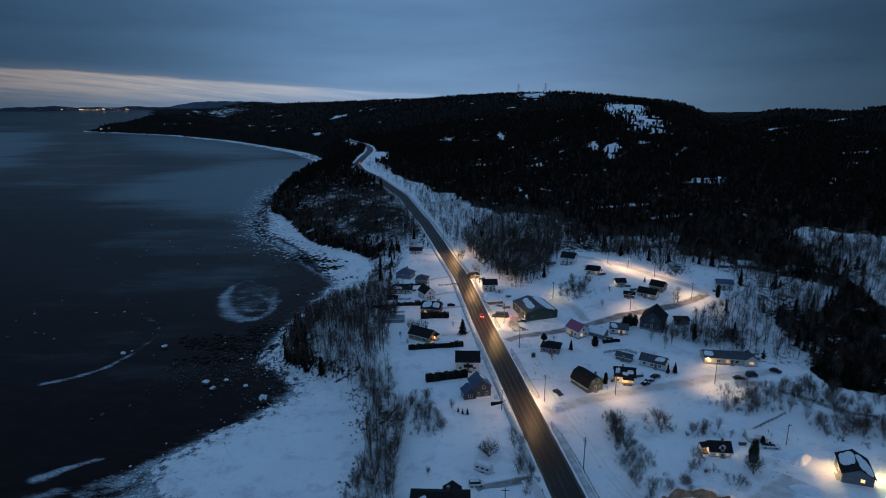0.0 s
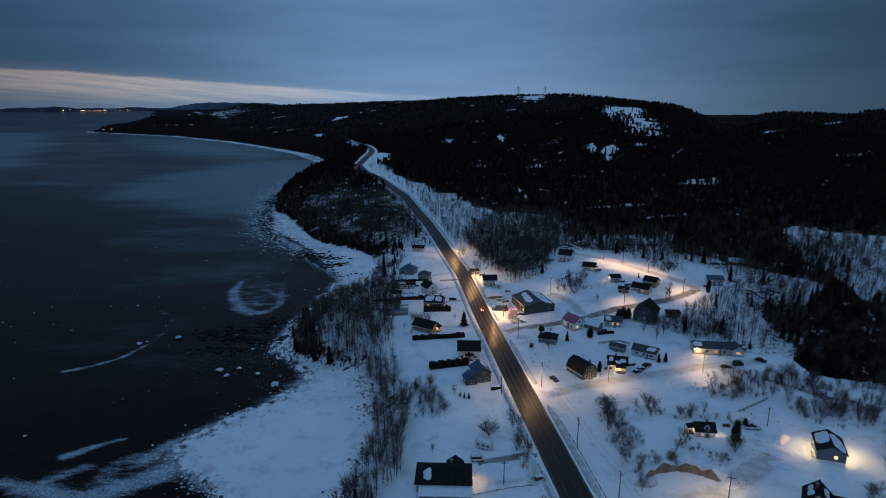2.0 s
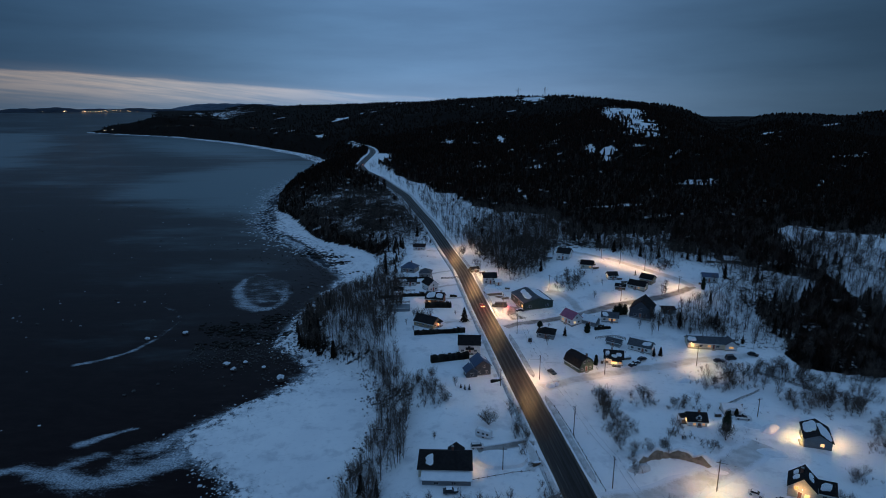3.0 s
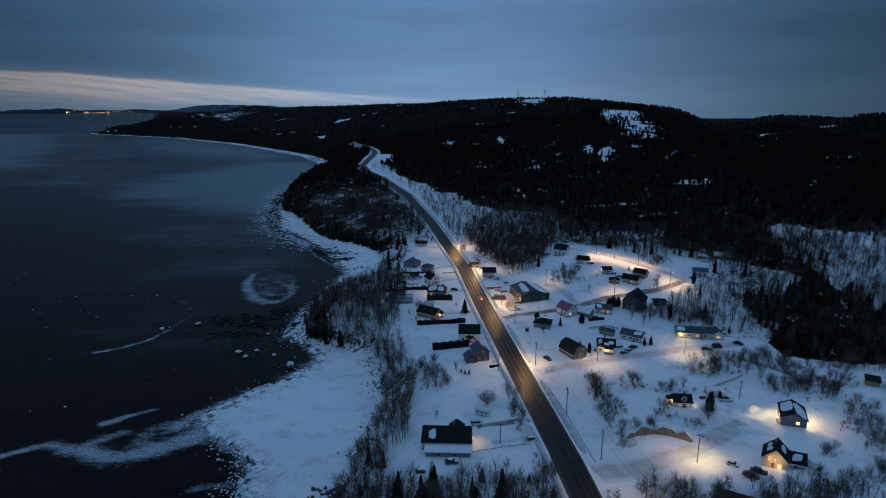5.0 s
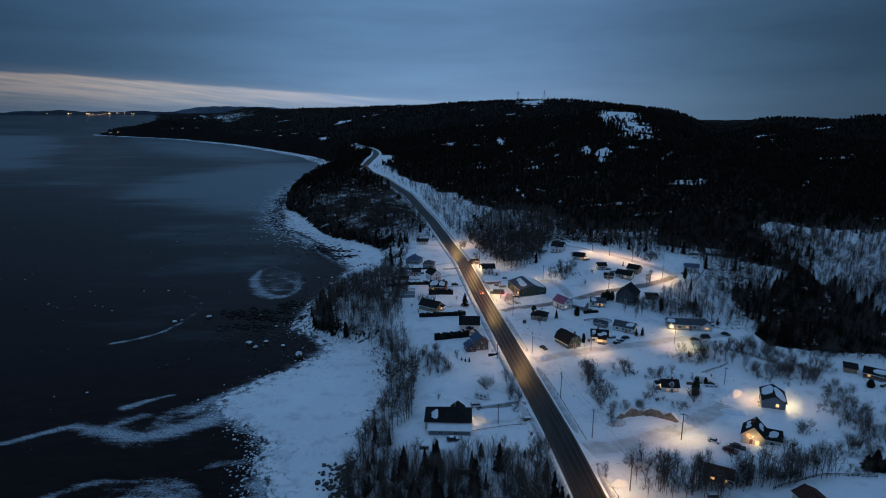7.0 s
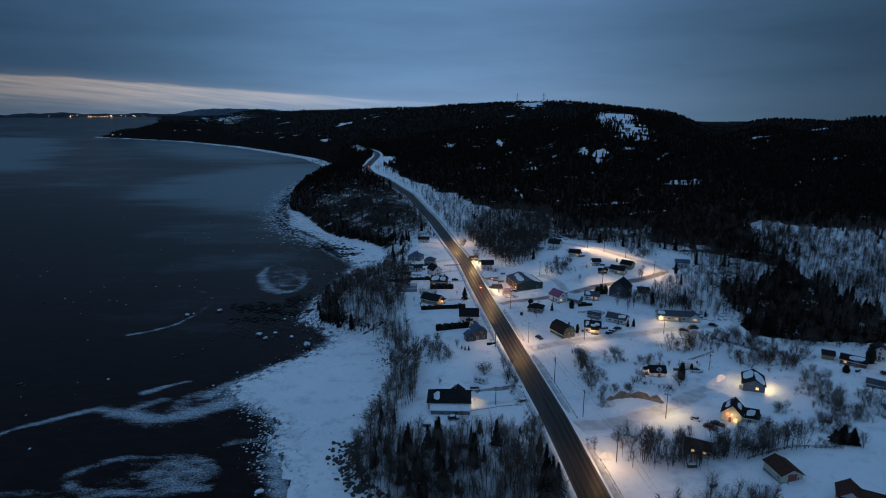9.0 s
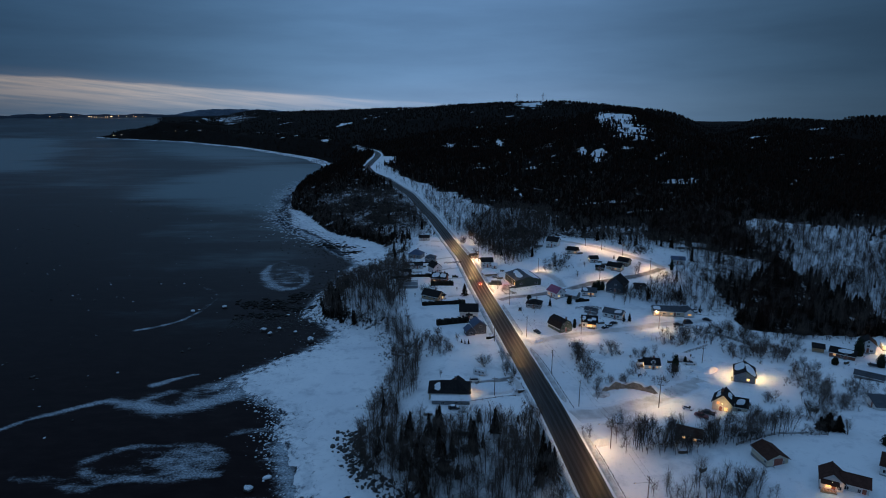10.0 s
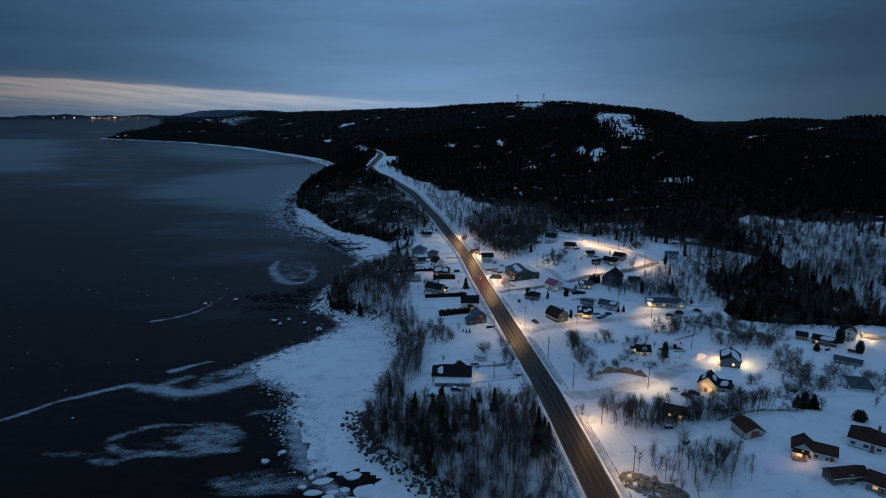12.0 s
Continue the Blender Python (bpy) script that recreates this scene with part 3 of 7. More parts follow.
def road_side(x, y):
    """Metres east of the road; past its last bend there is none."""
    return x - np.interp(y, [p[0] for p in ROAD], [p[1] for p in ROAD]) + 40 * (y > 1260) * np.sign(x - np.interp(y, [p[0] for p in ROAD], [p[1] for p in ROAD]))


def woods(x, y):
    """Density of conifers and of bare trees, 0 to 1 each."""
    x, y = np.asarray(x, float), np.asarray(y, float)
    foot, side = curve(y, FOOT), road_side(x, y)
    up, j = x - foot, 8 * waves(x, y, 30, 2)
    hill = (~inside(x + j, y + j, OPEN)) & (side > 9) & (y > 150)
    far = smooth(392, 452, y + 0.15 * np.abs(x - 60) + 0.8 * j)
    con = np.where(hill, 0.06 + 0.94 * np.maximum(far, 0.95 * smooth(150, 166, x) * smooth(230, 210, x) * smooth(280, 262, y)), 0.0)
    bare = np.where(hill, (1.0 - 0.8 * far) * (1 - 0.45 * smooth(205, 235, x)), 0.0)
    # snowy verge east of the road as it climbs
    verge = smooth(40 + 38 * smooth(700, 450, y), 24 + 22 * smooth(700, 450, y), side + j) * (side > 0) * (y > 425) * (y < 900)
    con, bare = con * (1 - verge), np.maximum(bare * (1 - verge), 0.55 * verge)
    # bluff between the shore and the road or the gardens
    west = (side < -8) & (up > 0)
    head = west & (y > 425)
    con = np.where(head, 0.05 + 0.95 * np.maximum(0.6 * smooth(30, 8, up), smooth(600, 690, y)), con)
    bare = np.where(head, 1.0 * smooth(720, 620, y), bare)
    cape = west & (y > 228) & (y < 345) & (x < -25 + 5 * waves(x, y, 12, 6))
    con = np.where(cape, 0.10 * smooth(18, 6, up) + 0.75 * smooth(17, 9, up) * smooth(232, 240, y) * smooth(310, 292, y), con)
    bare = np.where(cape, 1.0, bare)
    strip = west & (y >= 340) & (y <= 425) & (up < 22)
    bare = np.where(strip, 1.0, bare)
    con = np.where(strip, 0.05, con)
    bank = west & (y > 112) & (y <= 230) & (up > 1) & (up < 15 + 4 * waves(x, y, 18, 8))
    bare = np.where(bank, 1.0, bare)
    con = np.where(bank, 0.25 * smooth(150, 125, y), con)
    near = (up > -2) & (side < -10) & (y > -60) & (y < 111 + 3 * waves(x, y, 14, 3))
    con = np.where(near, 0.42 * smooth(-0.2, 0.55, waves(x, y, 26, 9)), con)
    bare = np.where(near, 0.8, bare)
    # snow showing on the steep rocky places of the hills
    dark = inside(x + 0.3 * j, y + 0.3 * j, GULLY)
    con, bare = np.where(dark, 0.80, con), np.where(dark, 0.55, bare)
    field_ = inside(x + 0.35 * j, y + 0.35 * j, PASTURE)
    con = np.where(field_, 0.05 * smooth(0.0, 0.6, waves(x, y, 40, 31)) + 0.5 * smooth(236, 226, x) * (y > 300), con)
    down = (155 * (256 - x) + 89 * (410 - y)) / 179
    bare = np.where(field_, 0.16 + 0.8 * smooth(12, 34, down + 10 * waves(x, y, 26, 33)), bare)
    fleck = smooth(0.50, 0.80, 0.62 * waves(x, y, 34, 21) + 0.5 * waves(x, y, 120, 22)) * smooth(620, 800, y) * smooth(20, 120, up)
    grove = inside(x + 0.4 * j, y + 0.4 * j, GROVE)
    bare, con = np.where(grove, 1.0, bare), np.where(grove, 0.04, con)
    g = glade(x, y)
    return con * (1 - g) * (1 - 0.9 * fleck), bare * (1 - np.where(y < 460, 0.7, 1.0) * g)


# ---------------------------------------------------------------- ground, sea, roads
GRID_X = np.unique(np.r_[axis_steps(-3600, -130, -330, -131, 3.6, 1.04), axis_steps(-129, 3400, -128, 232, 2.0, 1.08)])
GRID_Y = np.unique(np.r_[axis_steps(-220, 430, 20, 430, 1.8, 1.06), axis_steps(433, 4950, 433, 900, 3.2, 1.022)])
ground, gx, gy, gz = sheet("ground", GRID_X, GRID_Y, land, SNOW_GROUND,
                           label="snow-covered ground rising from the shore to wooded hills", category="ground", kind="structure")
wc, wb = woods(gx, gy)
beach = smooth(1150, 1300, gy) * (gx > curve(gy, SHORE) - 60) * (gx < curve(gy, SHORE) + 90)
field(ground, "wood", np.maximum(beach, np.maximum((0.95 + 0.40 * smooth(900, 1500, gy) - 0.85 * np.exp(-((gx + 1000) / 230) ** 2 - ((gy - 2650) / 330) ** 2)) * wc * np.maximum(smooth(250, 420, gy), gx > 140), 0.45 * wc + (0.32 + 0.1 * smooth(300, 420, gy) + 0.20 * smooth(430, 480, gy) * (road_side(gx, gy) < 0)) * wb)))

shore_d = gx - curve(gy, SHORE)
field(ground, "slush", (0.62 * smooth(13, 0, shore_d) + 0.62 * smooth(44, 6, shore_d) * smooth(365, 430, gy)) * (gx < curve(gy, FOOT) + 2) * smooth(2600, 1500, gy) + 0.12 * smooth(46, 14, shore_d) * (gx < curve(gy, FOOT) - 3))


def stroke(x, y, pts, w0, w1):
    """A soft band along pts, from width w0 to w1."""
    m = np.zeros(x.shape)
    n = len(pts) - 1
    for k, ((x0, y0), (x1, y1)) in enumerate(zip(pts, pts[1:])):
        ex, ey = x1 - x0, y1 - y0
        u = np.clip(((x - x0) * ex + (y - y0) * ey) / (ex * ex + ey * ey), 0, 1)
        w = w0 + (w1 - w0) * (k + u) / n
        m = np.maximum(m, np.exp(-(np.hypot(x - x0 - u * ex, y - y0 - u * ey) / w) ** 2))
    return m


def oval(x, y, cx, cy, rx, ry):
    return np.hypot((x - cx) / rx, (y - cy) / ry)


RING = [(-137, 367), (-136, 351), (-130, 332), (-119, 313), (-111, 306), (-102, 309), (-99, 323), (-105, 347), (-118, 369), (-132, 380), (-137, 367)]


def ice_cover(x, y):
    d = curve(y, SHORE) - x
    m = 0.75 * np.exp(-np.maximum(d, 0) / 4.5) * (y < 1300) * smooth(-7, -2, d) + 0.2 * np.exp(-np.maximum(d, 0) / 22) * (y < 500)
    # the ring of brash beyond the cape
    m = np.maximum(m, 0.90 * stroke(x, y, RING[:4], 3.0, 7.5))
    m = np.maximum(m, 0.90 * stroke(x, y, RING[3:6], 7.5, 3.4))
    m = np.maximum(m, 0.78 * stroke(x, y, RING[5:8], 4.0, 3.0))
    m = np.maximum(m, 0.55 * stroke(x, y, RING[7:], 2.6, 2.2))
    m = np.maximum(m, 0.74 * stroke(x, y, [(-100, 337), (-108, 340), (-116, 352)], 4.5, 2.0))
    m = np.maximum(m, 0.70 * stroke(x, y, [(-104, 322), (-112, 320), (-119, 327)], 4.0, 2.0))
    m = np.maximum(m, 0.46 * smooth(1.05, 0.7, oval(x, y, -117, 341, 19, 36)))
    # a faint ring further out, bright on its near side
    m = np.maximum(m, 0.9 * stroke(x, y, [(-172, 231), (-163, 236), (-154, 246), (-149, 262)], 2.2, 1.6))
    m = np.maximum(m, 0.6 * stroke(x, y, [(-149, 262), (-148, 285), (-154, 300), (-166, 310)], 1.6, 1.3))
    # the tongue of slush from the beach and its curls
    m = np.maximum(m, 1.0 * stroke(x, y, [(-58, 184), (-75, 175), (-88, 166)], 12.0, 10.0))
    m = np.maximum(m, 0.94 * stroke(x, y, [(-86, 164), (-96, 154), (-108, 145.5), (-117, 143.5), (-131, 147.4), (-141, 151)], 10.0, 4.2))
    m = np.maximum(m, 0.92 * stroke(x, y, [(-70, 194), (-85, 184), (-98, 173), (-104, 161)], 5.5, 4.5))
    m = np.maximum(m, 0.60 * smooth(1.1, 0.6, oval(x, y, -104, 158, 14, 14)))
    m = np.maximum(m, 0.95 * stroke(x, y, [(-138, 151), (-143.5, 151.5), (-157.6, 142), (-166, 136), (-176, 123), (-190, 112)], 2.8, 1.7))
    m = np.maximum(m, 0.9 * stroke(x, y, [(-131, 165), (-124.2, 171.7), (-115.9, 176.6)], 3.4, 1.0))
    m = np.maximum(m, 0.8 * stroke(x, y, [(-120, 159), (-127, 153.6), (-132, 148)], 3.6, 4.0))
    # the oval off the near beach with its tail
    m = np.maximum(m, 0.72 * smooth(1.12, 0.75, oval(x, y, -91, 109, 14.5, 10.5)))
    m = np.maximum(m, 0.38 * smooth(1.1, 0.7, oval(x, y, -106, 107, 17, 10)))
    m = np.maximum(m, 0.82 * stroke(x, y, [(-79, 101), (-94, 98.7), (-109, 98), (-118.7, 93.5), (-126, 94)], 2.8, 3.0))
    m = np.maximum(m, 0.70 * stroke(x, y, [(-124, 101.7), (-117, 99), (-110, 100)], 3.2, 3.0))
    m = np.maximum(m, 0.66 * stroke(x, y, [(-89, 118.6), (-104, 118.2), (-113, 118.3), (-122, 113.2), (-128, 108)], 1.6, 3.2))
    m = np.maximum(m, 0.62 * stroke(x, y, [(-118, 93), (-134, 98), (-146, 98)], 3.6, 2.2))
    m = np.maximum(m, 0.70 * stroke(x, y, [(-84, 124.7), (-76, 128), (-62, 130)], 2.0, 3.4))
    # rotten ice in the near corner
    m = np.maximum(m, 0.64 * smooth(1.15, 0.6, oval(x, y, -64, 81, 23, 8)))
    edge = -760 - 0.6 * (y - 1100) - 90 * waves(x, y, 500, 2)
    m = np.maximum(m, 0.30 * smooth(0, 250, edge - x) * smooth(1000, 1120, y) * smooth(2900, 2600, y))
    m = np.maximum(m, 0.62 * smooth(55, 4, d) * smooth(420, 520, y) * smooth(1350, 1100, y))
    return np.clip(m, 0, 1)


water, wx, wy, wz = sheet("water", axis_steps(-4600, 200, -220, -20, 2.0, 1.07), axis_steps(-220, 4950, 60, 380, 2.0, 1.045), lambda x, y: far_rise(x, y), WATER,
                          label="dark half-frozen sea with drifting ice and slush", category="sea", kind="structure")
field(water, "ice", ice_cover(wx, wy))


def skin_cover(x, y):
    """Thin new ice: a pale sheet off the headland, another far out to the west."""
    m = 0.95 * smooth(1.15, 0.35, oval(x, y, -250, 880, 300, 470)) * smooth(-60, 160, y - 500 + 0.55 * (x + 200))
    m = np.maximum(m, 0.36 * smooth(1.0, 0.5, oval(x, y, -200, 470, 150, 190)))
    m = np.maximum(m, 0.24 * smooth(1.0, 0.4, oval(x, y, -150, 290, 100, 150)))
    west = -600 - 0.58 * (y - 1000) - 70 * waves(x, y, 420, 2)
    m = np.maximum(m, 1.05 * smooth(0, 260, west - x + 60 * waves(x, y, 110, 6)) * smooth(880, 1180, y + 130 * waves(x, y, 260, 8) + 50 * waves(x, y, 70, 3)) * smooth(2350, 2150, y))
    m = np.maximum(m, (0.34 + 0.14 * waves(x, y, 300, 4)) * smooth(420, 900, y))
    m = np.maximum(m, 0.9 * smooth(0, 300, x + 0.62 * y) * smooth(1000, 1500, y) * smooth(2900, 2500, y))
    return m


field(water, "skin", skin_cover(wx, wy))

ys = np.arange(-140, 1240, 4.0)
ROAD_LINE = [(float(np.interp(v, [p[0] for p in ROAD], [p[1] for p in ROAD])), float(v)) for v in ys]
ribbon("road", ROAD_LINE, 9.5, ASPHALT, 0.06, 2.0, 15, sway=0.01, label="wet dark asphalt coast road with salt streaks", category="road", kind="structure")
SIDE_STREET = [(28.6, 250.4), (36, 256), (47, 259), (69, 266), (91, 274), (112, 280), (126, 286), (138, 294)]
ribbon("road_side_street", SIDE_STREET, 6.4, GRIT, 0.10, 1.5, 9, seed=2, label="gritted snowy side street", category="road", kind="structure")
UPPER_STREET = [(138, 294), (131, 306), (118, 322), (106, 339), (95, 352), (84, 362)]
ribbon("road_upper_street", UPPER_STREET, 6.5, PACKED, 0.12, 1.5, 9, seed=3, label="packed snow street under street lamps", category="road", kind="structure")
LOWER_STREET = [(36.6, 187.6), (44, 193), (56, 200), (76, 208), (93, 213), (107, 219), (126, 221), (136, 222)]
ribbon("road_lower_street", LOWER_STREET, 7.0, PACKED, 0.10, 1.5, 9, seed=4, label="wide packed snow street", category="road", kind="structure")
YARD = [(43, 118), (52, 121), (62, 124), (77, 131), (90, 141), (103, 151)]
ribbon("road_yard", YARD, 11, PACKED, 0.10, 1.5, 11, seed=5, label="ploughed snow track to the workshop yard", category="road", kind="structure")
DRIVE = [(27.5, 148), (24, 149), (17, 147), (9, 145)]
ribbon("road_driveway", DRIVE, 4.5, GRIT, 0.10, 1.0, 7, seed=6, label="ploughed gritty driveway", category="driveway", kind="structure")
ribbon("road_driveway_bend", [(24, 149), (26.5, 143), (26, 138), (24, 134)], 4.0, PACKED, 0.13, 1.0, 7, seed=7,
       label="ploughed bend of the driveway", category="driveway", kind="structure")
for pts, broad in (([(-3.8, 402.5), (-8, 403), (-14, 404.5)], 3.6), ([(3.5, 350), (-5, 346), (-10, 341)], 3.2), ([(7, 320), (0, 318), (-5, 315)], 3.4), ([(10, 296), (3, 295), (-2, 293)], 3.4),
                   ([(14, 262), (5, 259), (-1, 256)], 3.4), ([(18, 232), (13, 230)], 3.6), ([(20, 198), (18.5, 198)], 4.0), ([(24.5, 322), (23, 318), (21.5, 314)], 3.4)):
    ribbon("road_drive", pts, broad, PACKED, 0.1, 0.8, 7, seed=len(pts), label="short driveway of packed snow", category="driveway", kind="structure")
ribbon("road_garage_yard", [(36, 262), (34, 272), (37, 280)], 9, GRIT, 0.11, 1.2, 7, seed=8, label="gritty forecourt of the village hall", category="yard", kind="structure")
ribbon("road_hall_back", [(58, 300), (64, 292), (68, 282), (69, 270)], 6, PACKED, 0.09, 1.2, 7, seed=9, label="lit snowy lane behind the hall", category="lane", kind="structure")
for label, shift, gap in (("west", -6.5, 0), ("east", 6.6, 1)):
    line = [(x + shift, y) for x, y in ROAD_LINE if 30 < y < 700]
    runs, run = [], []
    for x, y in line:
        blocked = gap and (240 < y < 262 or 180 < y < 196 or 108 < y < 128) or (not gap and 143 < y < 152)
        if blocked:
            if len(run) > 3:
                runs.append(run)
            run = []
        else:
            run.append((x, y))
    runs.append(run)
    for run in runs:
        ribbon("snow_bank", run, 2.4, DIRTY_SNOW, 0.0, 1.2, 7, arch=0.75, lumpy=0.5, seed=11 + len(run) % 7, taper=True,
               label="ploughed grey snow bank along the road", category="snow bank", group="snow banks")


# ice foot along the far side of the bay
line = [(float(v) + 6 + 3 * math.sin(u * 0.013), float(u)) for u, v in zip(range(1010, 2430, 12), curve(np.arange(1010, 2430, 12), SHORE))]
q, nrm, run = along(line, 10)
wide = 12 + 5 * waves(run, run * 0, 60, 3) + 4 * smooth(600, 0, run)
offs = np.array([-1.0, -0.85, 0.0, 1.0])
ix, iy = q[:, 0:1] + nrm[:, 0:1] * offs * wide[:, None], q[:, 1:2] + nrm[:, 1:2] * offs * wide[:, None]
iz = far_rise(ix, iy) + np.array([-0.3, 0.7, 1.2, 1.3])[None]
i0 = (np.arange(len(q) - 1)[:, None] * 4 + np.arange(3)[None]).ravel()
foot_ice = mesh_object("ground_ice_foot", np.stack([ix, iy, iz], -1).reshape(-1, 3), np.stack([i0, i0 + 1, i0 + 5, i0 + 4], 1), SNOW_GROUND, label="snowy ice foot along the far beach", category="shore ice", kind="structure")
field(foot_ice, "slush", 0.62 + 0.3 * waves(ix, iy, 50, 4))


# far shore of the estuary with a town's lights
def far_point(az, r):
    return r * math.sin(radians(az)), r * math.cos(radians(az))


azs = np.arange(-58, -20.5, 0.25)
prof = 25 + 5 * np.sin(azs * 0.9) + 3 * np.sin(azs * 2.3 + 1) + 1.5 * np.sin(azs * 6.1)
prof = prof * (0.55 + 0.45 * smooth(-22, -30, azs))
rows = []
for k, (r, s) in enumerate(((4600, 0.0), (4640, 0.55), (4700, 1.0), (4780, 0.9), (4850, 0.0))):
    rows.append([(*far_point(a, r), float(far_rise(*far_point(a, r))) - 1 + s * p) for a, p in zip(azs, prof)])
n = len(azs)
idx = np.array([(j * n + i, j * n + i + 1, (j + 1) * n + i + 1, (j + 1) * n + i) for j in range(4) for i in range(n - 1)])
# the blue of distance is put into the shore's base colour
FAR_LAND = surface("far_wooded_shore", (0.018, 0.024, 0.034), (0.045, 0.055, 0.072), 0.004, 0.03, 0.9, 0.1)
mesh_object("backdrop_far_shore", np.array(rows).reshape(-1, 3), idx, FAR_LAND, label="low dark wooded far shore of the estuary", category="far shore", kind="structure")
azs = np.arange(-28, -13, 0.2)
prof = 62 * np.exp(-np.abs((azs + 20.6) / 3.9) ** 2.6) + 44 * np.exp(-((azs + 15.6) / 2.4) ** 2) + 1.5 * np.sin(azs * 5) + 1.0 * np.sin(azs * 13)
rows = [[(*far_point(a, r), float(far_rise(*far_point(a, r))) - 1 + s * max(p, 0)) for a, p in zip(azs, prof)] for r, s in ((4650, 0.0), (4720, 0.6), (4800, 1.0), (4880, 0.7))]
n = len(azs)
idx = np.array([(j * n + i, j * n + i + 1, (j + 1) * n + i + 1, (j + 1) * n + i) for j in range(3) for i in range(n - 1)])
# aerial haze painted in as a paler, bluer base colour
FAR_HILL = surface("far_haze_tinted_hill", (0.04, 0.058, 0.085), (0.10, 0.125, 0.16), 0.006, 0.04, 0.9, 0.1)
mesh_object("backdrop_far_mountain", np.array(rows).reshape(-1, 3), idx, FAR_HILL, label="distant mountain behind the headland, its colour tinted bluish for haze", category="mountain", kind="structure")

# ---------------------------------------------------------------- houses
def box(bm, x0, x1, y0, y1, z0, z1):
    v = [bm.verts.new((x, y, z)) for z in (z0, z1) for x, y in ((x0, y0), (x1, y0), (x1, y1), (x0, y1))]
    for f in ((3, 2, 1, 0), (4, 5, 6, 7), (0, 1, 5, 4), (1, 2, 6, 5), (2, 3, 7, 6), (3, 0, 4, 7)):
        bm.faces.new([v[i] for i in f])
    return v


def boxes(*dims, bevel=0.0):
    bm = bmesh.new()
    for d in dims:
        box(bm, *d)
    if bevel:
        bmesh.ops.bevel(bm, geom=bm.edges[:], offset=bevel, segments=1, affect="EDGES")
    return bm


def prism(profile, x0, x1):
    """A profile in y, z drawn out along x."""
    bm = bmesh.new()
    a = [bm.verts.new((x0, y, z)) for y, z in profile]
    b = [bm.verts.new((x1, y, z)) for y, z in profile]
    n = len(profile)
    bm.faces.new(a)
    bm.faces.new(b[::-1])
    for i in range(n):
        bm.faces.new((a[i], a[(i + 1) % n], b[(i + 1) % n], b[i]))
    return bm


def slab(bm, corners, thick):
    """A plate on top of a four- or three-cornered slope."""
    top = [bm.verts.new((x, y, z + thick)) for x, y, z in corners]
    low = [bm.verts.new(c) for c in corners]
    bm.faces.new(top)
    bm.faces.new(low[::-1])
    n = len(corners)
    for i in range(n):
        bm.faces.new((low[i], low[(i + 1) % n], top[(i + 1) % n], top[i]))


def blob_sheet(cx, cy, rx, ry, zf, thick, seed, n=18):
    """A soft-edged patch of lying snow over the slope zf(x, y)."""
    bm = bmesh.new()
    rnd = random.Random(seed)
    rings = []
    wob = [1 + 0.16 * math.sin(2 * 6.283 * k / n + seed) + rnd.uniform(-0.1, 0.1) for k in range(n)]
    for s, h in ((1.0, 0.02), (0.93, 0.75), (0.6, 1.0)):
        ring = []
        for k in range(n):
            a = 6.283 * k / n
            ca, sa = math.cos(a), math.sin(a)
            sq = 1 / max(abs(ca) ** 4 + abs(sa) ** 4, 1e-6) ** 0.25
            x, y = cx + rx * s * ca * sq * wob[k], cy + ry * s * sa * sq * wob[k]
            ring.append(bm.verts.new((x, y, zf(x, y) + thick * h)))
        rings.append(ring)
    for r0, r1 in zip(rings, rings[1:]):
        for k in range(n):
            bm.faces.new((r0[k], r0[(k + 1) % n], r1[(k + 1) % n], r1[k]))
    bm.faces.new(rings[-1])
    bm.faces.new(rings[0][::-1])
    return bm


def window(parent, side, at, z, w, h, half_w, half_d, lit=None, name="window"):
    """A framed window on side n, s, e or w of a body; at: along that side."""
    f = 0.055
    frame_bm = boxes((-w / 2 - f, w / 2 + f, -0.07, 0.03, -f, 0), (-w / 2 - f, w / 2 + f, -0.05, 0.03, h, h + f),
                     (-w / 2 - f, -w / 2, -0.05, 0.03, 0, h), (w / 2, w / 2 + f, -0.05, 0.03, 0, h), (-0.03, 0.03, -0.04, 0.03, 0, h))
    ob = part(name, frame_bm, TRIM, parent)
    if side in "sn":
        ob.matrix_basis = pose(at, -half_d if side == "s" else half_d, z, 0, 0, 0 if side == "s" else 180)
    else:
        ob.matrix_basis = pose(half_w if side == "e" else -half_w, at, z, 0, 0, 90 if side == "e" else -90)
    part("pane", boxes((-w / 2, w / 2, -0.015, 0.02, 0, h)), lit or GLASS_DARK, ob, "lit window pane" if lit else "")
    return ob


def roof_height(kind, w, d, h, rise):
    if kind == "gambrel":
        return lambda x, y: h + (rise * 0.68 * min(1, (d / 2 - abs(y)) / (d * 0.16)) + rise * 0.32 * max(0, (d * 0.34 - abs(y)) / (d * 0.34)))
    if kind == "hip":
        return lambda x, y: h + rise * max(0, min((d / 2 - abs(y)) / (d / 2), (w / 2 - abs(x)) / (d / 2)))
    if kind == "flat":
        return lambda x, y: h + rise * (0.5 + y / d)
    return lambda x, y: h + rise * (1 - abs(y) / (d / 2))


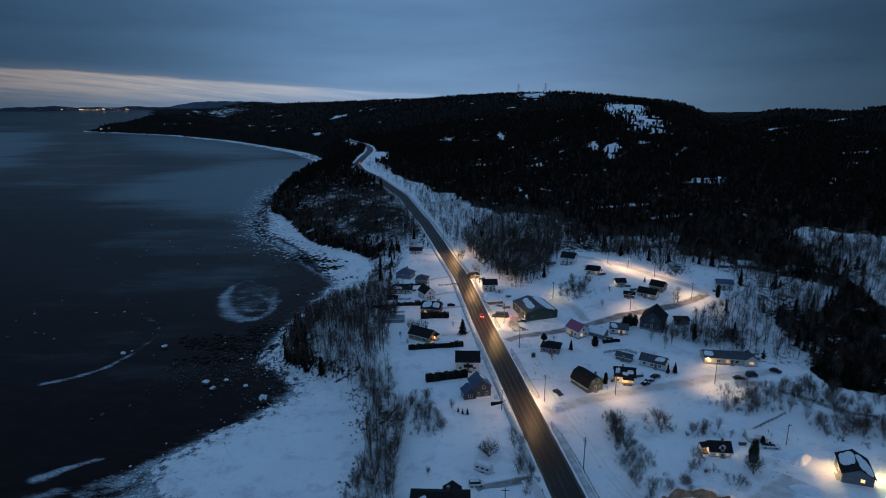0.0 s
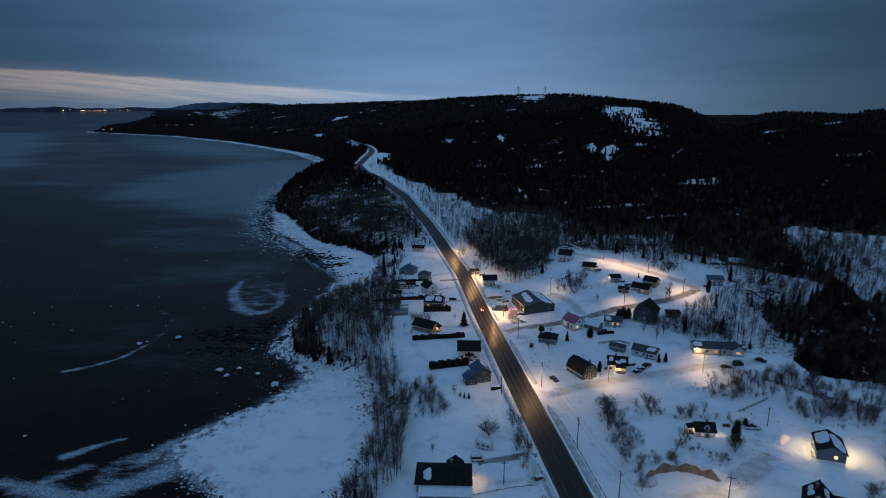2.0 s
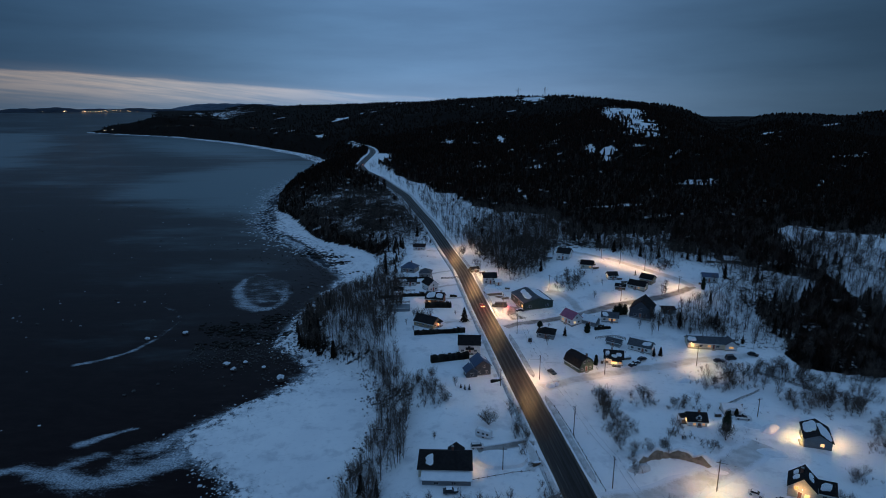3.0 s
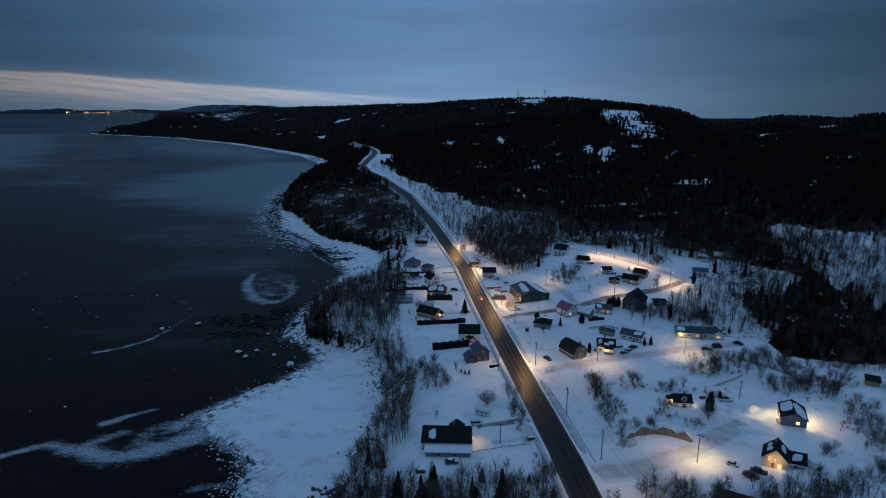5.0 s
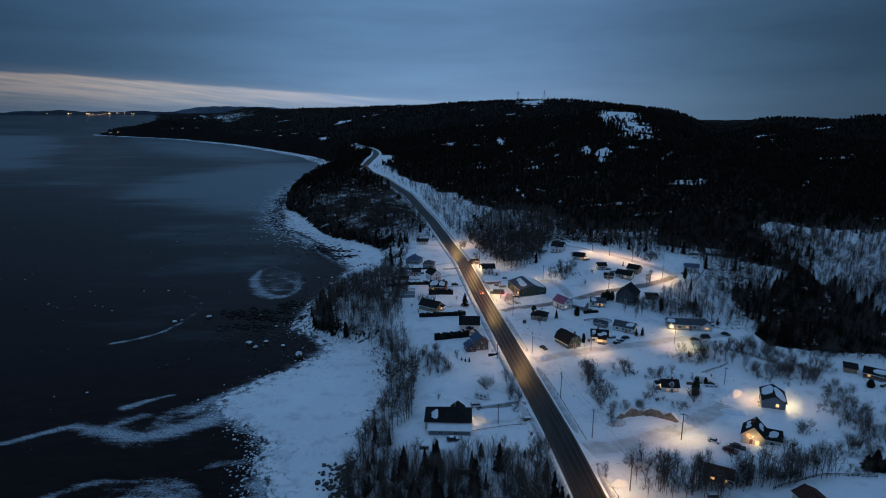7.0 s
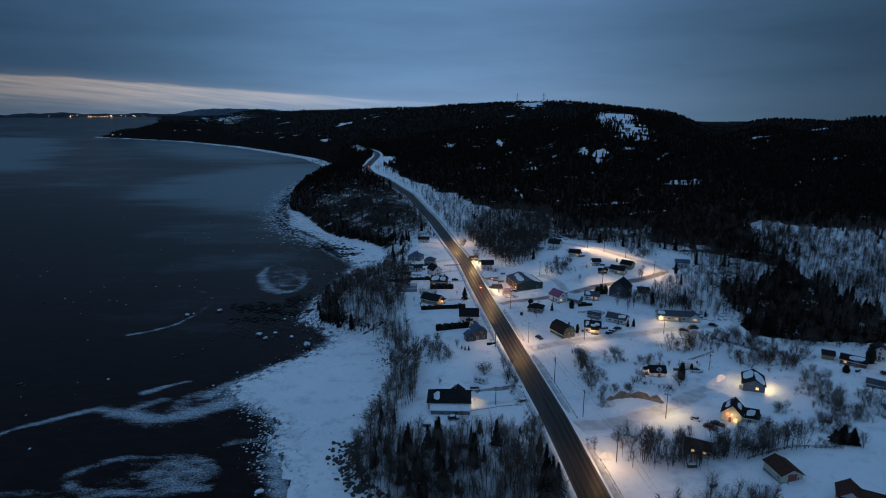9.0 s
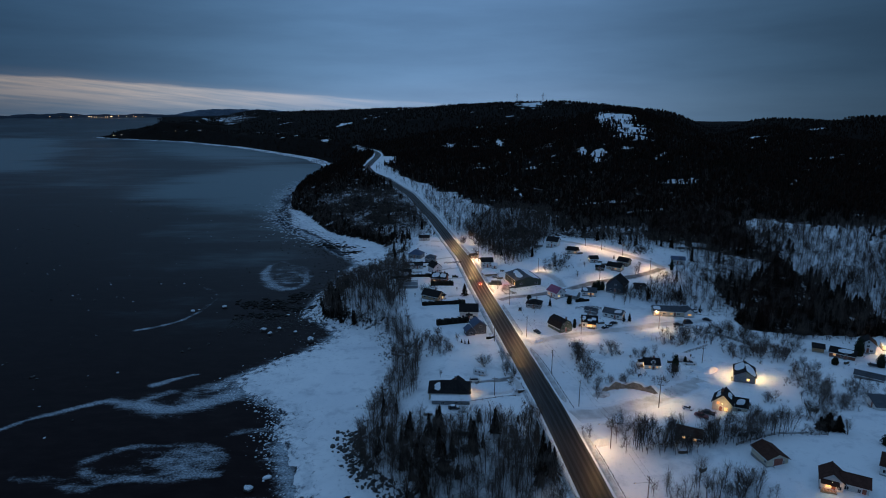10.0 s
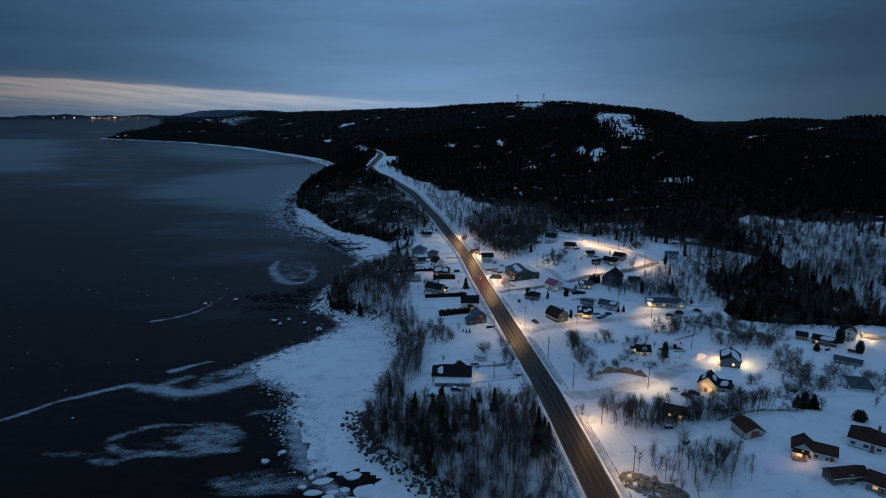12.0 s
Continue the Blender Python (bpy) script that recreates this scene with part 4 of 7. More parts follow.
def house(x, y, turn, w, d, h, rise, label, walls=WALL_WHITE, top=ROOF_DARK, roof="gable", snow=(), panes="", chimney=None, door=None, porch=None, dormer=None,
          name="house", category="house", group="village houses", sink=0.4, over=0.45, parent=None, at=None, k=1.0):
    """A house with its ridge along local x. panes: words of side:at:height:width:kind; kind d dark, l lit, b bright."""
    w, d, h, rise = w * k, d * k, h * k ** 0.6, rise * k
    if parent is None:
        z = float(min(land(x + dx, y + dy) for dx in (-w / 3, w / 3) for dy in (-d / 3, d / 3)))
        z = 0.5 * z + 0.5 * float(land(x, y))
        ob = thing(name, x, y, z, turn, label, category, group)
    else:
        ob = parent
    before = set(ob.children)
    hw, hd = w / 2, d / 2
    if roof in ("gable", "gambrel"):
        if roof == "gable":
            prof = [(-hd, 0), (hd, 0), (hd, h), (0, h + rise), (-hd, h)]
        else:
            prof = [(-hd, 0), (hd, 0), (hd, h), (hd * 0.68, h + rise * 0.68), (0, h + rise), (-hd * 0.68, h + rise * 0.68), (-hd, h)]
        part("wall", prism(prof, -hw, hw), walls, ob)
        bm = bmesh.new()
        e = over
        for s in (-1, 1):
            if roof == "gable":
                dz = rise * e / hd
                slab(bm, [(-hw - e, s * (hd + e), h - dz), (hw + e, s * (hd + e), h - dz), (hw + e, 0, h + rise), (-hw - e, 0, h + rise)], 0.16)
            else:
                slab(bm, [(-hw - e, s * (hd + 0.25), h - 0.5), (hw + e, s * (hd + 0.25), h - 0.5), (hw + e, s * hd * 0.68, h + rise * 0.68), (-hw - e, s * hd * 0.68, h + rise * 0.68)], 0.14)
                slab(bm, [(-hw - e, s * hd * 0.68, h + rise * 0.68), (hw + e, s * hd * 0.68, h + rise * 0.68), (hw + e, 0, h + rise), (-hw - e, 0, h + rise)], 0.14)
        part("roof", bm, top, ob)
        bm = boxes((-hw - over, hw + over, -0.12, 0.12, h + rise + 0.1, h + rise + 0.22))
        part("ridge_cap", bm, top, ob)
        for s in (-1, 1):
            part("fascia", boxes((-hw - over, hw + over, s * (hd + over) - 0.03, s * (hd + over) + 0.03, h - rise * over / hd - 0.12 - (0.4 if roof == "gambrel" else 0),
                                  h - rise * over / hd + 0.12 - (0.4 if roof == "gambrel" else 0))), TRIM, ob)
    elif roof == "hip":
        part("wall", boxes((-hw, hw, -hd, hd, 0, h)), walls, ob)
        bm = bmesh.new()
        e, r = over, max(hw - hd, 0.3)
        c = [(-hw - e, -hd - e), (hw + e, -hd - e), (hw + e, hd + e), (-hw - e, hd + e)]
        c = [(px, py, h - 0.1) for px, py in c]
        a, b = (-r, 0, h + rise), (r, 0, h + rise)
        slab(bm, [c[0], c[1], b, a], 0.15)
        slab(bm, [c[2], c[3], a, b], 0.15)
        slab(bm, [c[1], c[2], b], 0.15)
        slab(bm, [c[3], c[0], a], 0.15)
        part("roof", bm, top, ob)
        part("soffit", boxes((-hw - e, hw + e, -hd - e, hd + e, h - 0.16, h - 0.08)), TRIM, ob)
    else:
        part("wall", prism([(-hd, 0), (hd, 0), (hd, h + rise), (-hd, h)], -hw, hw), walls, ob)
        bm = bmesh.new()
        e = over
        slab(bm, [(-hw - e, -hd - e, h - rise * e / d), (hw + e, -hd - e, h - rise * e / d), (hw + e, hd + e, h + rise * (1 + e / d)), (-hw - e, hd + e, h + rise * (1 + e / d))], 0.18)
        part("roof", bm, top, ob)
    part("foundation", boxes((-hw - 0.06, hw + 0.06, -hd - 0.06, hd + 0.06, -sink - 1.2, 0.35)), CONCRETE, ob)
    zf = roof_height(roof, w, d, h, rise)
    for i, (cx, cy, rx, ry) in enumerate(snow):
        part("roof_snow", blob_sheet(cx * k, cy * k, rx * k, ry * k, lambda px, py: zf(px, py) + 0.17, 0.28, i + int(10 * w)), SNOW, ob, "lying snow on the roof")
    for word in panes.split():
        side, along_, zz, ww, kind = word.split(":")
        window(ob, side, float(along_) * k, float(zz) * k ** 0.6, float(ww) * k ** 0.5, 1.0 if kind != "t" else 1.35, hw, hd, {"l": PANE_LIT, "b": PANE_BRIGHT, "t": PANE_BRIGHT}.get(kind))
    if chimney:
        cx, cy = chimney[0] * k, chimney[1] * k
        top_z = h + rise + 0.9
        st = part("chimney", boxes((cx - 0.32, cx + 0.32, cy - 0.32, cy + 0.32, h * 0.8, top_z), bevel=0.03), WALL_BRICK, ob)
        part("chimney_cap", boxes((cx - 0.4, cx + 0.4, cy - 0.4, cy + 0.4, top_z, top_z + 0.12)), CONCRETE, st)
    if door:
        side, a = door[0], door[1] * k
        px, py, tr = {"s": (a, -hd, 0), "n": (a, hd, 180), "e": (hw, a, 90), "w": (-hw, a, -90)}[side]
        big = door[2] if len(door) > 2 else 0.95
        tall = 2.05 if big < 1.5 else 2.4
        dr = part("door", boxes((-big / 2, big / 2, -0.05, 0.02, 0.36, 0.36 + tall)), door[3] if len(door) > 3 else DOOR_RED, ob)
        dr.matrix_basis = pose(px, py, 0, 0, 0, tr)
        part("door_frame", boxes((-big / 2 - 0.1, -big / 2, -0.07, 0.02, 0.3, 0.46 + tall), (big / 2, big / 2 + 0.1, -0.07, 0.02, 0.3, 0.46 + tall),
                                 (-big / 2, big / 2, -0.07, 0.02, 0.36 + tall, 0.46 + tall)), TRIM, dr)
        part("door_handle", boxes((big / 2 - 0.14, big / 2 - 0.05, -0.10, -0.05, 1.3, 1.42)), METAL, dr)
        part("step", boxes((-big / 2 - 0.3, big / 2 + 0.3, -1.0, -0.06, -0.4, 0.3)), CONCRETE, dr)
    if porch:
        side, a, pw, pd, mat = porch
        a, pw, pd = a * k, pw * k, pd * k
        px, py, tr = {"s": (a, -hd, 0), "n": (a, hd, 180), "e": (hw, a, 90), "w": (-hw, a, -90)}[side]
        pc = part("porch", boxes((-pw / 2, pw / 2, -pd, -0.06, -0.3, 0.42)), mat, ob, "open wooden porch")
        pc.matrix_basis = pose(px, py, 0, 0, 0, tr)
        for sx in (-pw / 2 + 0.08, pw / 2 - 0.08):
            part("post", boxes((sx - 0.07, sx + 0.07, -pd + 0.03, -pd + 0.17, 0.42, 2.5)), TRIM, pc)
        part("porch_roof", prism([(-pd - 0.3, 2.5), (-0.03, 2.9), (-0.03, 3.05), (-pd - 0.3, 2.65)], -pw / 2 - 0.25, pw / 2 + 0.25), top, pc)
        part("railing", boxes((-pw / 2, pw / 2, -pd + 0.05, -pd + 0.12, 1.25, 1.33), *[(k, k + 0.05, -pd + 0.06, -pd + 0.11, 0.42, 1.25) for k in np.arange(-pw / 2 + 0.3, pw / 2 - 0.2, 0.32)]), TRIM, pc)
    if dormer:
        cx, sgn, dw = dormer[0] * k, dormer[1], dormer[2] * k ** 0.6
        zb = h + rise * 0.22
        prof = [(-dw / 2, zb), (dw / 2, zb), (dw / 2, zb + 1.2), (0, zb + 1.9), (-dw / 2, zb + 1.2)]
        bm = prism(prof, 0, hd * 0.75)
        dm = part("dormer", bm, walls, ob)
        dm.matrix_basis = pose(cx, sgn * hd * 0.82, 0, 0, 0, 90 if sgn < 0 else -90)
        bm = bmesh.new()
        for s in (-1, 1):
            slab(bm, [(-0.3, s * (dw / 2 + 0.3), zb + 0.9), (hd * 0.75, s * (dw / 2 + 0.3), zb + 0.9), (hd * 0.75, 0, zb + 1.92), (-0.3, 0, zb + 1.92)], 0.1)
        part("dormer_roof", bm, SNOW if dw > 2.2 else top, dm)
        part("dormer_window", boxes((-0.04, 0.0, -0.5, 0.5, zb + 0.2, zb + 1.1)), GLASS_DARK, dm)
    if at is not None:
        for c in [c for c in ob.children if c not in before]:
            c.matrix_basis = at @ c.matrix_basis
    return ob


# seaward gardens, from the far end towards the camera
house(-19.5, 409, -6, 8.5, 5.5, 2.6, 1.7, "small white cabin with a dark roof among gardens", panes="s:-2:1:1.1:d s:2:1:1.1:d e:0:1:1:d", door=("s", 0))
house(-23.5, 350, -20, 9.5, 8.0, 3.0, 2.9, "pale cottage with a slate-blue hipped roof", WALL_GREY, ROOF_BLUE, "hip", panes="s:-2.5:1:1.2:d s:2.5:1:1.2:d e:0:1:1.2:d", door=("s", 0), chimney=(1, 0.5))
house(-12.8, 337, -8, 7.0, 7.0, 3.2, 2.1, "small grey house with a blue-grey hipped roof", WALL_GREY, ROOF_GREY, "hip", panes="s:-1.8:1:1.1:d s:1.8:1:1.1:d", door=("e", 0))
house(-9.4, 311, -62, 10.5, 7.6, 4.4, 3.4, "white two-storey house with a dark gable roof", chimney=(2, 0.5),
      panes="e:-1.8:1:1.1:d e:1.8:1:1.1:d e:0:3.6:1.1:d s:-3:1:1.2:d s:3:1:1.2:d s:0:3.2:1.2:d", door=("e", 0), k=0.82)
house(-23.5, 320, 0, 11, 4.2, 2.5, 0.5, "long low white mobile home with a snowy roof", roof="flat", snow=((-2.6, 0, 2.4, 1.6),), panes="s:-4:1:1.2:d s:0:1:1.4:d s:3.5:1:1.2:d", door=("s", 1.9), name="mobile_home", category="mobile home")
house(-27.5, 304, 4, 5.0, 3.2, 2.2, 0.6, "low dark timber garden shed", TIMBER, ROOF_DARK, "flat", door=("s", 0), name="shed", category="shed", group="sheds")
house(-27.6, 296.5, 10, 3.6, 3.2, 2.2, 1.0, "little shed under a cap of snow", WALL_GREY, SNOW, door=("s", 0), name="shed", category="shed", group="sheds")
house(-6.0, 288.5, -12, 9.5, 8.0, 3.1, 2.6, "brick house with snow on its roof and an orange-lit wall", WALL_BRICK, ROOF_DARK, snow=((-2.2, -1.9, 2.1, 1.7), (2.6, -2.0, 1.6, 1.5), (0, 2, 3.6, 1.5)),
      panes="s:-2.6:1:1.2:l s:2.4:1:1.2:d w:0:1:1.4:t", door=("w", -2.2), chimney=(3, 0.6))
house(-25.2, 275.5, 3, 11.5, 5.0, 2.0, 1.1, "long grey greenhouse with a dull film cover", PLASTIC, PLASTIC, "gable", name="greenhouse", category="greenhouse", group="sheds", over=0.1)
house(-9.6, 253.5, -33, 13.0, 8.2, 2.9, 2.9, "timber house with a dark gable roof and a lit porch end", WALL_TAN, ROOF_DARK,
      panes="e:-1.9:1:1.3:d e:1.7:0.7:1.7:t s:-4:1:1.3:d s:0:1:1.3:d s:3.6:1:1.2:d", chimney=(1.5, 1.0), porch=("e", 1.7, 3.6, 1.8, TIMBER), door=("e", 0.2), k=0.86)
house(9.8, 223.5, -2, 9.4, 7.4, 4.3, 2.9, "white house with a black gable roof beside the road", panes="s:-3:1:1.1:d s:2.7:1:1.1:d s:0:3:1.0:d e:-1.6:1:1.1:d e:1.6:3:1.1:d", door=("s", 0.2),
      porch=("s", 0.2, 3.2, 1.5, TIMBER))
blue = house(13.4, 202.5, -76, 8.5, 7.6, 4.6, 2.8, "dark two-storey house with a blue sheet roof", WALL_DARK, ROOF_BLUE,
             panes="e:-1.8:1:1.2:d e:1.8:1:1.2:d e:0.6:3.7:1.2:d s:-2:1:1.2:d s:2:1:1.2:d", snow=((-1.5, 1.9, 2.0, 1.4),), k=0.86)
house(0, 0, 0, 4.6, 4.4, 2.7, 1.7, "", WALL_DARK, ROOF_BLUE, parent=blue, at=pose(2.6, -5.0, 0), panes="e:0:1:1.5:d s:0:1:1:d")
big = house(-1.2, 135.5, -2, 15.5, 9.6, 3.1, 2.9, "large bungalow with a dark hipped roof and snowy veranda", WALL_CREAM, ROOF_DARK, "hip", snow=((-4.6, -2.5, 1.3, 1.5),),
            panes="s:-5:1:1.4:d s:-1.5:1:1.6:d s:2:1:1.6:d s:5.5:1:1.4:d e:-2:1:1.3:l e:2:1:1.3:d w:0:1:1.3:d", chimney=(2.2, 1.2))
house(0, 0, 0, 14.0, 3.6, 2.2, 0.4, "", WALL_GREY, SNOW, "flat", parent=big, at=pose(0.6, -6.6, -0.2), panes="s:-3:0.7:1.2:d s:2:0.7:1.2:d")
house(0, 0, 0, 5.0, 4.4, 3.0, 1.6, "", WALL_CREAM, ROOF_DARK, parent=big, at=pose(3.2, 3.6, 0.3) @ pose(0, 0, 0, 0, 0, 90))
# between the road and the upper lane
house(26.6, 325.5, 2, 8.6, 7.2, 4.3, 2.4, "white two-storey house with a dark roof near the road", panes="s:-2.6:1:1.1:d s:2.6:1:1.1:d s:-2:3:1:d s:2:3:1:d e:0:1:1.1:d", door=("s", 0.3), k=0.92)
house(31.5, 321, 2, 3.6, 4.4, 2.4, 1.0, "white annex shed with a snowy roof", WALL_WHITE, SNOW, name="shed", category="shed", group="sheds", door=("s", 0))
house(26.8, 302, 12, 9.0, 6.0, 1.8, 1.2, "collapsed low shelter buried in snow", TIMBER, SNOW, "hip", name="shed", category="shed", group="sheds")
house(18.5, 348, 20, 5.2, 4.0, 2.2, 1.1, "dark timber shed beside stacked junk", TIMBER, ROOF_DARK, name="shed", category="shed", group="sheds", door=("s", 0))
hall = house(46.4, 284.5, -76, 19.0, 16.5, 4.2, 2.2, "wide dark green hall with snow drifted on a low grey roof", WALL_HALL, ROOF_GREY, snow=((0.2, 4.4, 8.6, 3.3), (1.6, -3.6, 4.6, 1.9), (-5.0, -3.0, 2.2, 1.4)),
             panes="s:7.2:1.2:1.4:t s:-5:1.4:1.3:d e:-5:1.6:1.6:d e:5:1.6:1.6:d", door=("s", 2.5, 2.6, TIMBER), name="village_hall", category="hall", over=0.3)
house(47.2, 241, -20, 9.6, 8.4, 2.8, 2.2, "low house with a dark hipped roof", WALL_GREY, ROOF_DARK, "hip", panes="s:-3:1:1.2:d s:2.6:1:1.2:d w:0:1:1.2:d", door=("s", 0.2), snow=((-2.6, 2.2, 1.4, 1.0),), k=0.82)
house(62.2, 257, -60, 9.0, 7.0, 3.6, 2.9, "white house with a rose-red sheet roof", WALL_WHITE, ROOF_PINK, panes="e:-1.4:1:1.1:b e:1.4:1:1.1:d s:-2.4:1:1.2:l s:2.4:1:1.2:d e:0:3.4:1:d", door=("s", 0), snow=((1.0, 1.8, 3.0, 1.2),), k=0.92)
house(71.5, 255.5, -40, 9.5, 6.4, 2.7, 2.2, "low shed with a white snow-covered roof", WALL_GREY, SNOW, name="shed", category="shed", group="sheds", door=("s", 1), k=0.8)
house(82.0, 258.5, -16, 11.0, 7.6, 3.0, 2.6, "white house with a grey roof and a lit window", WALL_WHITE, ROOF_GREY, panes="s:-3.6:1:1.2:d s:0:1:1.2:l s:3:1:1.2:l e:0:1:1.1:d", door=("s", 1.4), snow=((-3.2, -2, 2, 1.3),), k=0.72)
house(99.8, 263.5, 62, 12.0, 10.5, 4.4, 4.4, "large dark grey house with a steep gable roof", WALL_DARK, ROOF_DARK, panes="w:-2.5:1:1.2:d w:2.5:1:1.2:d w:0:4.2:1.2:d", door=("w", 0))
house(113.8, 265.5, -4, 7.5, 4.5, 2.4, 0.5, "small flat shed among bare trees", WALL_GREY, ROOF_DARK, "flat", name="shed", category="shed", group="sheds", door=("s", 0), k=0.85)
# upper street
house(77.4, 351.5, -28, 8.2, 7.6, 4.4, 2.6, "white two-storey house with a black roof on the hillside", panes="s:-2.4:1:1.1:d s:2.4:1:1.1:d s:0:3.2:1:d e:-1.6:1:1.1:d e:1.6:3.2:1.1:d", door=("s", 0), chimney=(0, 0.6))
house(67.0, 356, 5, 5.6, 5.0, 2.4, 1.4, "small snowy shed on the hillside", WALL_GREY, SNOW, name="shed", category="shed", group="sheds")
house(86.4, 327, -22, 9.2, 7.2, 3.0, 2.6, "dark-roofed house with a lit porch", WALL_CREAM, ROOF_DARK, panes="e:0:0.8:1.6:t s:2.6:1:1.2:l s:-2.4:1:1.2:d", door=("e", -2), porch=("e", -1.0, 3, 1.6, TIMBER), k=0.76)
house(95.6, 306, 3, 7.6, 6.4, 3.0, 2.2, "white house with a bright porch lamp", WALL_WHITE, ROOF_DARK, panes="w:0:1.6:1.3:b s:-1.8:1:1.1:d s:1.8:1:1.1:d", door=("s", 0.1), k=0.7)
house(106.5, 292.5, -38, 12.5, 8.0, 2.9, 2.8, "long house with a dark roof and a lit cream gable", WALL_CREAM, ROOF_DARK, panes="e:-1.5:1:1.2:l e:1.8:1:1.2:d s:-3:1:1.2:d s:2:1:1.2:l", door=("s", -0.4), k=0.74)
house(96.5, 291.5, -20, 6.5, 4.6, 2.2, 1.3, "low dark outbuilding against the long house", TIMBER, ROOF_DARK, name="shed", category="shed", group="sheds", door=("s", 0), k=0.8)
house(114.5, 300.5, -42, 9.0, 7.4, 3.2, 2.7, "tan house with a dark gable roof under the street lamp", WALL_TAN, ROOF_DARK, panes="e:-1.5:1:1.2:d e:1.5:1:1.2:d s:0:1:1.3:d", door=("s", 2), k=0.78)
house(149.5, 300.5, -14, 11.5, 8.0, 4.0, 2.2, "white house with a deep-blue sheet roof at the wood's edge", WALL_WHITE, ROOF_BLUE, panes="s:-3:1:1.2:d s:3:1:1.2:d s:0:2.6:1.2:d e:0:1:1.2:d", door=("s", -0.6), k=0.7)
house(175, 328, -18, 13.0, 9.0, 2.8, 2.2, "low house under a thick cap of snow", WALL_DARK, SNOW, panes="s:-3:1:1.2:d s:2:1:1.2:d", door=("s", 0), k=0.7)
house(163, 330, -18, 6.0, 5.0, 2.2, 0.8, "small snowy outbuilding by the wood", TIMBER, SNOW, name="shed", category="shed", group="sheds", k=0.7)
# lower street
house(55.6, 210.0, -63, 10.4, 7.8, 2.9, 3.6, "sage-green house with a black gambrel roof", WALL_GREEN, ROOF_DARK, "gambrel", panes="e:-2.2:1:1.1:d e:2.2:1:1.1:d e:-1.2:4.0:1.0:d e:1.2:4.0:1.0:d s:0:1:1.2:d", door=("e", 0),
      chimney=(3.5, 1.2), k=0.95)
house(72.0, 216.0, -12, 9.6, 8.0, 3.6, 3.0, "white house with a snowy dark roof and a glowing porch", WALL_WHITE, ROOF_DARK, snow=((-3.4, -1.8, 1.0, 1.2), (2.6, -2.2, 1.3, 0.9), (0.2, -3.0, 1.3, 0.7)),
      panes="s:0.2:0.8:2.6:t s:-3.4:1:1.2:d s:3.4:1:1.2:l w:0:1:1.2:d", porch=("s", 1.4, 4.6, 2.0, TIMBER), chimney=(-1, 0.5), k=0.8)
house(88.5, 229.5, -34, 13.0, 7.6, 3.0, 2.4, "grey-roofed white bungalow behind cedars", WALL_WHITE, ROOF_GREY, panes="s:-4:1:1.3:d s:0:1:1.3:d s:4:1:1.3:d e:0:1:1.2:l", door=("s", 2), snow=((3.6, -1.8, 2.2, 1.2),), k=0.78)
house(77.5, 234, -36, 8.0, 4.6, 2.3, 1.3, "low shed with one snowy roof side", WALL_GREY, ROOF_GREY, name="shed", category="shed", group="sheds", snow=((0, 1.2, 3, 0.8),), door=("s", 0), k=0.8)
long_h = house(120.0, 232.5, -8, 20.0, 7.2, 3.0, 2.0, "long cream roadside building with a lamp-lit front", WALL_CREAM, ROOF_GREY, panes="s:-8:1:1.4:b s:-4:1:1.4:d s:0:1:1.4:l s:4:1:1.4:d", door=("s", 2), snow=((-8.0, -1.8, 1.8, 1.3),), k=0.92)
house(0, 0, 0, 7.5, 6.4, 3.4, 2.4, "", WALL_WHITE, ROOF_GREY, parent=long_h, k=0.78, at=pose(9.2, -1.2, 0) @ pose(0, 0, 0, 0, 0, 90), panes="w:0:1.2:2.0:l")
# yard side
house(86.8, 165.5, -6, 9.6, 7.4, 2.8, 3.0, "white cottage with a black roof, dormer and lit windows", WALL_WHITE, ROOF_DARK, panes="s:-1.6:0.7:1.0:l s:3.0:0.9:0.9:l w:0:0.8:1.2:t", door=("s", 0.8), dormer=(0.6, -1, 2.4), chimney=(1.4, 0.3),
      porch=("w", 0, 4.0, 3.2, TIMBER), k=0.66)
house(103.4, 174.5, -8, 8.0, 6.4, 2.6, 1.6, "white garage with a snow-covered roof", WALL_WHITE, SNOW, door=("s", 0, 2.8, TRIM), name="garage", category="garage", group="sheds", k=0.74)
house(120.8, 152.5, 66, 12.5, 9.2, 3.8, 2.4, "grey workshop with a snowy roof, flooded by yard lamps", WALL_GREY, ROOF_DARK, snow=((1.4, 2.3, 4.6, 1.9), (-1.0, -2.3, 5.6, 2.0)), panes="w:-1.4:1.6:1.1:b s:3:1.2:1.2:d n:0:1.2:1.3:d",
      door=("n", -3, 3.2, METAL), name="workshop", category="workshop", k=0.84)
dark = house(97.5, 121.5, 58, 9.6, 9.0, 4.6, 4.2, "tall cream house with a snow-patched black roof and lit windows", WALL_CREAM, ROOF_DARK, panes="w:-1.8:1.1:1.3:t w:2:3.6:1.0:l e:-2:1:1.1:d e:1.6:1:1.1:d e:0:3.8:1:d s:0:1:1.2:d n:0:1:1.3:l",
             snow=((-1.4, 2.4, 1.6, 1.0), (2.2, 2.6, 1.4, 0.9), (1.0, -2.6, 2.4, 1.1)), chimney=(0.5, 0.8), door=("w", 0.6), k=0.72)
house(0, 0, 0, 7.0, 6.4, 3.4, 3.0, "", WALL_CREAM, ROOF_DARK, parent=dark, k=0.72, at=pose(1.4, -5.0, 0) @ pose(0, 0, 0, 0, 0, -80), snow=((0.4, -1.7, 1.9, 1.0),), panes="e:0:1:1.2:d s:0:1:1.2:d")
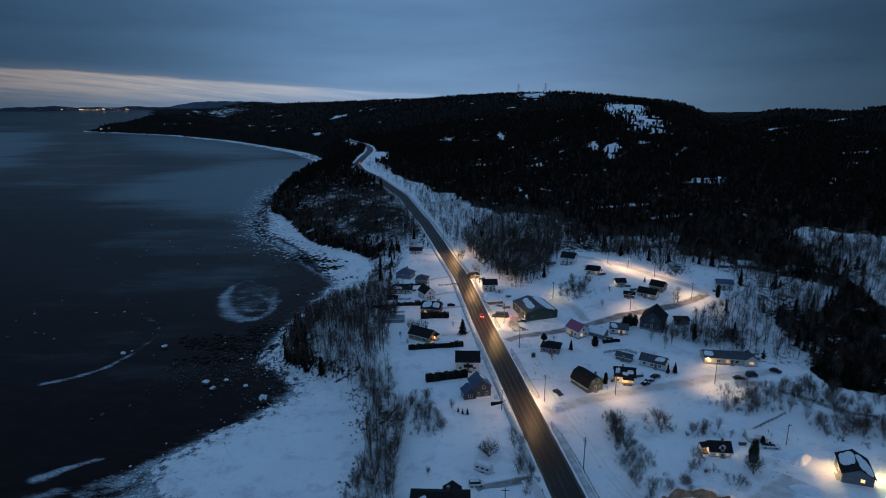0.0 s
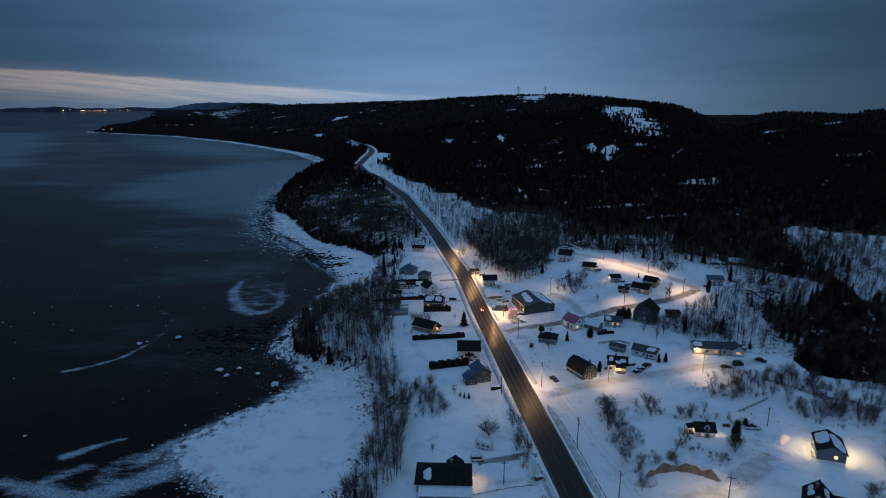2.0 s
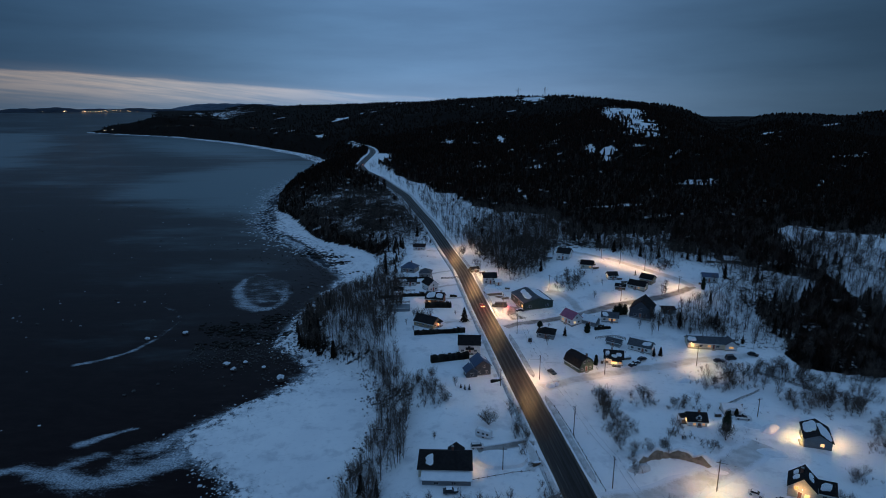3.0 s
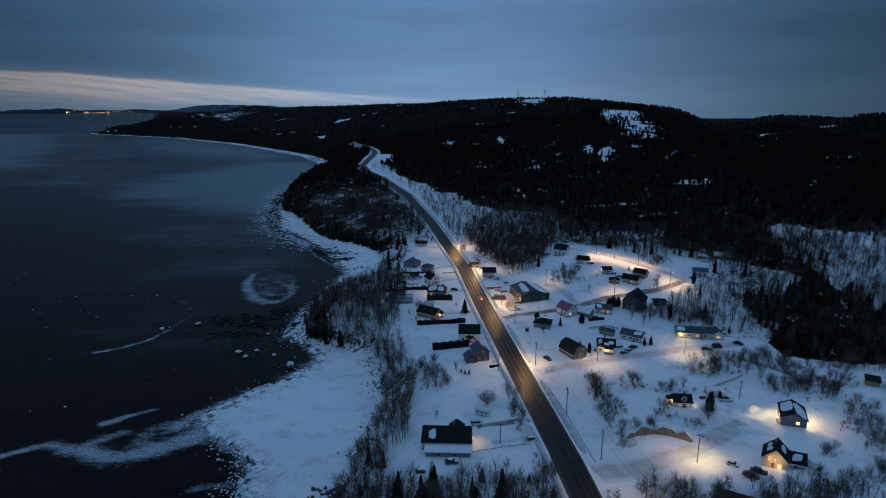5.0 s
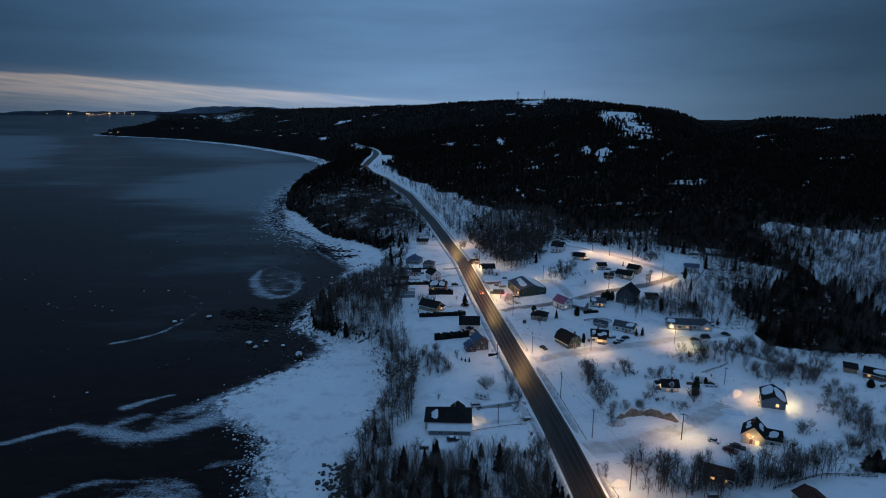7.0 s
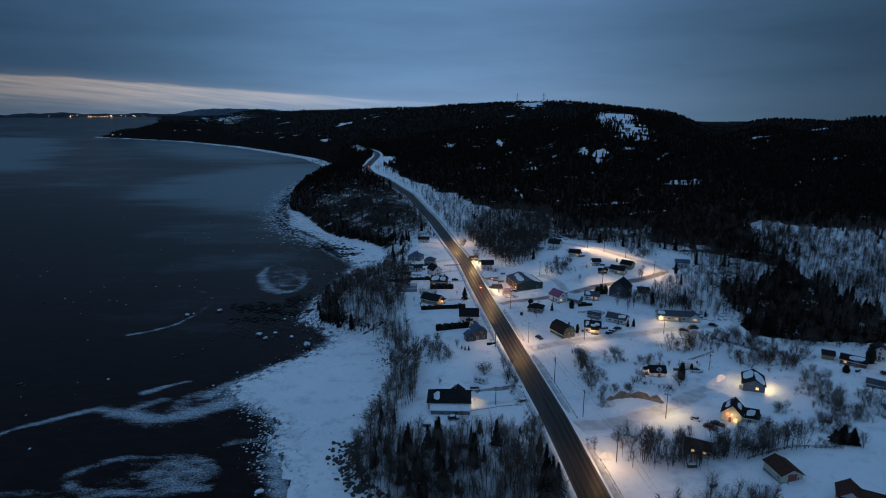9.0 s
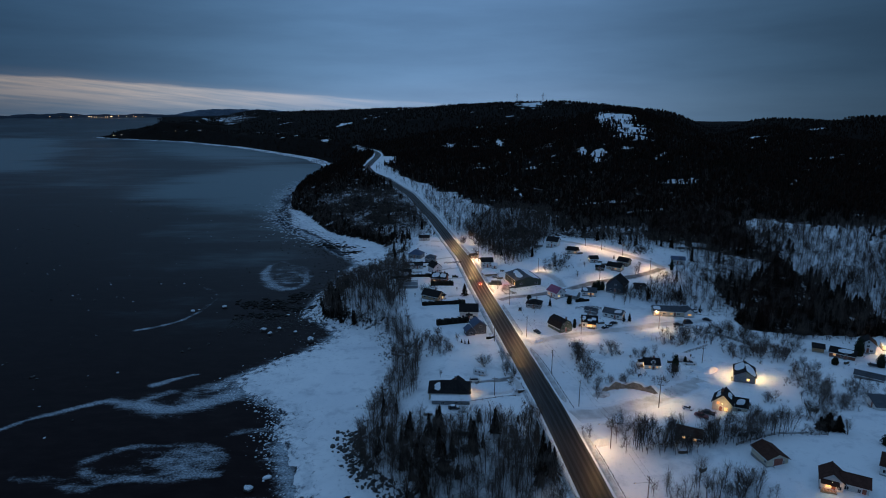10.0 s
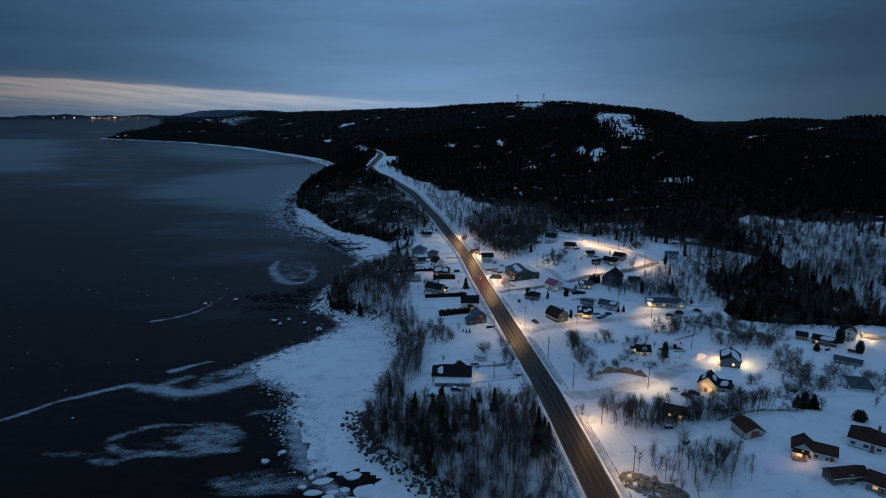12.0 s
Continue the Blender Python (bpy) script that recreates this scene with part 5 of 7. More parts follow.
house(77.2, 101.5, -28, 10.5, 7.0, 2.6, 2.3, "low dark house half hidden by bare trees", WALL_DARK, ROOF_BROWN, panes="s:-2:0.9:1.2:b s:2.6:0.9:1.2:l w:0:1:1.2:l", door=("s", 0.3), snow=((1.5, 1.6, 3, 1.0),), k=0.72)
house(93.0, 83.0, -84, 11.0, 9.4, 3.2, 2.3, "cream barn-like garage with a reddish brown door", WALL_CREAM, ROOF_BROWN, door=("e", 0.2, 2.8, DOOR_RED), panes="e:2.6:1:0.8:d s:4:1:0.9:d", name="garage", category="garage", group="sheds", k=0.68)
near = house(101.6, 68.3, 60, 8.6, 7.6, 3.8, 2.9, "cream house with a black roof and a lit brown porch", WALL_WHITE, ROOF_BROWN, panes="w:1.0:1.0:1.6:t w:-2.4:1:1.2:d s:-1.6:1:1.1:d s:1.4:3.4:1.0:d", door=("w", -0.6), porch=("w", 0.8, 5.4, 2.2, WALL_TAN), k=0.7)
house(0, 0, 0, 9.0, 6.4, 3.4, 2.4, "", WALL_WHITE, ROOF_BROWN, parent=near, k=0.7, at=pose(0.6, -5.2, 0) @ pose(0, 0, 0, 0, 0, -90), panes="s:-2.6:1:1.1:d s:1.4:0.9:0.8:d e:0:1:1.1:d", door=("s", 3.0))
house(123.4, 72.2, -40, 11.0, 10.0, 3.4, 3.4, "broad white house with a dark brown hipped roof", WALL_WHITE, ROOF_BROWN, "hip", panes="s:-4:1:1.3:d s:0:1:1.4:d s:4:1:1.3:d e:0:1:1.2:d", door=("s", 2), chimney=(3, 1), k=0.8)
house(105.8, 55.6, 8, 12.0, 5.0, 2.4, 1.4, "long low dark shed in deep snow", TIMBER, ROOF_BROWN, name="shed", category="shed", group="sheds", door=("s", 0), k=0.85)
house(112.5, 50.0, -44, 9.0, 7.2, 2.8, 2.4, "brown-roofed house at the bottom lane", WALL_GREY, ROOF_BROWN, panes="s:-2:1:1.2:l s:2:1:1.2:d e:0:1:1.2:d", door=("s", 0), k=0.8)
house(186.6, 174.8, 60, 10.0, 8.6, 5.4, 3.2, "tall white house flooded by a yard lamp", WALL_WHITE, ROOF_DARK, panes="w:-2:1:1.2:d w:2:1:1.2:d w:0:3.6:1.2:d w:0:6.0:0.8:d s:0:1:1.2:d", door=("w", 0), k=0.68)
house(197.5, 173.5, -22, 12.0, 6.8, 2.6, 1.0, "long garage with a snowy roof", WALL_CREAM, SNOW, door=("s", 0, 2.8, TRIM), name="garage", category="garage", group="sheds", roof="flat", k=0.75)
house(173.2, 170.5, -40, 13.5, 8.5, 2.8, 2.2, "brown house with snow on its roof", WALL_BRICK, ROOF_DARK, snow=((1.5, -2.0, 4.0, 1.4), (0, 2.0, 5.0, 1.6)), panes="s:-4:1:1.2:l s:0:1:1.2:d w:0:1:1.2:d", door=("s", 2), k=0.7)
house(166.6, 177.5, -30, 6.0, 5.0, 2.6, 0.9, "small orange-brown annex beside the snowy house", WALL_TAN, ROOF_DARK, "flat", name="shed", category="shed", group="sheds", k=0.75)
house(169.5, 148.5, -38, 14.0, 6.5, 1.9, 1.6, "snow-buried lean-to among shrubs", WALL_GREY, ROOF_GREY, name="shed", category="shed", group="sheds", k=0.7)
house(154.2, 120.0, -10, 10.4, 8.6, 2.4, 2.2, "grey shed with a plain sheet roof", WALL_WHITE, ROOF_GREY, "flat", name="shed", category="shed", group="sheds", door=("w", 0), k=0.72)
house(168.0, 114.0, -14, 8.0, 4.5, 2.2, 0.8, "long dark timber shed in the snow", TIMBER, ROOF_DARK, name="shed", category="shed", group="sheds", k=0.75)
house(2.5, 106.5, -4, 4.2, 3.4, 2.1, 0.4, "garden shelter with a snow cap below the bungalow", TIMBER, SNOW, "flat", name="shed", category="shed", group="sheds")


# ---------------------------------------------------------------- poles, lamps and wires
def ring_prism(bm, p0, p1, r0, r1, n=8):
    a, b = Vector(p0), Vector(p1)
    d = (b - a).normalized()
    s = d.orthogonal().normalized()
    t = d.cross(s)
    r = []
    for p, rad in ((a, r0), (b, r1)):
        r.append([bm.verts.new(p + rad * (math.cos(6.2832 * k / n) * s + math.sin(6.2832 * k / n) * t)) for k in range(n)])
    for k in range(n):
        bm.faces.new((r[0][k], r[0][(k + 1) % n], r[1][(k + 1) % n], r[1][k]))
    bm.faces.new(r[0][::-1])
    bm.faces.new(r[1])


def tube(*pieces, n=8):
    bm = bmesh.new()
    for p in pieces:
        ring_prism(bm, *p, n=n)
    return bm


LAMP_WARM = (1.0, 0.60, 0.26)


def lamp_light(x, y, z, watts, colour=LAMP_WARM, size=0.25, name="lamp_light", cone=0):
    """A bare bulb, or with cone (degrees) a street lamp shining down."""
    d = bpy.data.lights.new(name, "SPOT" if cone else "POINT")
    if cone:
        d.spot_size, d.spot_blend = radians(cone), 0.25 if cone > 170 else 0.7
    d.energy, d.color, d.shadow_soft_size = 0.8 * watts, colour, size
    ob = new(name, d)
    ob.location = (x, y, z)
    return ob


def utility_pole(x, y, turn=0, tall=9.0, arms=1, lamp=0.0, box_on=False, reach=1.5):
    """Timber pole with crossarm and insulators; lamp: watts of the street lamp on it."""
    z = float(land(x, y))
    ob = thing("utility_pole", x, y, z, turn, "tall grey timber utility pole" + (" carrying a lit street lamp" if lamp else " standing in snow"), "utility pole", "utility poles")
    part("pole", tube(((0, 0, -1), (0, 0, tall), 0.17, 0.11)), TIMBER, ob)
    for k in range(arms):
        arm = part("crossarm", boxes((-1.1, 1.1, -0.16, -0.05, tall - 0.7 - 0.9 * k, tall - 0.55 - 0.9 * k)), TIMBER, ob)
        for s in (-1.0, -0.45, 0.45, 1.0):
            part("insulator", tube(((s, -0.1, tall - 0.55 - 0.9 * k), (s, -0.1, tall - 0.35 - 0.9 * k), 0.05, 0.035), n=6), CONCRETE, arm)
    if box_on:
        part("transformer", tube(((0.35, 0, tall - 2.6), (0.35, 0, tall - 1.6), 0.24, 0.24)), METAL, ob)
    if lamp:
        a = part("lamp_arm", tube(((0, 0, tall - 1.9), (0, -reach, tall - 1.4), 0.04, 0.035), n=6), METAL, ob)
        hd = part("lamp_head", boxes((-0.16, 0.16, -reach - 0.5, -reach + 0.05, tall - 1.46, tall - 1.30), bevel=0.03), METAL, a)
        part("lamp_lens", boxes((-0.12, 0.12, -reach - 0.45, -reach, tall - 1.50, tall - 1.465)), LAMP_HOT, a, "glowing lamp lens")
        p = ob.matrix_basis @ Vector((0, -reach - 0.25, tall - 1.75))
        lamp_light(*p, (3.2 if reach > 1.6 else 2.0) * lamp, cone=176 if reach > 1.6 else 158)
    return ob


def wire(a, b, sag=0.7):
    """A slack line between two points."""
    pts = [Vector(a).lerp(Vector(b), k / 10) - Vector((0, 0, sag * 4 * (k / 10) * (1 - k / 10))) for k in range(11)]
    bm = bmesh.new()
    rings = [[bm.verts.new(p + Vector((0.022 * math.cos(2.094 * j), 0.022 * math.cos(2.094 * j + 1), 0.022 * math.sin(2.094 * j)))) for j in range(3)] for p in pts]
    for r0, r1 in zip(rings, rings[1:]):
        for j in range(3):
            bm.faces.new((r0[j], r0[(j + 1) % 3], r1[(j + 1) % 3], r1[j]))
    return tagged(part("overhead_wire", bm, RUBBER), "thin black overhead wire slung between poles", "wire", "overhead wires")


LINE = [(52.0, 67.5), (50.3, 97.5), (46.5, 126), (41.4, 154), (36.6, 195), (33.5, 243), (29.6, 272), (21.6, 338), (11.5, 400), (0, 440)]
for k, (x, y) in enumerate(LINE):
    utility_pole(x, y, -80 if k else -75, 10.5, 2 if k in (0, 3) else 1, {0: 900, 1: 1500, 4: 2300, 6: 3200, 7: 3600, 8: 3400}.get(k, 0), k == 3, 4.2)
for (x0, y0), (x1, y1) in zip(LINE, LINE[1:]):
    for s in (-0.9, 0.9):
        wire((x0 + s, y0, land(x0, y0) + 10.1), (x1 + s, y1, land(x1, y1) + 10.1), 0.9)
for x, y, turn, w in ((65, 203.5, 10, 1500), (107.5, 214, 0, 1700), (111.3, 170.5, 20, 0), (75.2, 123.8, 160, 2400), (93, 278, 20, 1500), (107.5, 331, 20, 3200),
                      (127, 287, 120, 2600), (118.5, 318, 30, 2200), (99, 343, 20, 2000), (58.5, 300, 120, 900), (20.5, 189, 90, 0), (16, 134.5, 0, 0)):
    utility_pole(x, y, turn, 9.6 if w else 7.6, 1, w)
for a, b in (((36.6, 195), (65, 203.5)), ((65, 203.5), (107.5, 214)), ((50.3, 97.5), (75.2, 123.8)), ((75.2, 123.8), (111.3, 170.5)), ((33.5, 243), (93, 278)), ((93, 278), (127, 287)), ((127, 287), (107.5, 331))):
    wire((*a, land(*a) + 7.6), (*b, land(*b) + 7.6), 1.1)


def wall_lamp(x, y, up, turn, watts, colour=LAMP_WARM):
    z = float(land(x, y)) + up
    ob = thing("wall_lamp", x, y, z, turn, "bright outdoor lamp on a short bracket", "lamp", "wall lamps")
    part("bracket", tube(((0, 0.5, 0.1), (0, 0, 0.1), 0.03, 0.03), n=6), METAL, ob)
    part("lamp_glass", tube(((0, 0, -0.12), (0, 0, 0.08), 0.09, 0.12)), LAMP_HOT, ob, "glowing lamp glass")
    lamp_light(x + 0.35 * math.sin(radians(turn)), y - 0.35 * math.cos(radians(turn)), z - 0.35, watts, colour, 0.12)


wall_lamp(117.0, 154.2, 3.0, -114, 2600)
wall_lamp(124.9, 151.0, 3.0, 66, 2600)
wall_lamp(111.6, 229.9, 3.0, -8, 800)
wall_lamp(190.2, 170.6, 3.6, 40, 1500)
wall_lamp(99.7, 65.1, 2.9, -30, 260, (1.0, 0.5, 0.2))
wall_lamp(-4.2, 250.0, 2.4, 57, 120, (1.0, 0.45, 0.15))
wall_lamp(-11.3, 289.6, 2.4, -100, 700, (1.0, 0.42, 0.14))
wall_lamp(7.1, 134.6, 2.5, 88, 140)
wall_lamp(95.3, 118.0, 3.0, -32, 220)
wall_lamp(71.5, 212.1, 2.3, -12, 120, (1.0, 0.6, 0.25))
wall_lamp(90.1, 325.5, 2.4, 68, 160, (1.0, 0.55, 0.22))
wall_lamp(92.5, 305.9, 2.5, -90, 200)
wall_lamp(83.3, 165.6, 2.0, -96, 100, (1.0, 0.5, 0.2))
wall_lamp(90.4, 164.6, 1.9, 84, 120, (1.0, 0.7, 0.4))


# ---------------------------------------------------------------- vehicles
def car(x, y, turn, paint, label, size=(4.5, 1.8, 1.45), kind="car", lights=False, snowy=False, trailer=False):
    ln, wd, ht = size
    z = float(land(x, y)) + 0.12
    ob = thing("pickup_truck" if kind == "pickup" else kind, x, y, z, turn, label, "vehicle", "vehicles")
    hw = wd / 2
    b = boxes((-ln / 2, ln / 2, -hw, hw, 0.32, 0.32 + 0.40 * ht), bevel=0.09)
    part("body", b, paint, ob)
    if kind == "pickup":
        c0, c1, top = -0.05 * ln, 0.24 * ln, ht
    elif kind == "van":
        c0, c1, top = -0.46 * ln, 0.34 * ln, ht
    else:
        c0, c1, top = -0.36 * ln, 0.22 * ln, ht
    zb = 0.30 + 0.40 * ht
    bm = bmesh.new()
    lo = [bm.verts.new(p) for p in ((c0, -hw + 0.06, zb), (c1, -hw + 0.06, zb), (c1, hw - 0.06, zb), (c0, hw - 0.06, zb))]
    hi = [bm.verts.new(p) for p in ((c0 + 0.3, -hw + 0.22, top), (c1 - 0.55, -hw + 0.22, top), (c1 - 0.55, hw - 0.22, top), (c0 + 0.3, hw - 0.22, top))]
    for k in range(4):
        bm.faces.new((lo[k], lo[(k + 1) % 4], hi[(k + 1) % 4], hi[k]))
    bm.faces.new(hi)
    bm.faces.new(lo[::-1])
    part("cabin", bm, GLASS_DARK, ob, "dark glazed cabin")
    part("roof", boxes((c0 + 0.28, c1 - 0.53, -hw + 0.2, hw - 0.2, top, top + 0.05)), SNOW if snowy else paint, ob)
    if snowy:
        part("bonnet_snow", boxes((c1 + 0.05, ln / 2 - 0.15, -hw + 0.15, hw - 0.15, zb, zb + 0.12), bevel=0.04), SNOW, ob)
    if kind == "pickup":
        part("cargo_bed", boxes((-ln / 2 + 0.08, c0 - 0.08, -hw + 0.1, hw - 0.1, zb - 0.25, zb + 0.03)), SNOW if snowy else RUBBER, ob)
    for sx in (-0.31, 0.31):
        for sy in (-1, 1):
            w = part("wheel", tube(((sx * ln, sy * (hw - 0.2), 0.33), (sx * ln, sy * (hw + 0.01), 0.33), 0.33, 0.33), n=12), RUBBER, ob)
            part("rim", tube(((sx * ln, sy * (hw + 0.005), 0.33), (sx * ln, sy * (hw + 0.03), 0.33), 0.19, 0.17), n=8), METAL, w)
    for sy in (-1, 1):
        y0 = sy * (hw - 0.32)
        part("headlight", boxes((ln / 2 - 0.02, ln / 2 + 0.03, y0 - 0.16, y0 + 0.16, 0.62, 0.78)), HEADLIGHT if lights else GLASS_DARK, ob)
        part("taillight", boxes((-ln / 2 - 0.03, -ln / 2 + 0.02, y0 - 0.16, y0 + 0.16, 0.66, 0.84)), TAILLIGHT if lights else PAINT_RED, ob)
    return ob


car(28.6, 279.6, 176, PAINT_DARK, "dark lorry waiting beside the road with its lights on", (8.5, 2.4, 2.7), "van", True)
lamp_light(33.2, 279.2, 10.9 + 1.0, 420, (1.0, 0.05, 0.06), 0.2, "rear_light")
car(19.0, 280.5, 100, PAINT_RED, "red car driving away with glowing tail lights", lights=True)
def road_x(y):
    return float(np.interp(y, [p[0] for p in ROAD], [p[1] for p in ROAD]))


car(road_x(694) + 2, 694, 112, PAINT_DARK, "dark car with tail lights on the climbing road", lights=True)
car(road_x(772) + 2, 772, 90, PAINT_DARK, "dark car with tail lights near the bend", lights=True)
car(road_x(718) - 2, 718, -62, PAINT_DARK, "oncoming car with headlights on the climbing road", lights=True)
car(118.5, 217.0, -6, PAINT_DARK, "dark saloon car parked on the packed snow street")
car(124.2, 218.4, 6, PAINT_DARK, "dark boxy van parked on the packed snow street", (4.6, 2.0, 2.2), "van")
car(135.5, 221.5, -40, PAINT_DARK, "dark car parked near the long building")
car(42.8, 201.6, -62, PAINT_DARK, "dark car parked by the green house")
car(81.5, 214.5, 30, PAINT_DARK, "dark car parked at a snowy driveway", snowy=True)
car(85.2, 218.0, 28, PAINT_DARK, "dark car under light snow in a driveway")
car(79.4, 212.4, 30, PAINT_DARK, "small dark car covered with snow", (3.9, 1.7, 1.4), snowy=True)
car(38.8, 273.2, 170, PAINT_DARK, "dark car parked at the hall", snowy=True)
car(38.5, 234.5, 80, PAINT_DARK, "dark car parked beside the side street", (3.9, 1.7, 1.4))
car(9.0, 146.2, 4, PAINT_WHITE, "white jeep parked on the driveway", (4.3, 1.8, 1.7), "van")
car(105.0, 168.6, -8, PAINT_WHITE, "white pickup parked before the garage", (5.6, 1.95, 1.8), "pickup")
car(84.6, 120.8, -34, PAINT_WHITE, "small white car parked in the yard", (3.9, 1.7, 1.4), snowy=True)
car(89.5, 115.5, -30, PAINT_DARK, "dark car parked by the tall cream house")
car(106.5, 124.4, -14, PAINT_DARK, "dark car parked behind the tall cream house")
car(86.2, 113.5, -40, PAINT_RED, "dark red car parked under the trees")
car(178.5, 158.5, -25, PAINT_DARK, "dark car parked in deep snow", snowy=True)
car(0.2, 123.6, 3, PAINT_DARK, "old car buried in snow behind the bungalow", (4.2, 1.8, 1.4), snowy=True)

# caravan under snow in the garden
z0 = float(land(11.6, 153.4))
van = thing("caravan", 11.6, 153.4, z0, -28, "white caravan parked in the snow under a bare tree", "caravan")
part("body", prism([(-1.1, 0.5), (1.1, 0.5), (1.12, 2.2), (0.8, 2.6), (-0.8, 2.6), (-1.12, 2.2)], -2.6, 2.6), PAINT_WHITE, van)
part("roof_snow", blob_sheet(0, 0, 2.3, 0.8, lambda px, py: 2.58, 0.22, 4), SNOW, van, "lying snow on the roof")
for k in (-1.5, 0.2, 1.7):
    part("window", boxes((k - 0.4, k + 0.4, -1.14, -1.08, 1.3, 1.9)), GLASS_DARK, van)
for s in (-1, 1):
    part("wheel", tube(((0.1, s * 0.85, 0.3), (0.1, s * 1.05, 0.3), 0.33, 0.33), n=12), RUBBER, van)
part("drawbar", boxes((2.6, 3.7, -0.06, 0.06, 0.42, 0.54)), METAL, van)


# ---------------------------------------------------------------- guardrail
def guardrail(pts):
    q, n, s = along(pts, 3.8)
    ob = thing("guardrail", q[0, 0], q[0, 1], float(land(q[0, 0], q[0, 1])), 0, "steel guardrail on timber posts beside the road", "guardrail", "guardrails")
    o = Vector(ob.matrix_basis.translation)
    p3 = [Vector((x, y, float(land(x, y)))) - o for x, y in q[:, :2]]
    for p in p3:
        part("post", boxes((p.x - 0.09, p.x + 0.09, p.y - 0.09, p.y + 0.09, p.z - 0.5, p.z + 0.85)), TIMBER, ob)
    for a, b in zip(p3, p3[1:]):
        bm = bmesh.new()
        for z_lo, z_hi, off in ((0.50, 0.62, 0.0), (0.62, 0.70, 0.05), (0.70, 0.82, 0.0)):
            w = Vector((-0.13 - off, 0, 0))
            c = [a + w + Vector((0, 0, z_lo)), b + w + Vector((0, 0, z_lo)), b + w + Vector((0, 0, z_hi)), a + w + Vector((0, 0, z_hi))]
            slab(bm, [tuple(v) for v in c], 0.012)
        part("rail", bm, TIMBER, ob)
    return ob


guardrail([(38.4, 172), (40.6, 158), (42.2, 142), (44.0, 124)])
guardrail([(45.6, 98), (46.8, 84), (47.8, 68), (48.8, 50)])
guardrail([(27.4, 143), (28.6, 126), (30.8, 105), (32.6, 84), (34.4, 60)])


# ---------------------------------------------------------------- hedges
def hedge(x0, y0, x1, y1, tall, thick, seed, snowy=False):
    """A clipped hedge: a dense core and hundreds of twig tufts."""
    rr = random.Random(seed)
    ln = math.hypot(x1 - x0, y1 - y0)
    a = math.atan2(y1 - y0, x1 - x0)
    z = float(land((x0 + x1) / 2, (y0 + y1) / 2))
    ob = thing("hedge", (x0 + x1) / 2, (y0 + y1) / 2, z, math.degrees(a), "dark dense hedge standing in the snow" + (" with a snow cap" if snowy else ""), "hedge", "hedges")
    v, f = [], []
    for k in range(int(26 * ln)):
        u = rr.uniform(-ln / 2, ln / 2)
        t = tall * (0.82 + 0.18 * math.sin(u * 1.1 + seed) + 0.12 * math.sin(u * 3.1))
        h = t * rr.uniform(0.0, 1.0) ** 0.6
        w = rr.uniform(-1, 1) * thick / 2 * (1.0 - 0.3 * h / tall)
        s, b = rr.uniform(0.15, 0.34), rr.uniform(0, 6.28)
        i = len(v)
        c = Vector((u, w, h))
        for j in range(3):
            v.append(c + Vector((s * math.cos(b + 2.1 * j), s * math.sin(b + 2.1 * j), s * rr.uniform(-0.8, 1.0))))
        f.append((i, i + 1, i + 2))
    mesh_object("foliage", [tuple(p) for p in v], f, HEDGE, parent=ob)
    n = max(int(ln / 1.2), 2)
    bm = boxes(*[(-ln / 2 + ln * k / n, -ln / 2 + ln * (k + 1) / n, -thick * 0.4, thick * 0.4, -0.3, tall * (0.72 + 0.1 * math.sin(k * 2.3))) for k in range(n)])
    part("core", bm, HEDGE, ob)
    if snowy:
        part("snow_cap", blob_sheet(0.1 * ln, 0, 0.16 * ln, thick * 0.4, lambda px, py: tall * 0.9, 0.2, seed), SNOW, ob, "lying snow")
    return ob


hedge(-38, 294.5, -28.5, 295.5, 1.8, 1.6, 1)
hedge(-25.5, 297, -11.5, 298.3, 2.0, 1.8, 2)
hedge(-11.5, 279.3, 2.6, 280.6, 3.3, 3.0, 3)
hedge(-15.5, 240.6, 8.6, 245.0, 2.5, 2.6, 4, True)
hedge(-7.0, 211.4, 9.2, 215.4, 3.4, 3.2, 5)
hedge(-30, 332.5, -12, 333.5, 1.3, 1.2, 6)
hedge(-33, 313, -27, 312, 1.2, 1.1, 7)
hedge(2, 297, 6, 297, 1.6, 1.4, 8)
hedge(72, 248.5, 80, 250, 1.6, 1.5, 9)
hedge(69.5, 262.8, 75, 261.2, 1.5, 1.5, 10, True)
hedge(17, 192.8, 22, 193.6, 1.0, 1.0, 12)


# ---------------------------------------------------------------- fences and yard clutter
def fence(pts, tall=1.2, label="weathered plank fence half sunk in snow"):
    q, n, s = along(pts, 2.4)
    z0 = float(land(q[0, 0], q[0, 1]))
    ob = thing("fence", q[0, 0], q[0, 1], z0, 0, label, "fence", "fences")
    o = Vector((q[0, 0], q[0, 1], z0))
    p3 = [Vector((x, y, float(land(x, y)))) - o for x, y in q[:, :2]]
    for p in p3:
        part("post", boxes((p.x - 0.06, p.x + 0.06, p.y - 0.06, p.y + 0.06, p.z - 0.4, p.z + tall + 0.1)), TIMBER, ob)
    for a, b in zip(p3, p3[1:]):
        for z in (0.35, 0.75, 1.1):
            if z > tall:
                continue
            bm = bmesh.new()
            c = [a + Vector((0, 0, z)), b + Vector((0, 0, z)), b + Vector((0, 0, z + 0.16)), a + Vector((0, 0, z + 0.16))]
            slab(bm, [tuple(v) for v in c], 0.03)
            part("plank", bm, TIMBER, ob)
    return ob


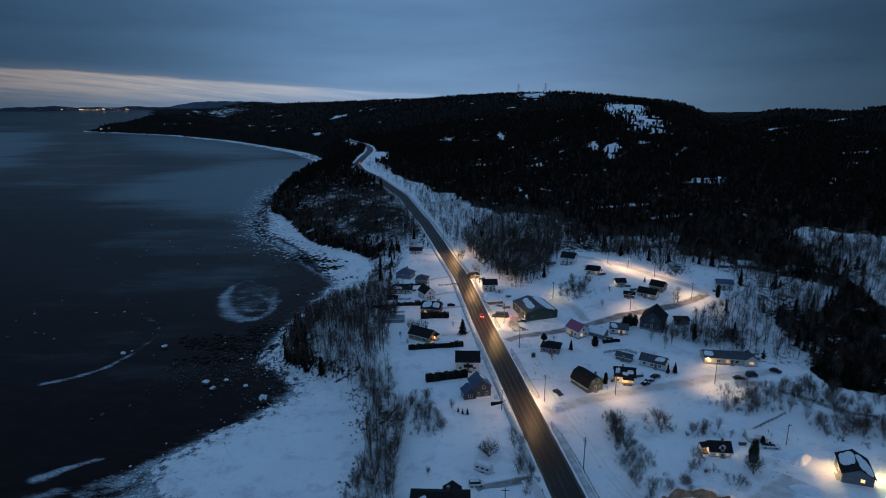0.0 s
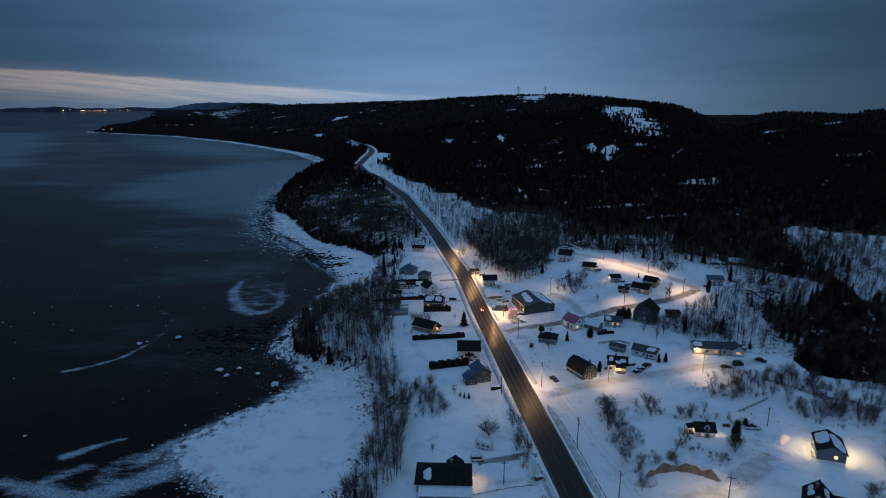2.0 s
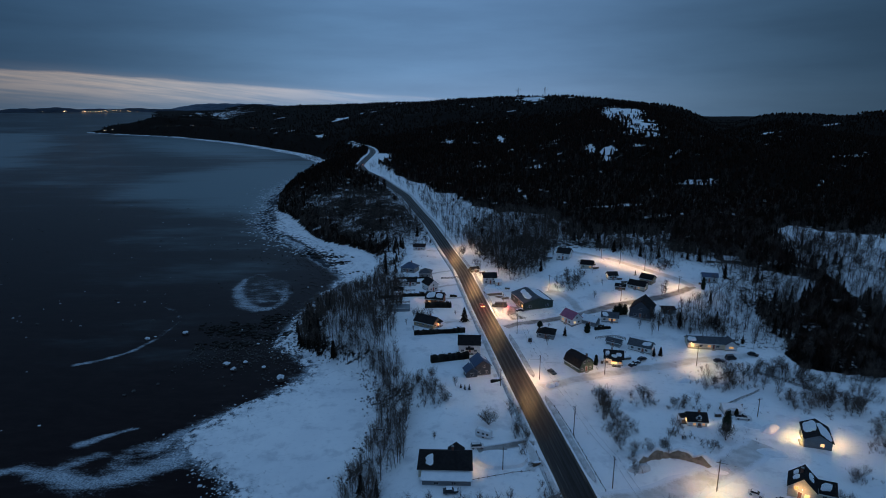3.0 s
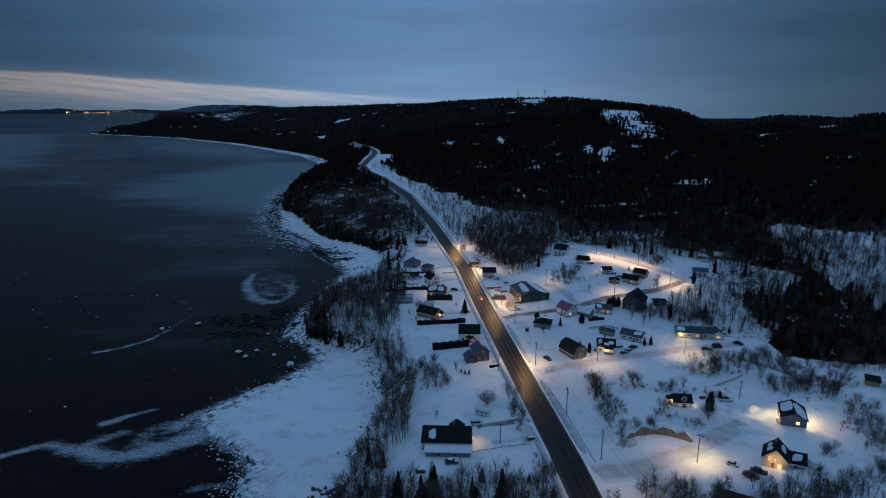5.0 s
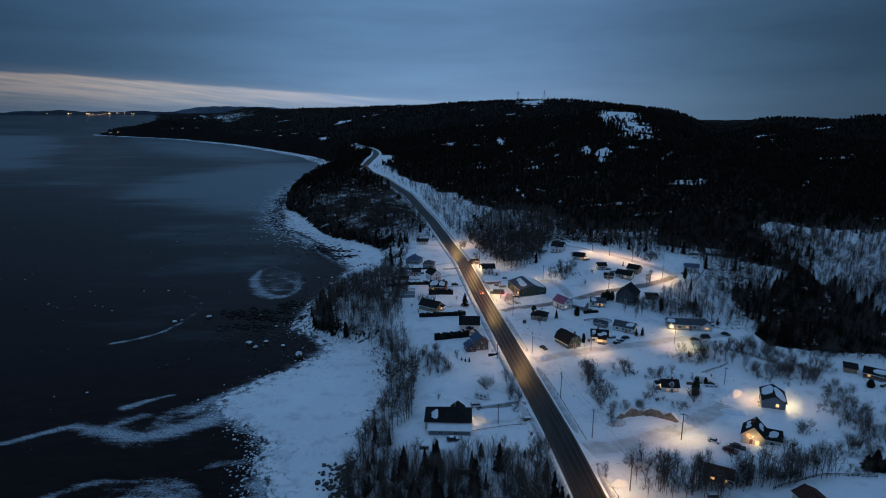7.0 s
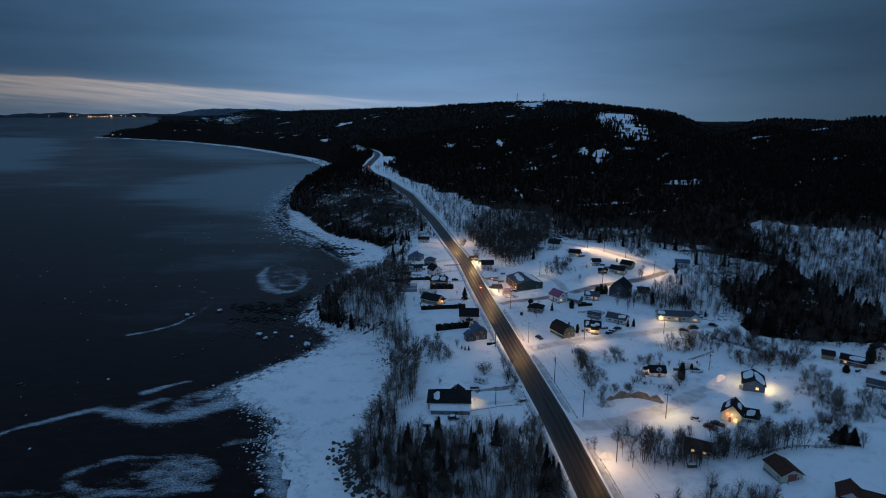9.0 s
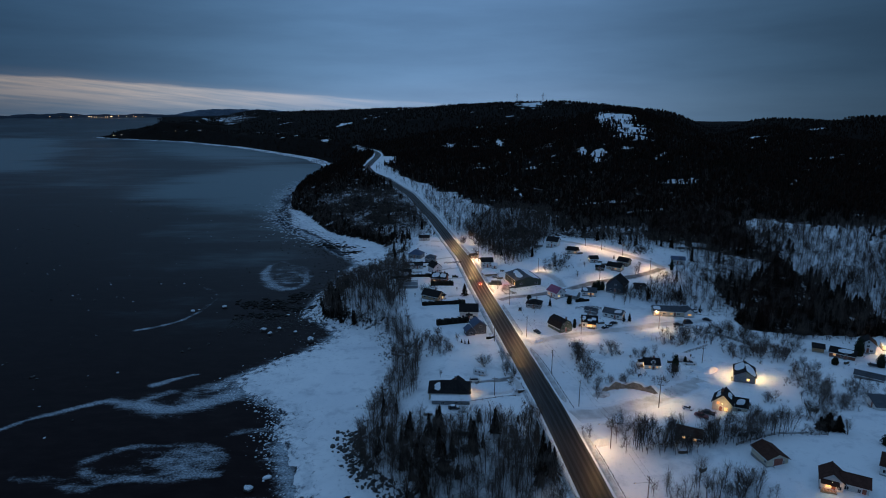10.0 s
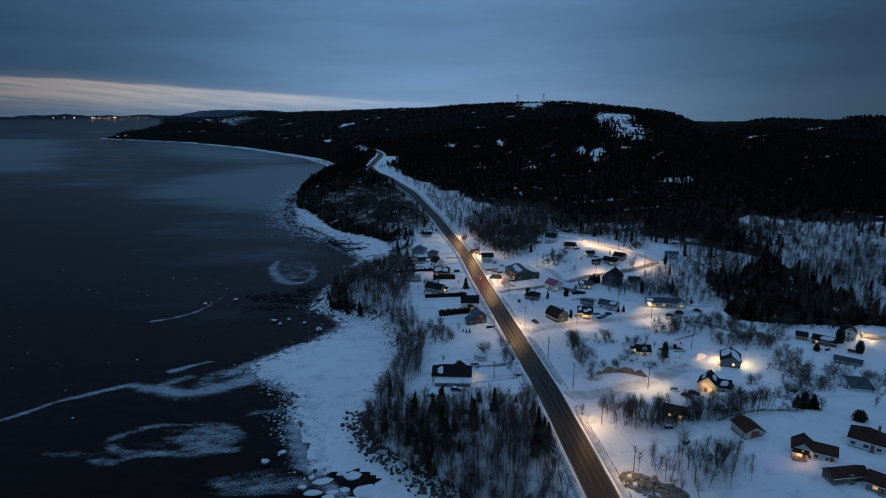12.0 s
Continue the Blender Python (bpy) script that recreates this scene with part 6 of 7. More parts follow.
fence([(-30, 327), (-18, 328.5)])
fence([(-31, 306), (-18, 307)])
fence([(-3, 331), (9, 333)])
fence([(-33, 285), (-20, 286)])
fence([(70, 239), (80, 242), (84, 238)])
fence([(80.5, 160.5), (79.8, 166.5), (82.2, 169.5)])
fence([(128, 205), (137, 196), (142, 188), (150, 184)], 1.4, "long wire-mesh fence along the snowy field")
fence([(100, 176), (112, 184), (122, 190)], 1.1)
fence([(88, 92.5), (104, 96), (118, 95)], 1.0)
fence([(6, 129), (16, 132), (24, 133.5)], 0.7, "low garden wall edge in the snow")
fence([(33, 268), (40, 262)], 0.9)


def woodpile(x, y, turn, ln, h, seed):
    rr = random.Random(seed)
    z = float(land(x, y))
    ob = thing("woodpile", x, y, z, turn, "stacked firewood under a crust of snow", "woodpile", "woodpiles")
    bm = bmesh.new()
    rows = int(h / 0.24)
    for j in range(rows):
        for k in range(int(ln / 0.26)):
            px, pz = -ln / 2 + 0.26 * k + 0.13 * (j % 2), 0.1 + 0.23 * j
            r = rr.uniform(0.09, 0.13)
            ring_prism(bm, (px, -0.45 + rr.uniform(-0.06, 0.06), pz), (px, 0.45 + rr.uniform(-0.06, 0.06), pz), r, r, 6)
    part("logs", bm, TIMBER, ob)
    part("snow_cap", blob_sheet(0, 0, ln / 2, 0.5, lambda px, py: h - 0.05, 0.22, seed), SNOW, ob, "lying snow")
    return ob


for k, (x, y, turn, ln) in enumerate(((23.5, 345, 30, 4), (15.5, 352, 10, 3), (90.5, 322, 20, 4), (99.5, 303.5, 0, 3), (101, 299, 20, 4), (67, 215, 70, 3), (79, 219, 10, 4), (108.5, 178, 30, 3), (97.5, 171, 0, 2.5),
                                      (-30, 291, 5, 4), (-14, 303, 0, 3), (-17, 322, 0, 3), (76, 252, -20, 3), (104, 276, 20, 3), (33, 293, 10, 4), (30.5, 296, -20, 5), (36, 310, 0, 3), (144, 296, -14, 4), (109, 118, 40, 3),
                                      (72, 93, 0, 3), (74, 83, 30, 2.5), (170, 163, 30, 3), (26.5, 136.5, 20, 2.5), (-9, 119, 0, 3), (-4.5, 107, 0, 3), (128, 117, 0, 2.5))):
    woodpile(x, y, turn, ln, 1.1 + 0.1 * (k % 3), k)


# ---------------------------------------------------------------- stones, floes, heaps
def boulder_mesh(seed, flat=0.7, rough=0.28):
    bm = bmesh.new()
    bmesh.ops.create_icosphere(bm, subdivisions=2, radius=1.0)
    rr = random.Random(seed)
    for v in bm.verts:
        d = 1 + rough * noise.noise(v.co * 1.6 + Vector((seed * 3.1, 0, 0))) + rr.uniform(-0.06, 0.06)
        v.co = Vector((v.co.x * d, v.co.y * d * 0.85, v.co.z * d * flat))
    me = bpy.data.meshes.new("boulder")
    bm.to_mesh(me)
    bm.free()
    return me


BOULDERS = [boulder_mesh(k) for k in range(5)]
CAPS = [boulder_mesh(k + 9, 0.55, 0.5) for k in range(3)]
for me in BOULDERS:
    me.materials.append(ROCK)
for me in CAPS:
    me.materials.append(ICE)


def boulder(x, y, r, seed, icy=False):
    z = max(float(land(x, y)), -0.1)
    ob = new("boulder", BOULDERS[seed % 5])
    ob.matrix_basis = pose(x, y, z + 0.15 * r, 0, 0, seed * 47) @ Matrix.Diagonal((r, r, r, 1))
    tagged(ob, "ice-capped boulder on the tidal flat" if icy else "dark wet boulder on the tidal flat", "boulder", "boulders on the tidal flat")
    if icy:
        c = new("ice_cap", CAPS[seed % 3])
        c.parent = ob
        c.matrix_basis = pose(0.08, 0.05, 0.40) @ Matrix.Diagonal((0.92, 0.86, 0.75, 1))
    return ob


g = np.random.RandomState(5)
for k in range(120):
    y = float(g.uniform(205, 430))
    x = float(curve(y, SHORE)) - float(abs(g.normal(0, 26))) - 3
    boulder(x, y, float(g.uniform(0.3, 0.95)), k, k % 17 == 0)
for k, (x, y, r) in enumerate(((-102, 231, 1.7), (-94, 233, 1.3), (-73, 216, 2.4), (-153, 261, 1.5), (-137, 269, 1.6), (-97, 226, 1.4), (-84, 228, 1.2), (-66, 92.5, 1.6), (-79, 142, 0.8))):
    boulder(x, y, r, k, True)


def floe(x, y, rx, ry, turn, seed):
    rr = random.Random(seed)
    bm = bmesh.new()
    n = 11
    rim = [(rx * math.cos(6.283 * k / n) * rr.uniform(0.78, 1.12), ry * math.sin(6.283 * k / n) * rr.uniform(0.78, 1.12)) for k in range(n)]
    rings = [[bm.verts.new((px * s, py * s, z)) for px, py in rim] for s, z in ((0.96, -0.25), (1.0, 0.22), (0.93, 0.42), (0.5, 0.5))]
    for a, b in zip(rings, rings[1:]):
        for k in range(n):
            bm.faces.new((a[k], a[(k + 1) % n], b[(k + 1) % n], b[k]))
    bm.faces.new(rings[-1])
    bm.faces.new(rings[0][::-1])
    ob = part("ice_floe", bm, SNOW)
    ob.matrix_basis = pose(x, y, 0.12, 0, 0, turn)
    return tagged(ob, "thick broken ice floe with snow on top", "ice floe", "ice floes")


for k, (x, y, rx, ry, turn) in enumerate(((-44, 82, 3.4, 1.6, 20), (-34.5, 85, 3.2, 2.3, 0), (-29, 77, 4.6, 3.4, 10), (-38.5, 86.5, 1.8, 1.3, 40), (-36, 77.5, 1.9, 1.2, 0), (-39.8, 76.2, 2.0, 1.0, 10),
                                          (-46, 76, 3.0, 1.4, 5), (-41, 73.5, 2.6, 1.5, 30), (-33, 72.5, 2.8, 1.7, 0), (-50, 79, 1.6, 1.0, 0), (-61.7, 98.8, 1.5, 1.0, 20), (-48, 84, 1.3, 0.8, 60))):
    floe(x, y, rx, ry, turn, k)


def small_pieces(name, n, place, size, mesh_seed, material, lift, label, category, thick=(0.35, 0.7)):
    g = np.random.RandomState(mesh_seed)
    bm = bmesh.new()
    bmesh.ops.create_icosphere(bm, subdivisions=1, radius=1.0)
    v0 = np.array([v.co[:] for v in bm.verts])
    f0 = np.array([[v.index for v in f.verts] for f in bm.faces])
    bm.free()
    x, y = place(g, n)
    z = np.maximum(land(x, y), 0.0)
    vs, fs = [], []
    for k in range(len(x)):
        s = g.uniform(*size)
        v = v0 * (1 + g.uniform(-0.45, 0.45, (len(v0), 1))) * (s, s * g.uniform(0.5, 1.1), s * g.uniform(*thick))
        vs.append(v @ rot2(g.uniform(0, 6.28)).T + (x[k], y[k], z[k] + lift * s))
        fs.append(f0 + k * len(v0))
    mesh_object(name, np.concatenate(vs), np.concatenate(fs), material, kind="stuff", label=label, category=category)


def rot2(a):
    c, s = math.cos(a), math.sin(a)
    return np.array([[c, -s, 0], [s, c, 0], [0, 0, 1]])


def on_foot(g, n):
    y = np.sort(g.uniform(62, 345, n))
    y = y[waves(y * 0, y, 9, 3) + 0.8 * waves(y * 0, y, 31, 5) > g.uniform(-0.4, 0.9, len(y))]
    return curve(y, FOOT) - np.abs(g.normal(0, 3.6, len(y))) + 2.5, y


def on_edge(g, n):
    y = np.r_[g.uniform(70, 300, n // 2), g.normal(130, 14, n - n // 2)]
    return curve(y, SHORE) - np.abs(g.normal(0, 5, n)) + g.normal(0, 2, n), y


def on_flat(g, n):
    y = np.r_[g.uniform(215, 440, n // 2), g.normal(245, 9, n - n // 2)]
    x = curve(y, SHORE) - np.abs(g.normal(0, 13, n))
    x[n // 2:] = g.uniform(-125, -68, n - n // 2)
    return x, y


def on_headland(g, n):
    y = g.uniform(365, 820, n)
    y = y[waves(y * 0, y, 44, 7) + 0.5 * waves(y * 0, y, 15, 2) > g.uniform(-0.2, 1.0, n)]
    return curve(y, SHORE) + np.abs(g.normal(0, 1, len(y))) * (9 + 12 * (np.abs(y - 415) < 40)) - 9, y


small_pieces("headland_rocks", 750, on_headland, (0.4, 1.9), 9, ROCK, 0.1, "dark rocks and weed showing through the headland's shore ice", "stones", (0.2, 0.45))
def on_mats(g, n):
    mats = [(-123, 278, 9, 5), (-111, 270, 10, 5), (-103, 278, 9, 5), (-94, 267, 9, 4), (-109, 254, 10, 4), (-97, 292, 7, 6), (-92, 426, 10, 6), (-80, 408, 8, 5), (-106, 434, 8, 6)]
    k = g.randint(0, len(mats), n)
    c = np.array(mats)[k]
    return c[:, 0] + c[:, 2] * g.normal(0, 0.6, n), c[:, 1] + c[:, 3] * g.normal(0, 0.6, n)


small_pieces("weed_mats", 520, on_mats, (0.5, 2.2), 12, WEED, 0.05, "dark weed-covered rock flats left by the tide", "rocks", (0.08, 0.2))
small_pieces("shore_stones", 3000, on_foot, (0.12, 0.62), 3, ROCK, 0.25, "dark stones strewn along the snowy shore", "stones")
small_pieces("ice_rubble", 420, on_edge, (0.12, 0.6), 4, ICE, 0.12, "broken ice rubble along the water's edge", "ice", (0.12, 0.35))
def below_point(g, n):
    y = g.uniform(64, 126, n)
    return curve(y, FOOT) - np.abs(g.normal(0, 4.5, n)) + 3, y


small_pieces("point_boulders", 620, below_point, (0.25, 1.0), 13, ROCK, 0.25, "dark boulders along the foot of the wooded point", "stones")
small_pieces("tidal_stones", 1500, on_flat, (0.15, 0.6), 6, ROCK, 0.3, "small dark stones on the tidal flat", "stones")


def off_headland(g, n):
    y = g.uniform(430, 900, n)
    y = y[waves(y * 0, y, 60, 2) > g.uniform(-0.8, 0.5, n)]
    return curve(y, SHORE) - np.abs(g.normal(0, 13, len(y))) + 6 + 4 * waves(y, y, 30, 4), y


small_pieces("drift_ice", 1800, off_headland, (0.4, 1.7), 8, ICE, 0.05, "ragged drift ice off the headland", "ice", (0.08, 0.2))


def on_bay(g, n):
    x, y = g.uniform(-430, -95, n), g.uniform(120, 720, n)
    keep = (waves(x, y, 70, 5) > g.uniform(-0.6, 0.8, n)) & (x < curve(y, SHORE) - 12)
    return x[keep], y[keep]


small_pieces("bay_stones", 420, on_bay, (0.3, 1.0), 15, ROCK, 0.15, "scattered dark stones awash in the bay", "stones")
small_pieces("bay_ice", 300, on_bay, (0.2, 0.8), 16, ICE, 0.04, "small thin floes adrift in the bay", "ice", (0.06, 0.15))


def heap(x, y, rx, ry, h, turn, material, label, category, seed, name="snow_mound", steep=1.7):
    bm = bmesh.new()
    n, m = 20, 7
    rows = []
    for j in range(m + 1):
        s = j / m
        rows.append([])
        for k in range(n):
            a = 6.283 * k / n
            w = 1 + 0.22 * noise.noise(Vector((math.cos(a) * 1.7, math.sin(a) * 1.7, seed)))
            px, py = rx * s * w * math.cos(a), ry * s * w * math.sin(a)
            pz = h * (1 - s ** steep) * (1 + (0.5 if steep < 3 else 0.12) * noise.noise(Vector((px * 0.6, py * 0.6, seed + 5)))) - (0.5 if j == m else 0.0)
            rows[-1].append(bm.verts.new((px, py, pz)))
    for a, b in zip(rows, rows[1:]):
        for k in range(n):
            bm.faces.new((a[k], b[k], b[(k + 1) % n], a[(k + 1) % n]))
    bmesh.ops.remove_doubles(bm, verts=bm.verts[:], dist=0.001)
    ob = part(name, bm, material)
    ob.matrix_basis = pose(x, y, float(land(x, y)) - 0.1, 0, 0, turn)
    return tagged(ob, label, category, "heaps")


heap(48.0, 100.5, 3.4, 2.0, 1.9, 20, SNOW, "lamp-lit snow heap at the roadside", "snow heap", 3)
heap(40.5, 191, 4.4, 2.0, 1.3, 30, SNOW, "snow heap at the street corner", "snow heap", 4)
heap(36, 246, 4.6, 3.0, 0.9, 10, SNOW, "rounded snow island at the junction", "snow heap", 5)
heap(35, 266, 5.2, 1.8, 1.2, -60, DIRTY_SNOW, "snow heap by the hall forecourt", "snow heap", 6)
heap(54, 272, 6.0, 2.0, 1.6, -20, SNOW, "long snow heap before the hall", "snow heap", 7)
heap(16.0, 139.5, 9.4, 5.0, 1.5, 3, SNOW, "broad flat snow terrace with a steep edge beside the driveway", "snow heap", 8, steep=9)
heap(110.5, 161, 5.2, 2.4, 2.2, 35, SNOW, "long lumpy snow heap ploughed up beside the workshop", "snow heap", 9)
heap(106, 163.5, 3.4, 2.0, 1.5, -10, SNOW, "lumpy snow heap ploughed up beside the workshop", "snow heap", 19)
heap(103, 145, 5.5, 3.0, 1.2, -20, SNOW, "snow heap in the workshop yard", "snow heap", 10)
heap(97, 200, 5, 2, 1.2, 15, SNOW, "snow heap along the lower street", "snow heap", 12)
def earth_bank(pts, tall, seed):
    """A cut bank: a raw earth face towards the yard under a thick lip of snow."""
    q, nrm, run = along(pts, 0.8)
    g = np.random.RandomState(seed)
    x0, y0 = float(q[0, 0]), float(q[0, 1])
    z0 = float(land(x0, y0))
    ob = thing("earth_bank", x0, y0, z0, 0, "raw brown earth bank topped with ploughed snow", "earth bank")
    ends = np.minimum(1, np.minimum(run, run[-1] - run) / 3.0)
    h = tall * ends * (0.8 + 0.3 * np.sin(run * 0.9 + seed) + 0.15 * g.uniform(-1, 1, len(run)))
    for name, mat, prof in (("earth_face", CLIFF, [(-0.5, -0.5), (0.0, 0.12), (0.35, 0.45), (0.75, 0.8), (0.9, 0.93)]),
                            ("snow_lip", SNOW, [(0.8, 0.90), (0.95, 1.12), (1.8, 1.18), (3.2, 0.85), (5.0, 0.35), (7.5, -0.6)])):
        rows = []
        for d, u in prof:
            dd = d + 0.35 * g.uniform(-1, 1, len(run)) * (0 < u < 1)
            px, py = q[:, 0] - nrm[:, 0] * dd, q[:, 1] - nrm[:, 1] * dd
            rows.append(np.stack([px - x0, py - y0, land(px, py) - z0 + h * u - 0.05], 1))
        n = len(run)
        idx = np.array([(j * n + i, j * n + i + 1, (j + 1) * n + i + 1, (j + 1) * n + i) for j in range(len(prof) - 1) for i in range(n - 1)])
        mesh_object(name, np.concatenate(rows), idx, mat, parent=ob)
    return ob


earth_bank([(58.5, 138.5), (63.0, 141.0), (69, 142.5), (74.5, 140.5), (79.5, 135.5)], 2.8, 1)
heap(57.5, 136, 4.5, 2.4, 1.5, 20, DIRTY_SNOW, "heap of ploughed dirty snow", "snow heap", 1)
heap(80.5, 134, 3.5, 2.0, 1.2, -30, SNOW, "low heap of ploughed snow at the yard's edge", "snow heap", 2)


def rock_cut(pts, tall, deep, seed):
    """Blasted rock beside the road: many angular blocks, snow lodged between them."""
    rr = random.Random(seed)
    x0, y0 = pts[0]
    z0 = float(land(x0, y0))
    ob = thing("rock_outcrop", x0, y0, z0, 0, "rough brown rock cutting beside the road under a street lamp", "rock")
    q, nrm, run = along(pts, 0.62)
    shapes = []
    for k in range(6):
        bm = bmesh.new()
        bmesh.ops.create_icosphere(bm, subdivisions=1, radius=1.0)
        for v in bm.verts:
            v.co = Vector((v.co.x * rr.uniform(0.7, 1.25), v.co.y * rr.uniform(0.7, 1.25), v.co.z * rr.uniform(0.6, 1.1)))
        me = bpy.data.meshes.new("rock")
        bm.to_mesh(me)
        bm.free()
        me.materials.append(CLIFF if k < 5 else SNOW)
        shapes.append(me)
    for i in range(len(q)):
        for j in range(6):
            u = (j + rr.random()) / 6
            d = u * deep
            px, py = float(q[i, 0] - nrm[i, 0] * d), float(q[i, 1] - nrm[i, 1] * d)
            end = min(1.0, float(min(run[i], run[-1] - run[i])) / 2.5 + 0.25)
            rk = new("rock", shapes[rr.randrange(6) if u > 0.4 else rr.randrange(5)])
            rk.parent = ob
            s = rr.uniform(0.4, 1.0) ** 1.5 * 1.35
            up = float(land(px, py)) + tall * end * (1 - u) * rr.uniform(0.6, 1.0)
            rk.matrix_basis = pose(px - x0, py - y0, up - z0 - 0.25, rr.uniform(-30, 30), rr.uniform(-30, 30), rr.uniform(0, 360)) @ Matrix.Diagonal((s, s * 0.8, s * 0.8, 1))
    return ob


rock_cut([(64.5, 57.5), (59.5, 61.5), (54.5, 65.5), (50.5, 69.5)], 2.6, 6.5, 3)


# farmhouses on the far side of the bay
for x, y, turn in ((-1300, 2292, 20), (-1255, 2268, 10), (-1010, 2196, 15), (-905, 2150, 30), (-640, 1996, 25), (-628, 1992, 40)):
    house(x, y, turn, 10, 8, 3.4, 2.6, "far farmhouse with a lit front above the bay", panes="s:-2.6:0.9:2.6:t s:2.6:0.9:2.6:l", door=("s", 0), category="house", group="far farmhouses")


# lights of the town on the far shore
g = np.random.RandomState(12)
for k in range(34):
    a = float(np.clip(g.normal(-30.0, 1.7), -33.6, -26.4))
    x, y = far_point(a, 4590 + float(g.uniform(-8, 30)))
    w = float(g.choice([1.1, 1.8, 3.0], p=[0.55, 0.33, 0.12]))
    tall = w * float(g.uniform(0.7, 1.6))
    z = float(far_rise(x, y)) + float(2 + abs(g.normal(2, 5)))
    bm = boxes((-w, w, -w, w, 0, tall))
    ob = part("town_light", bm, TOWN_LIGHT)
    ob.matrix_basis = pose(x, y, z, 0, 0, -a)
    tagged(ob, "distant lit building of the town across the water", "town light", "town lights")


def pylon(x, y, tall, turn):
    """A lattice mast on the ridge."""
    ob = thing("transmission_tower", x, y, float(land(x, y)), turn, "thin steel transmission tower on the ridge", "transmission tower", "transmission towers")
    w = 0.11 * tall
    for sx in (-1, 1):
        for sy in (-1, 1):
            part("leg", tube(((sx * w, sy * w, -2), (sx * 0.6, sy * 0.6, tall), 0.28, 0.2), n=4), METAL, ob)
    for k in range(6):
        u0, u1 = k / 6, (k + 1) / 6
        a, b = w + (0.6 - w) * u0, w + (0.6 - w) * u1
        for sy in (-1, 1):
            part("brace", tube(((-a, sy * a, tall * u0), (b, sy * b, tall * u1), 0.14, 0.14), n=4), METAL, ob)
    for h in (0.74, 0.88):
        part("crossarm", tube(((-0.3 * tall, 0, h * tall), (0.3 * tall, 0, h * tall), 0.2, 0.2), n=4), METAL, ob)
    return ob


pylon(232, 1880, 30, 20)
pylon(318, 1895, 30, 20)

# ---------------------------------------------------------------- trees and woods
def rot_z(a):
    c, s = math.cos(a), math.sin(a)
    return np.array([[c, -s, 0], [s, c, 0], [0, 0, 1]])


def spruce_shape(rnd, tiers, arms):
    """Unit-high spruce: drooping pointed boughs in tiers, with gaps."""
    v, f = [], []

    def tri(a, b, c):
        k = len(v)
        v.extend((a, b, c))
        f.append((k, k + 1, k + 2))

    for t in range(tiers):
        u = t / tiers
        z = 0.10 + 0.86 * u
        r = 0.20 * (1 - u) ** 0.8 + 0.015
        turn = rnd.uniform(0, 6.28)
        for k in range(arms):
            if rnd.random() < 0.08:
                continue
            a = turn + 6.283 * k / arms + rnd.uniform(-0.2, 0.2)
            rr = r * rnd.uniform(0.7, 1.25)
            half = 3.3 / arms
            zt = z + 1.15 / tiers
            zl = z - rr * rnd.uniform(0.25, 0.5)
            tip = (rr * math.cos(a), rr * math.sin(a), zl)
            l = (0.62 * rr * math.cos(a - half), 0.62 * rr * math.sin(a - half), z - 0.02)
            m = (0.62 * rr * math.cos(a + half), 0.62 * rr * math.sin(a + half), z - 0.02)
            tri(l, tip, (0, 0, zt))
            tri(tip, m, (0, 0, zt))
    k = len(v)
    for j in range(3):
        a, b = 2.094 * j, 2.094 * (j + 1)
        v.extend(((0.014 * math.cos(a), 0.014 * math.sin(a), 0), (0.014 * math.cos(b), 0.014 * math.sin(b), 0), (0, 0, 0.95)))
        f.append((k + 3 * j, k + 3 * j + 1, k + 3 * j + 2))
    return np.array(v), np.array(f)


def far_spruce_shape(rnd):
    """Unit-high conifer of a few jagged cones, for the hills."""
    v, f = [], []
    for z0, z1, r in ((0.0, 0.55, 0.20), (0.28, 0.78, 0.15), (0.55, 1.0, 0.095)):
        n, k = 5, len(v)
        turn = rnd.uniform(0, 6)
        for j in range(n):
            a = turn + 6.283 * j / n
            rr = r * rnd.uniform(0.7, 1.3)
            v.append((rr * math.cos(a), rr * math.sin(a), z0 + rnd.uniform(0, 0.08)))
        v.append((rnd.uniform(-0.01, 0.01), 0, z1))
        f.extend((k + j, k + (j + 1) % n, k + n) for j in range(n))
    return np.array(v), np.array(f)


